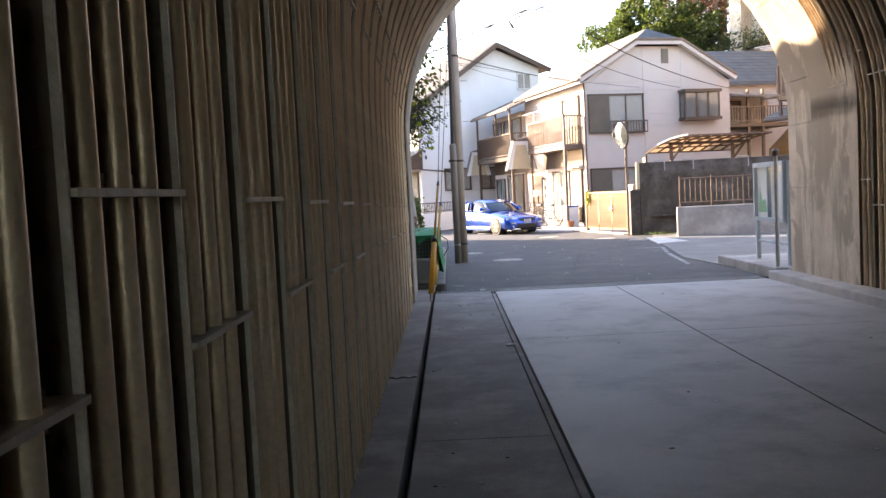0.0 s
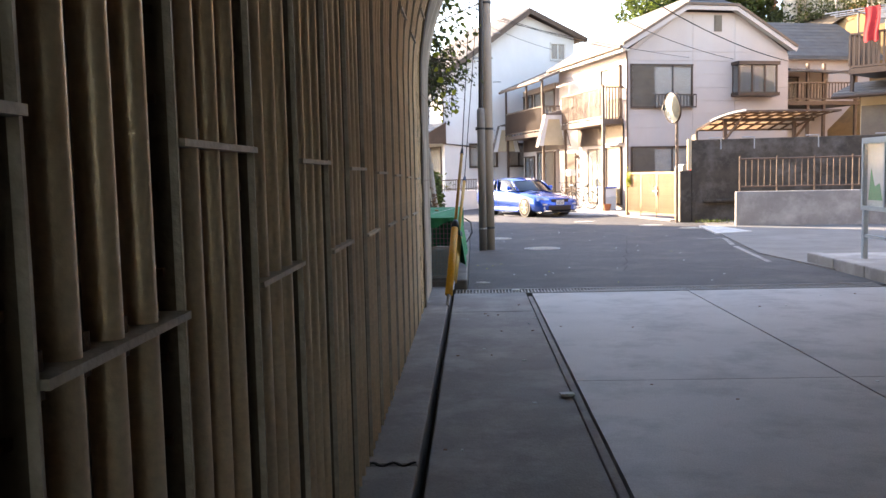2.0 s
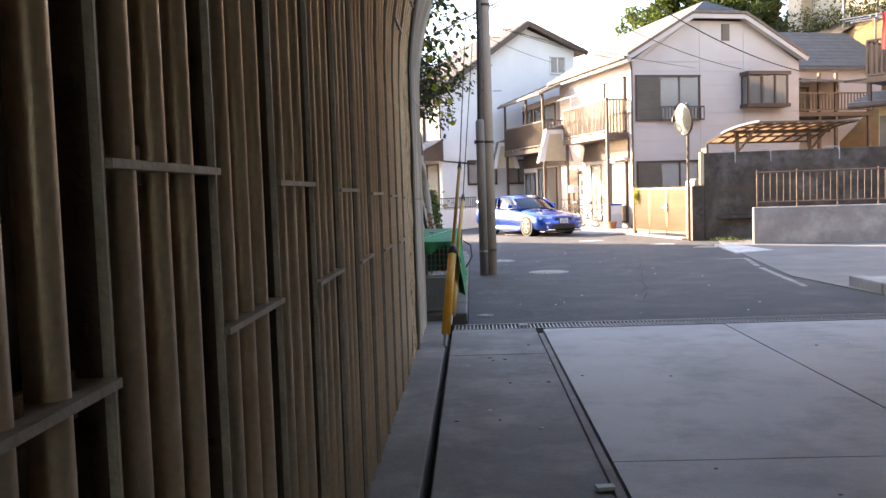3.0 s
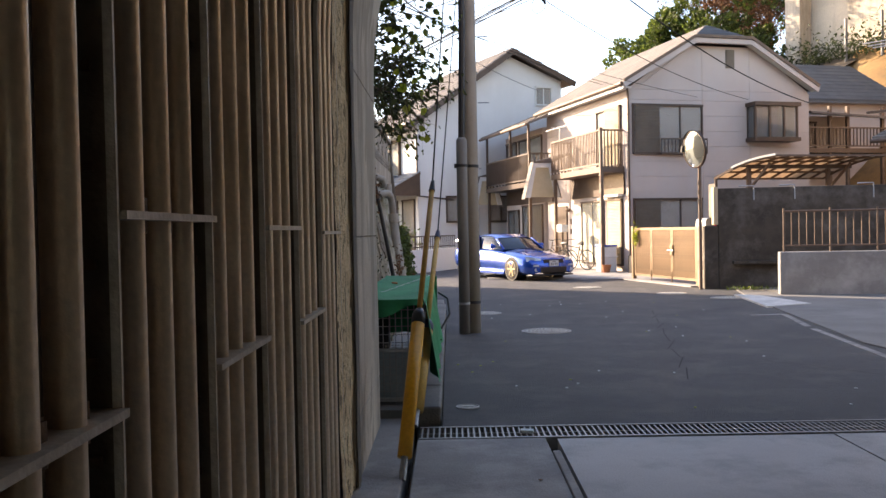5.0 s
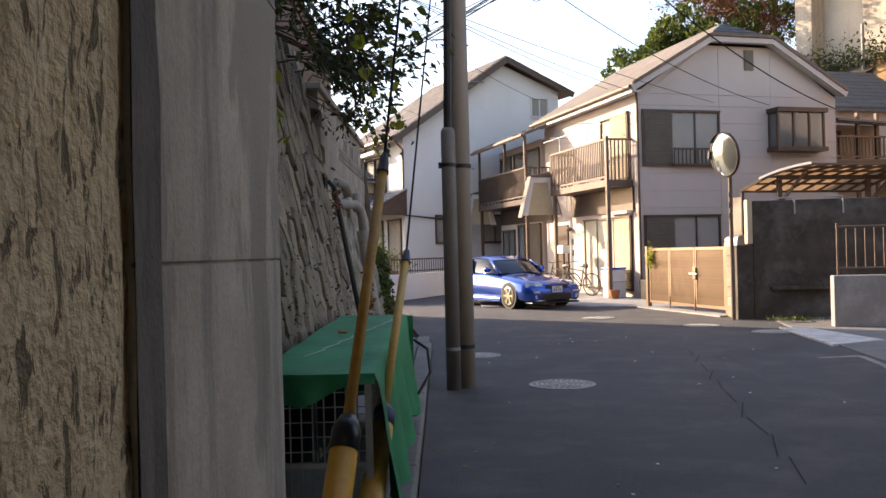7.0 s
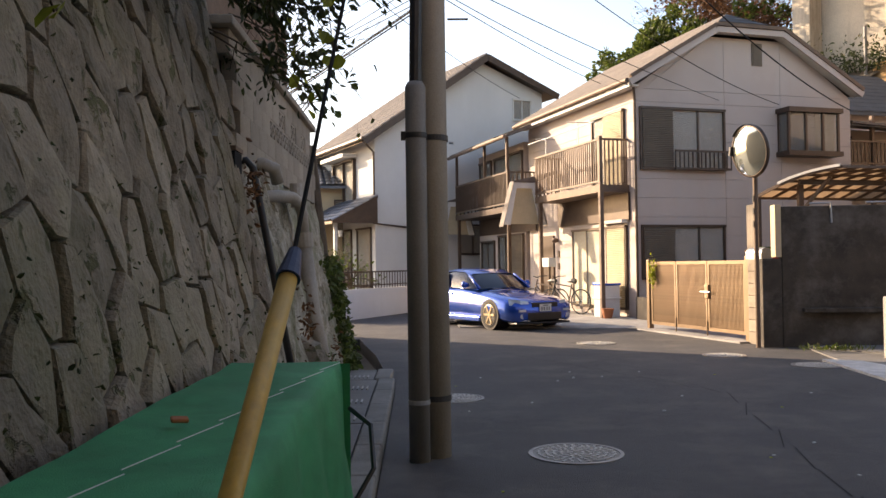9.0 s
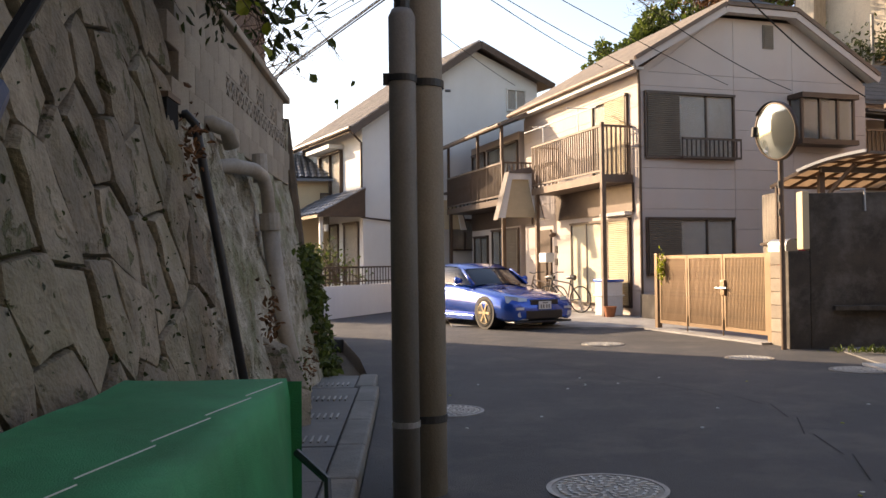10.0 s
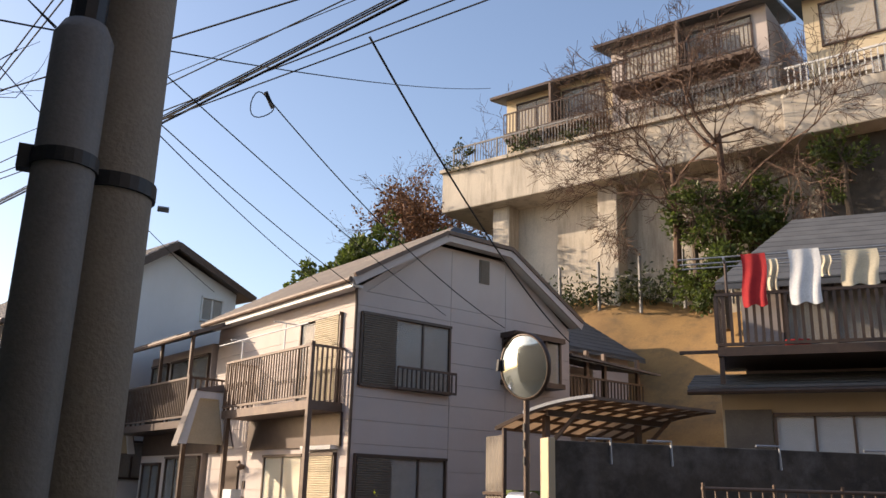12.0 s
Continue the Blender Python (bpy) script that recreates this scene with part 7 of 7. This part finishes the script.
                beam(rm, (x, y + s * 0.095, 0.315), (x + 0.215 * math.cos(a), y + s * 0.105, 0.315 + 0.215 * math.sin(a)), 0.03, 0.045)
            tube(rm, [(x, y + s * 0.05, 0.315), (x, y + s * 0.115, 0.315)], 0.045, 12)
            part("rim", rm, ALLOY, wh_, "six-spoke bronze alloy rim")
            part("brake_disc", T([(x, y - s * 0.02, 0.315), (x, y + s * 0.01, 0.315)], 0.17, 20), PIPE_G, wh_)
    return t


car()


# ---- bicycles and small things on the forecourt ----
def bicycle(at, label, mat):
    t = thing("bicycle", label, "bicycle", at)
    for x in (-0.52, 0.52):
        w = bmesh.new()
        tube(w, [(x + 0.32 * math.cos(a), 0, 0.33 + 0.32 * math.sin(a)) for a in (2 * math.pi * k / 28 for k in range(29))], 0.018, 6)
        wl = part("wheel", w, RUBBER, t)
        sp_ = bmesh.new()
        for k in range(12):
            a = 2 * math.pi * k / 12
            tube(sp_, [(x, 0, 0.33), (x + 0.31 * math.cos(a), 0, 0.33 + 0.31 * math.sin(a))], 0.003, 4)
        part("spokes", sp_, STEEL, wl)
    fr = bmesh.new()
    for a, b in (((-0.52, 0, 0.33), (-0.12, 0, 0.3)), ((-0.12, 0, 0.3), (-0.22, 0, 0.8)), ((-0.22, 0, 0.72), (0.34, 0, 0.8)), ((-0.12, 0, 0.3), (0.36, 0, 0.72)), ((-0.52, 0, 0.33), (-0.22, 0, 0.7)), ((0.32, 0, 0.92), (0.52, 0, 0.33))):
        tube(fr, [a, b], 0.018, 8)
    part("frame", fr, mat, t)
    part("saddle", T([(-0.36, 0, 0.86), (-0.24, 0, 0.88), (-0.08, 0, 0.86)], [0.07, 0.06, 0.025], 8), PLASTIC_K, t)
    part("handlebar", T([(0.2, -0.27, 1.0), (0.34, -0.15, 1.0), (0.32, 0, 0.96), (0.34, 0.15, 1.0), (0.2, 0.27, 1.0)], 0.012, 6), PLASTIC_K, t)
    part("pedal", B(-0.16, -0.08, -0.14, 0.14, 0.28, 0.31), PLASTIC_K, t)
    part("kickstand", T([(-0.45, 0, 0.3), (-0.5, -0.14, 0.0)], 0.01, 6), STEEL, t)
    return t


HI = lambda x, y, z, r: HOUSE @ pose(x, y, z, 0, 0, r)
bicycle(HI(-0.75, 2.5, 0.03, 115), "black city bicycle parked under the balcony", PLASTIC_K)
bicycle(HI(-0.95, 3.3, 0.03, 112), "dark city bicycle parked under the balcony", BROWN)
wc = thing("storage_bin", "white plastic storage bin with a blue lid", "storage bin", HI(-0.45, 0.75, 0.03, 5))
part("body", B(-0.22, 0.22, -0.25, 0.25, 0.0, 0.78, bevel=0.02), PLASTIC_W, wc)
part("shelf", B(-0.25, 0.25, -0.28, 0.28, 0.45, 0.49, bevel=0.01), PLASTIC_W, wc)
part("lid", B(-0.24, 0.24, -0.27, 0.27, 0.78, 0.84, bevel=0.01), CAR_BLUE, wc, "blue lid")
fp = thing("flower_pot", "terracotta flower pot beside the bin", "flower pot", HI(-0.7, 0.25, 0.03, 0))
part("pot", T([(0, 0, 0), (0, 0, 0.22), (0, 0, 0.24)], [0.1, 0.15, 0.16], 16), TERRA, fp)
mb2 = thing("mail_box", "pale metal mail box on the balcony post", "mail box", HI(-0.75, 3.5, 0.03, 0))
part("stand", B(-0.03, 0.03, -0.03, 0.03, 0.0, 1.25), BROWN, mb2)
part("box", B(-0.12, 0.12, -0.22, 0.22, 1.25, 1.5, bevel=0.02), PLASTIC_W, mb2)
bwl = thing("block_wall", "low dark block wall by the gate", "wall", HI(0.0, -0.5, 0, 0))
part("wall_body", B(-0.25, -0.1, -2.6, 0.2, 0.0, 0.55, bevel=0.01), DARK_WALL, bwl)
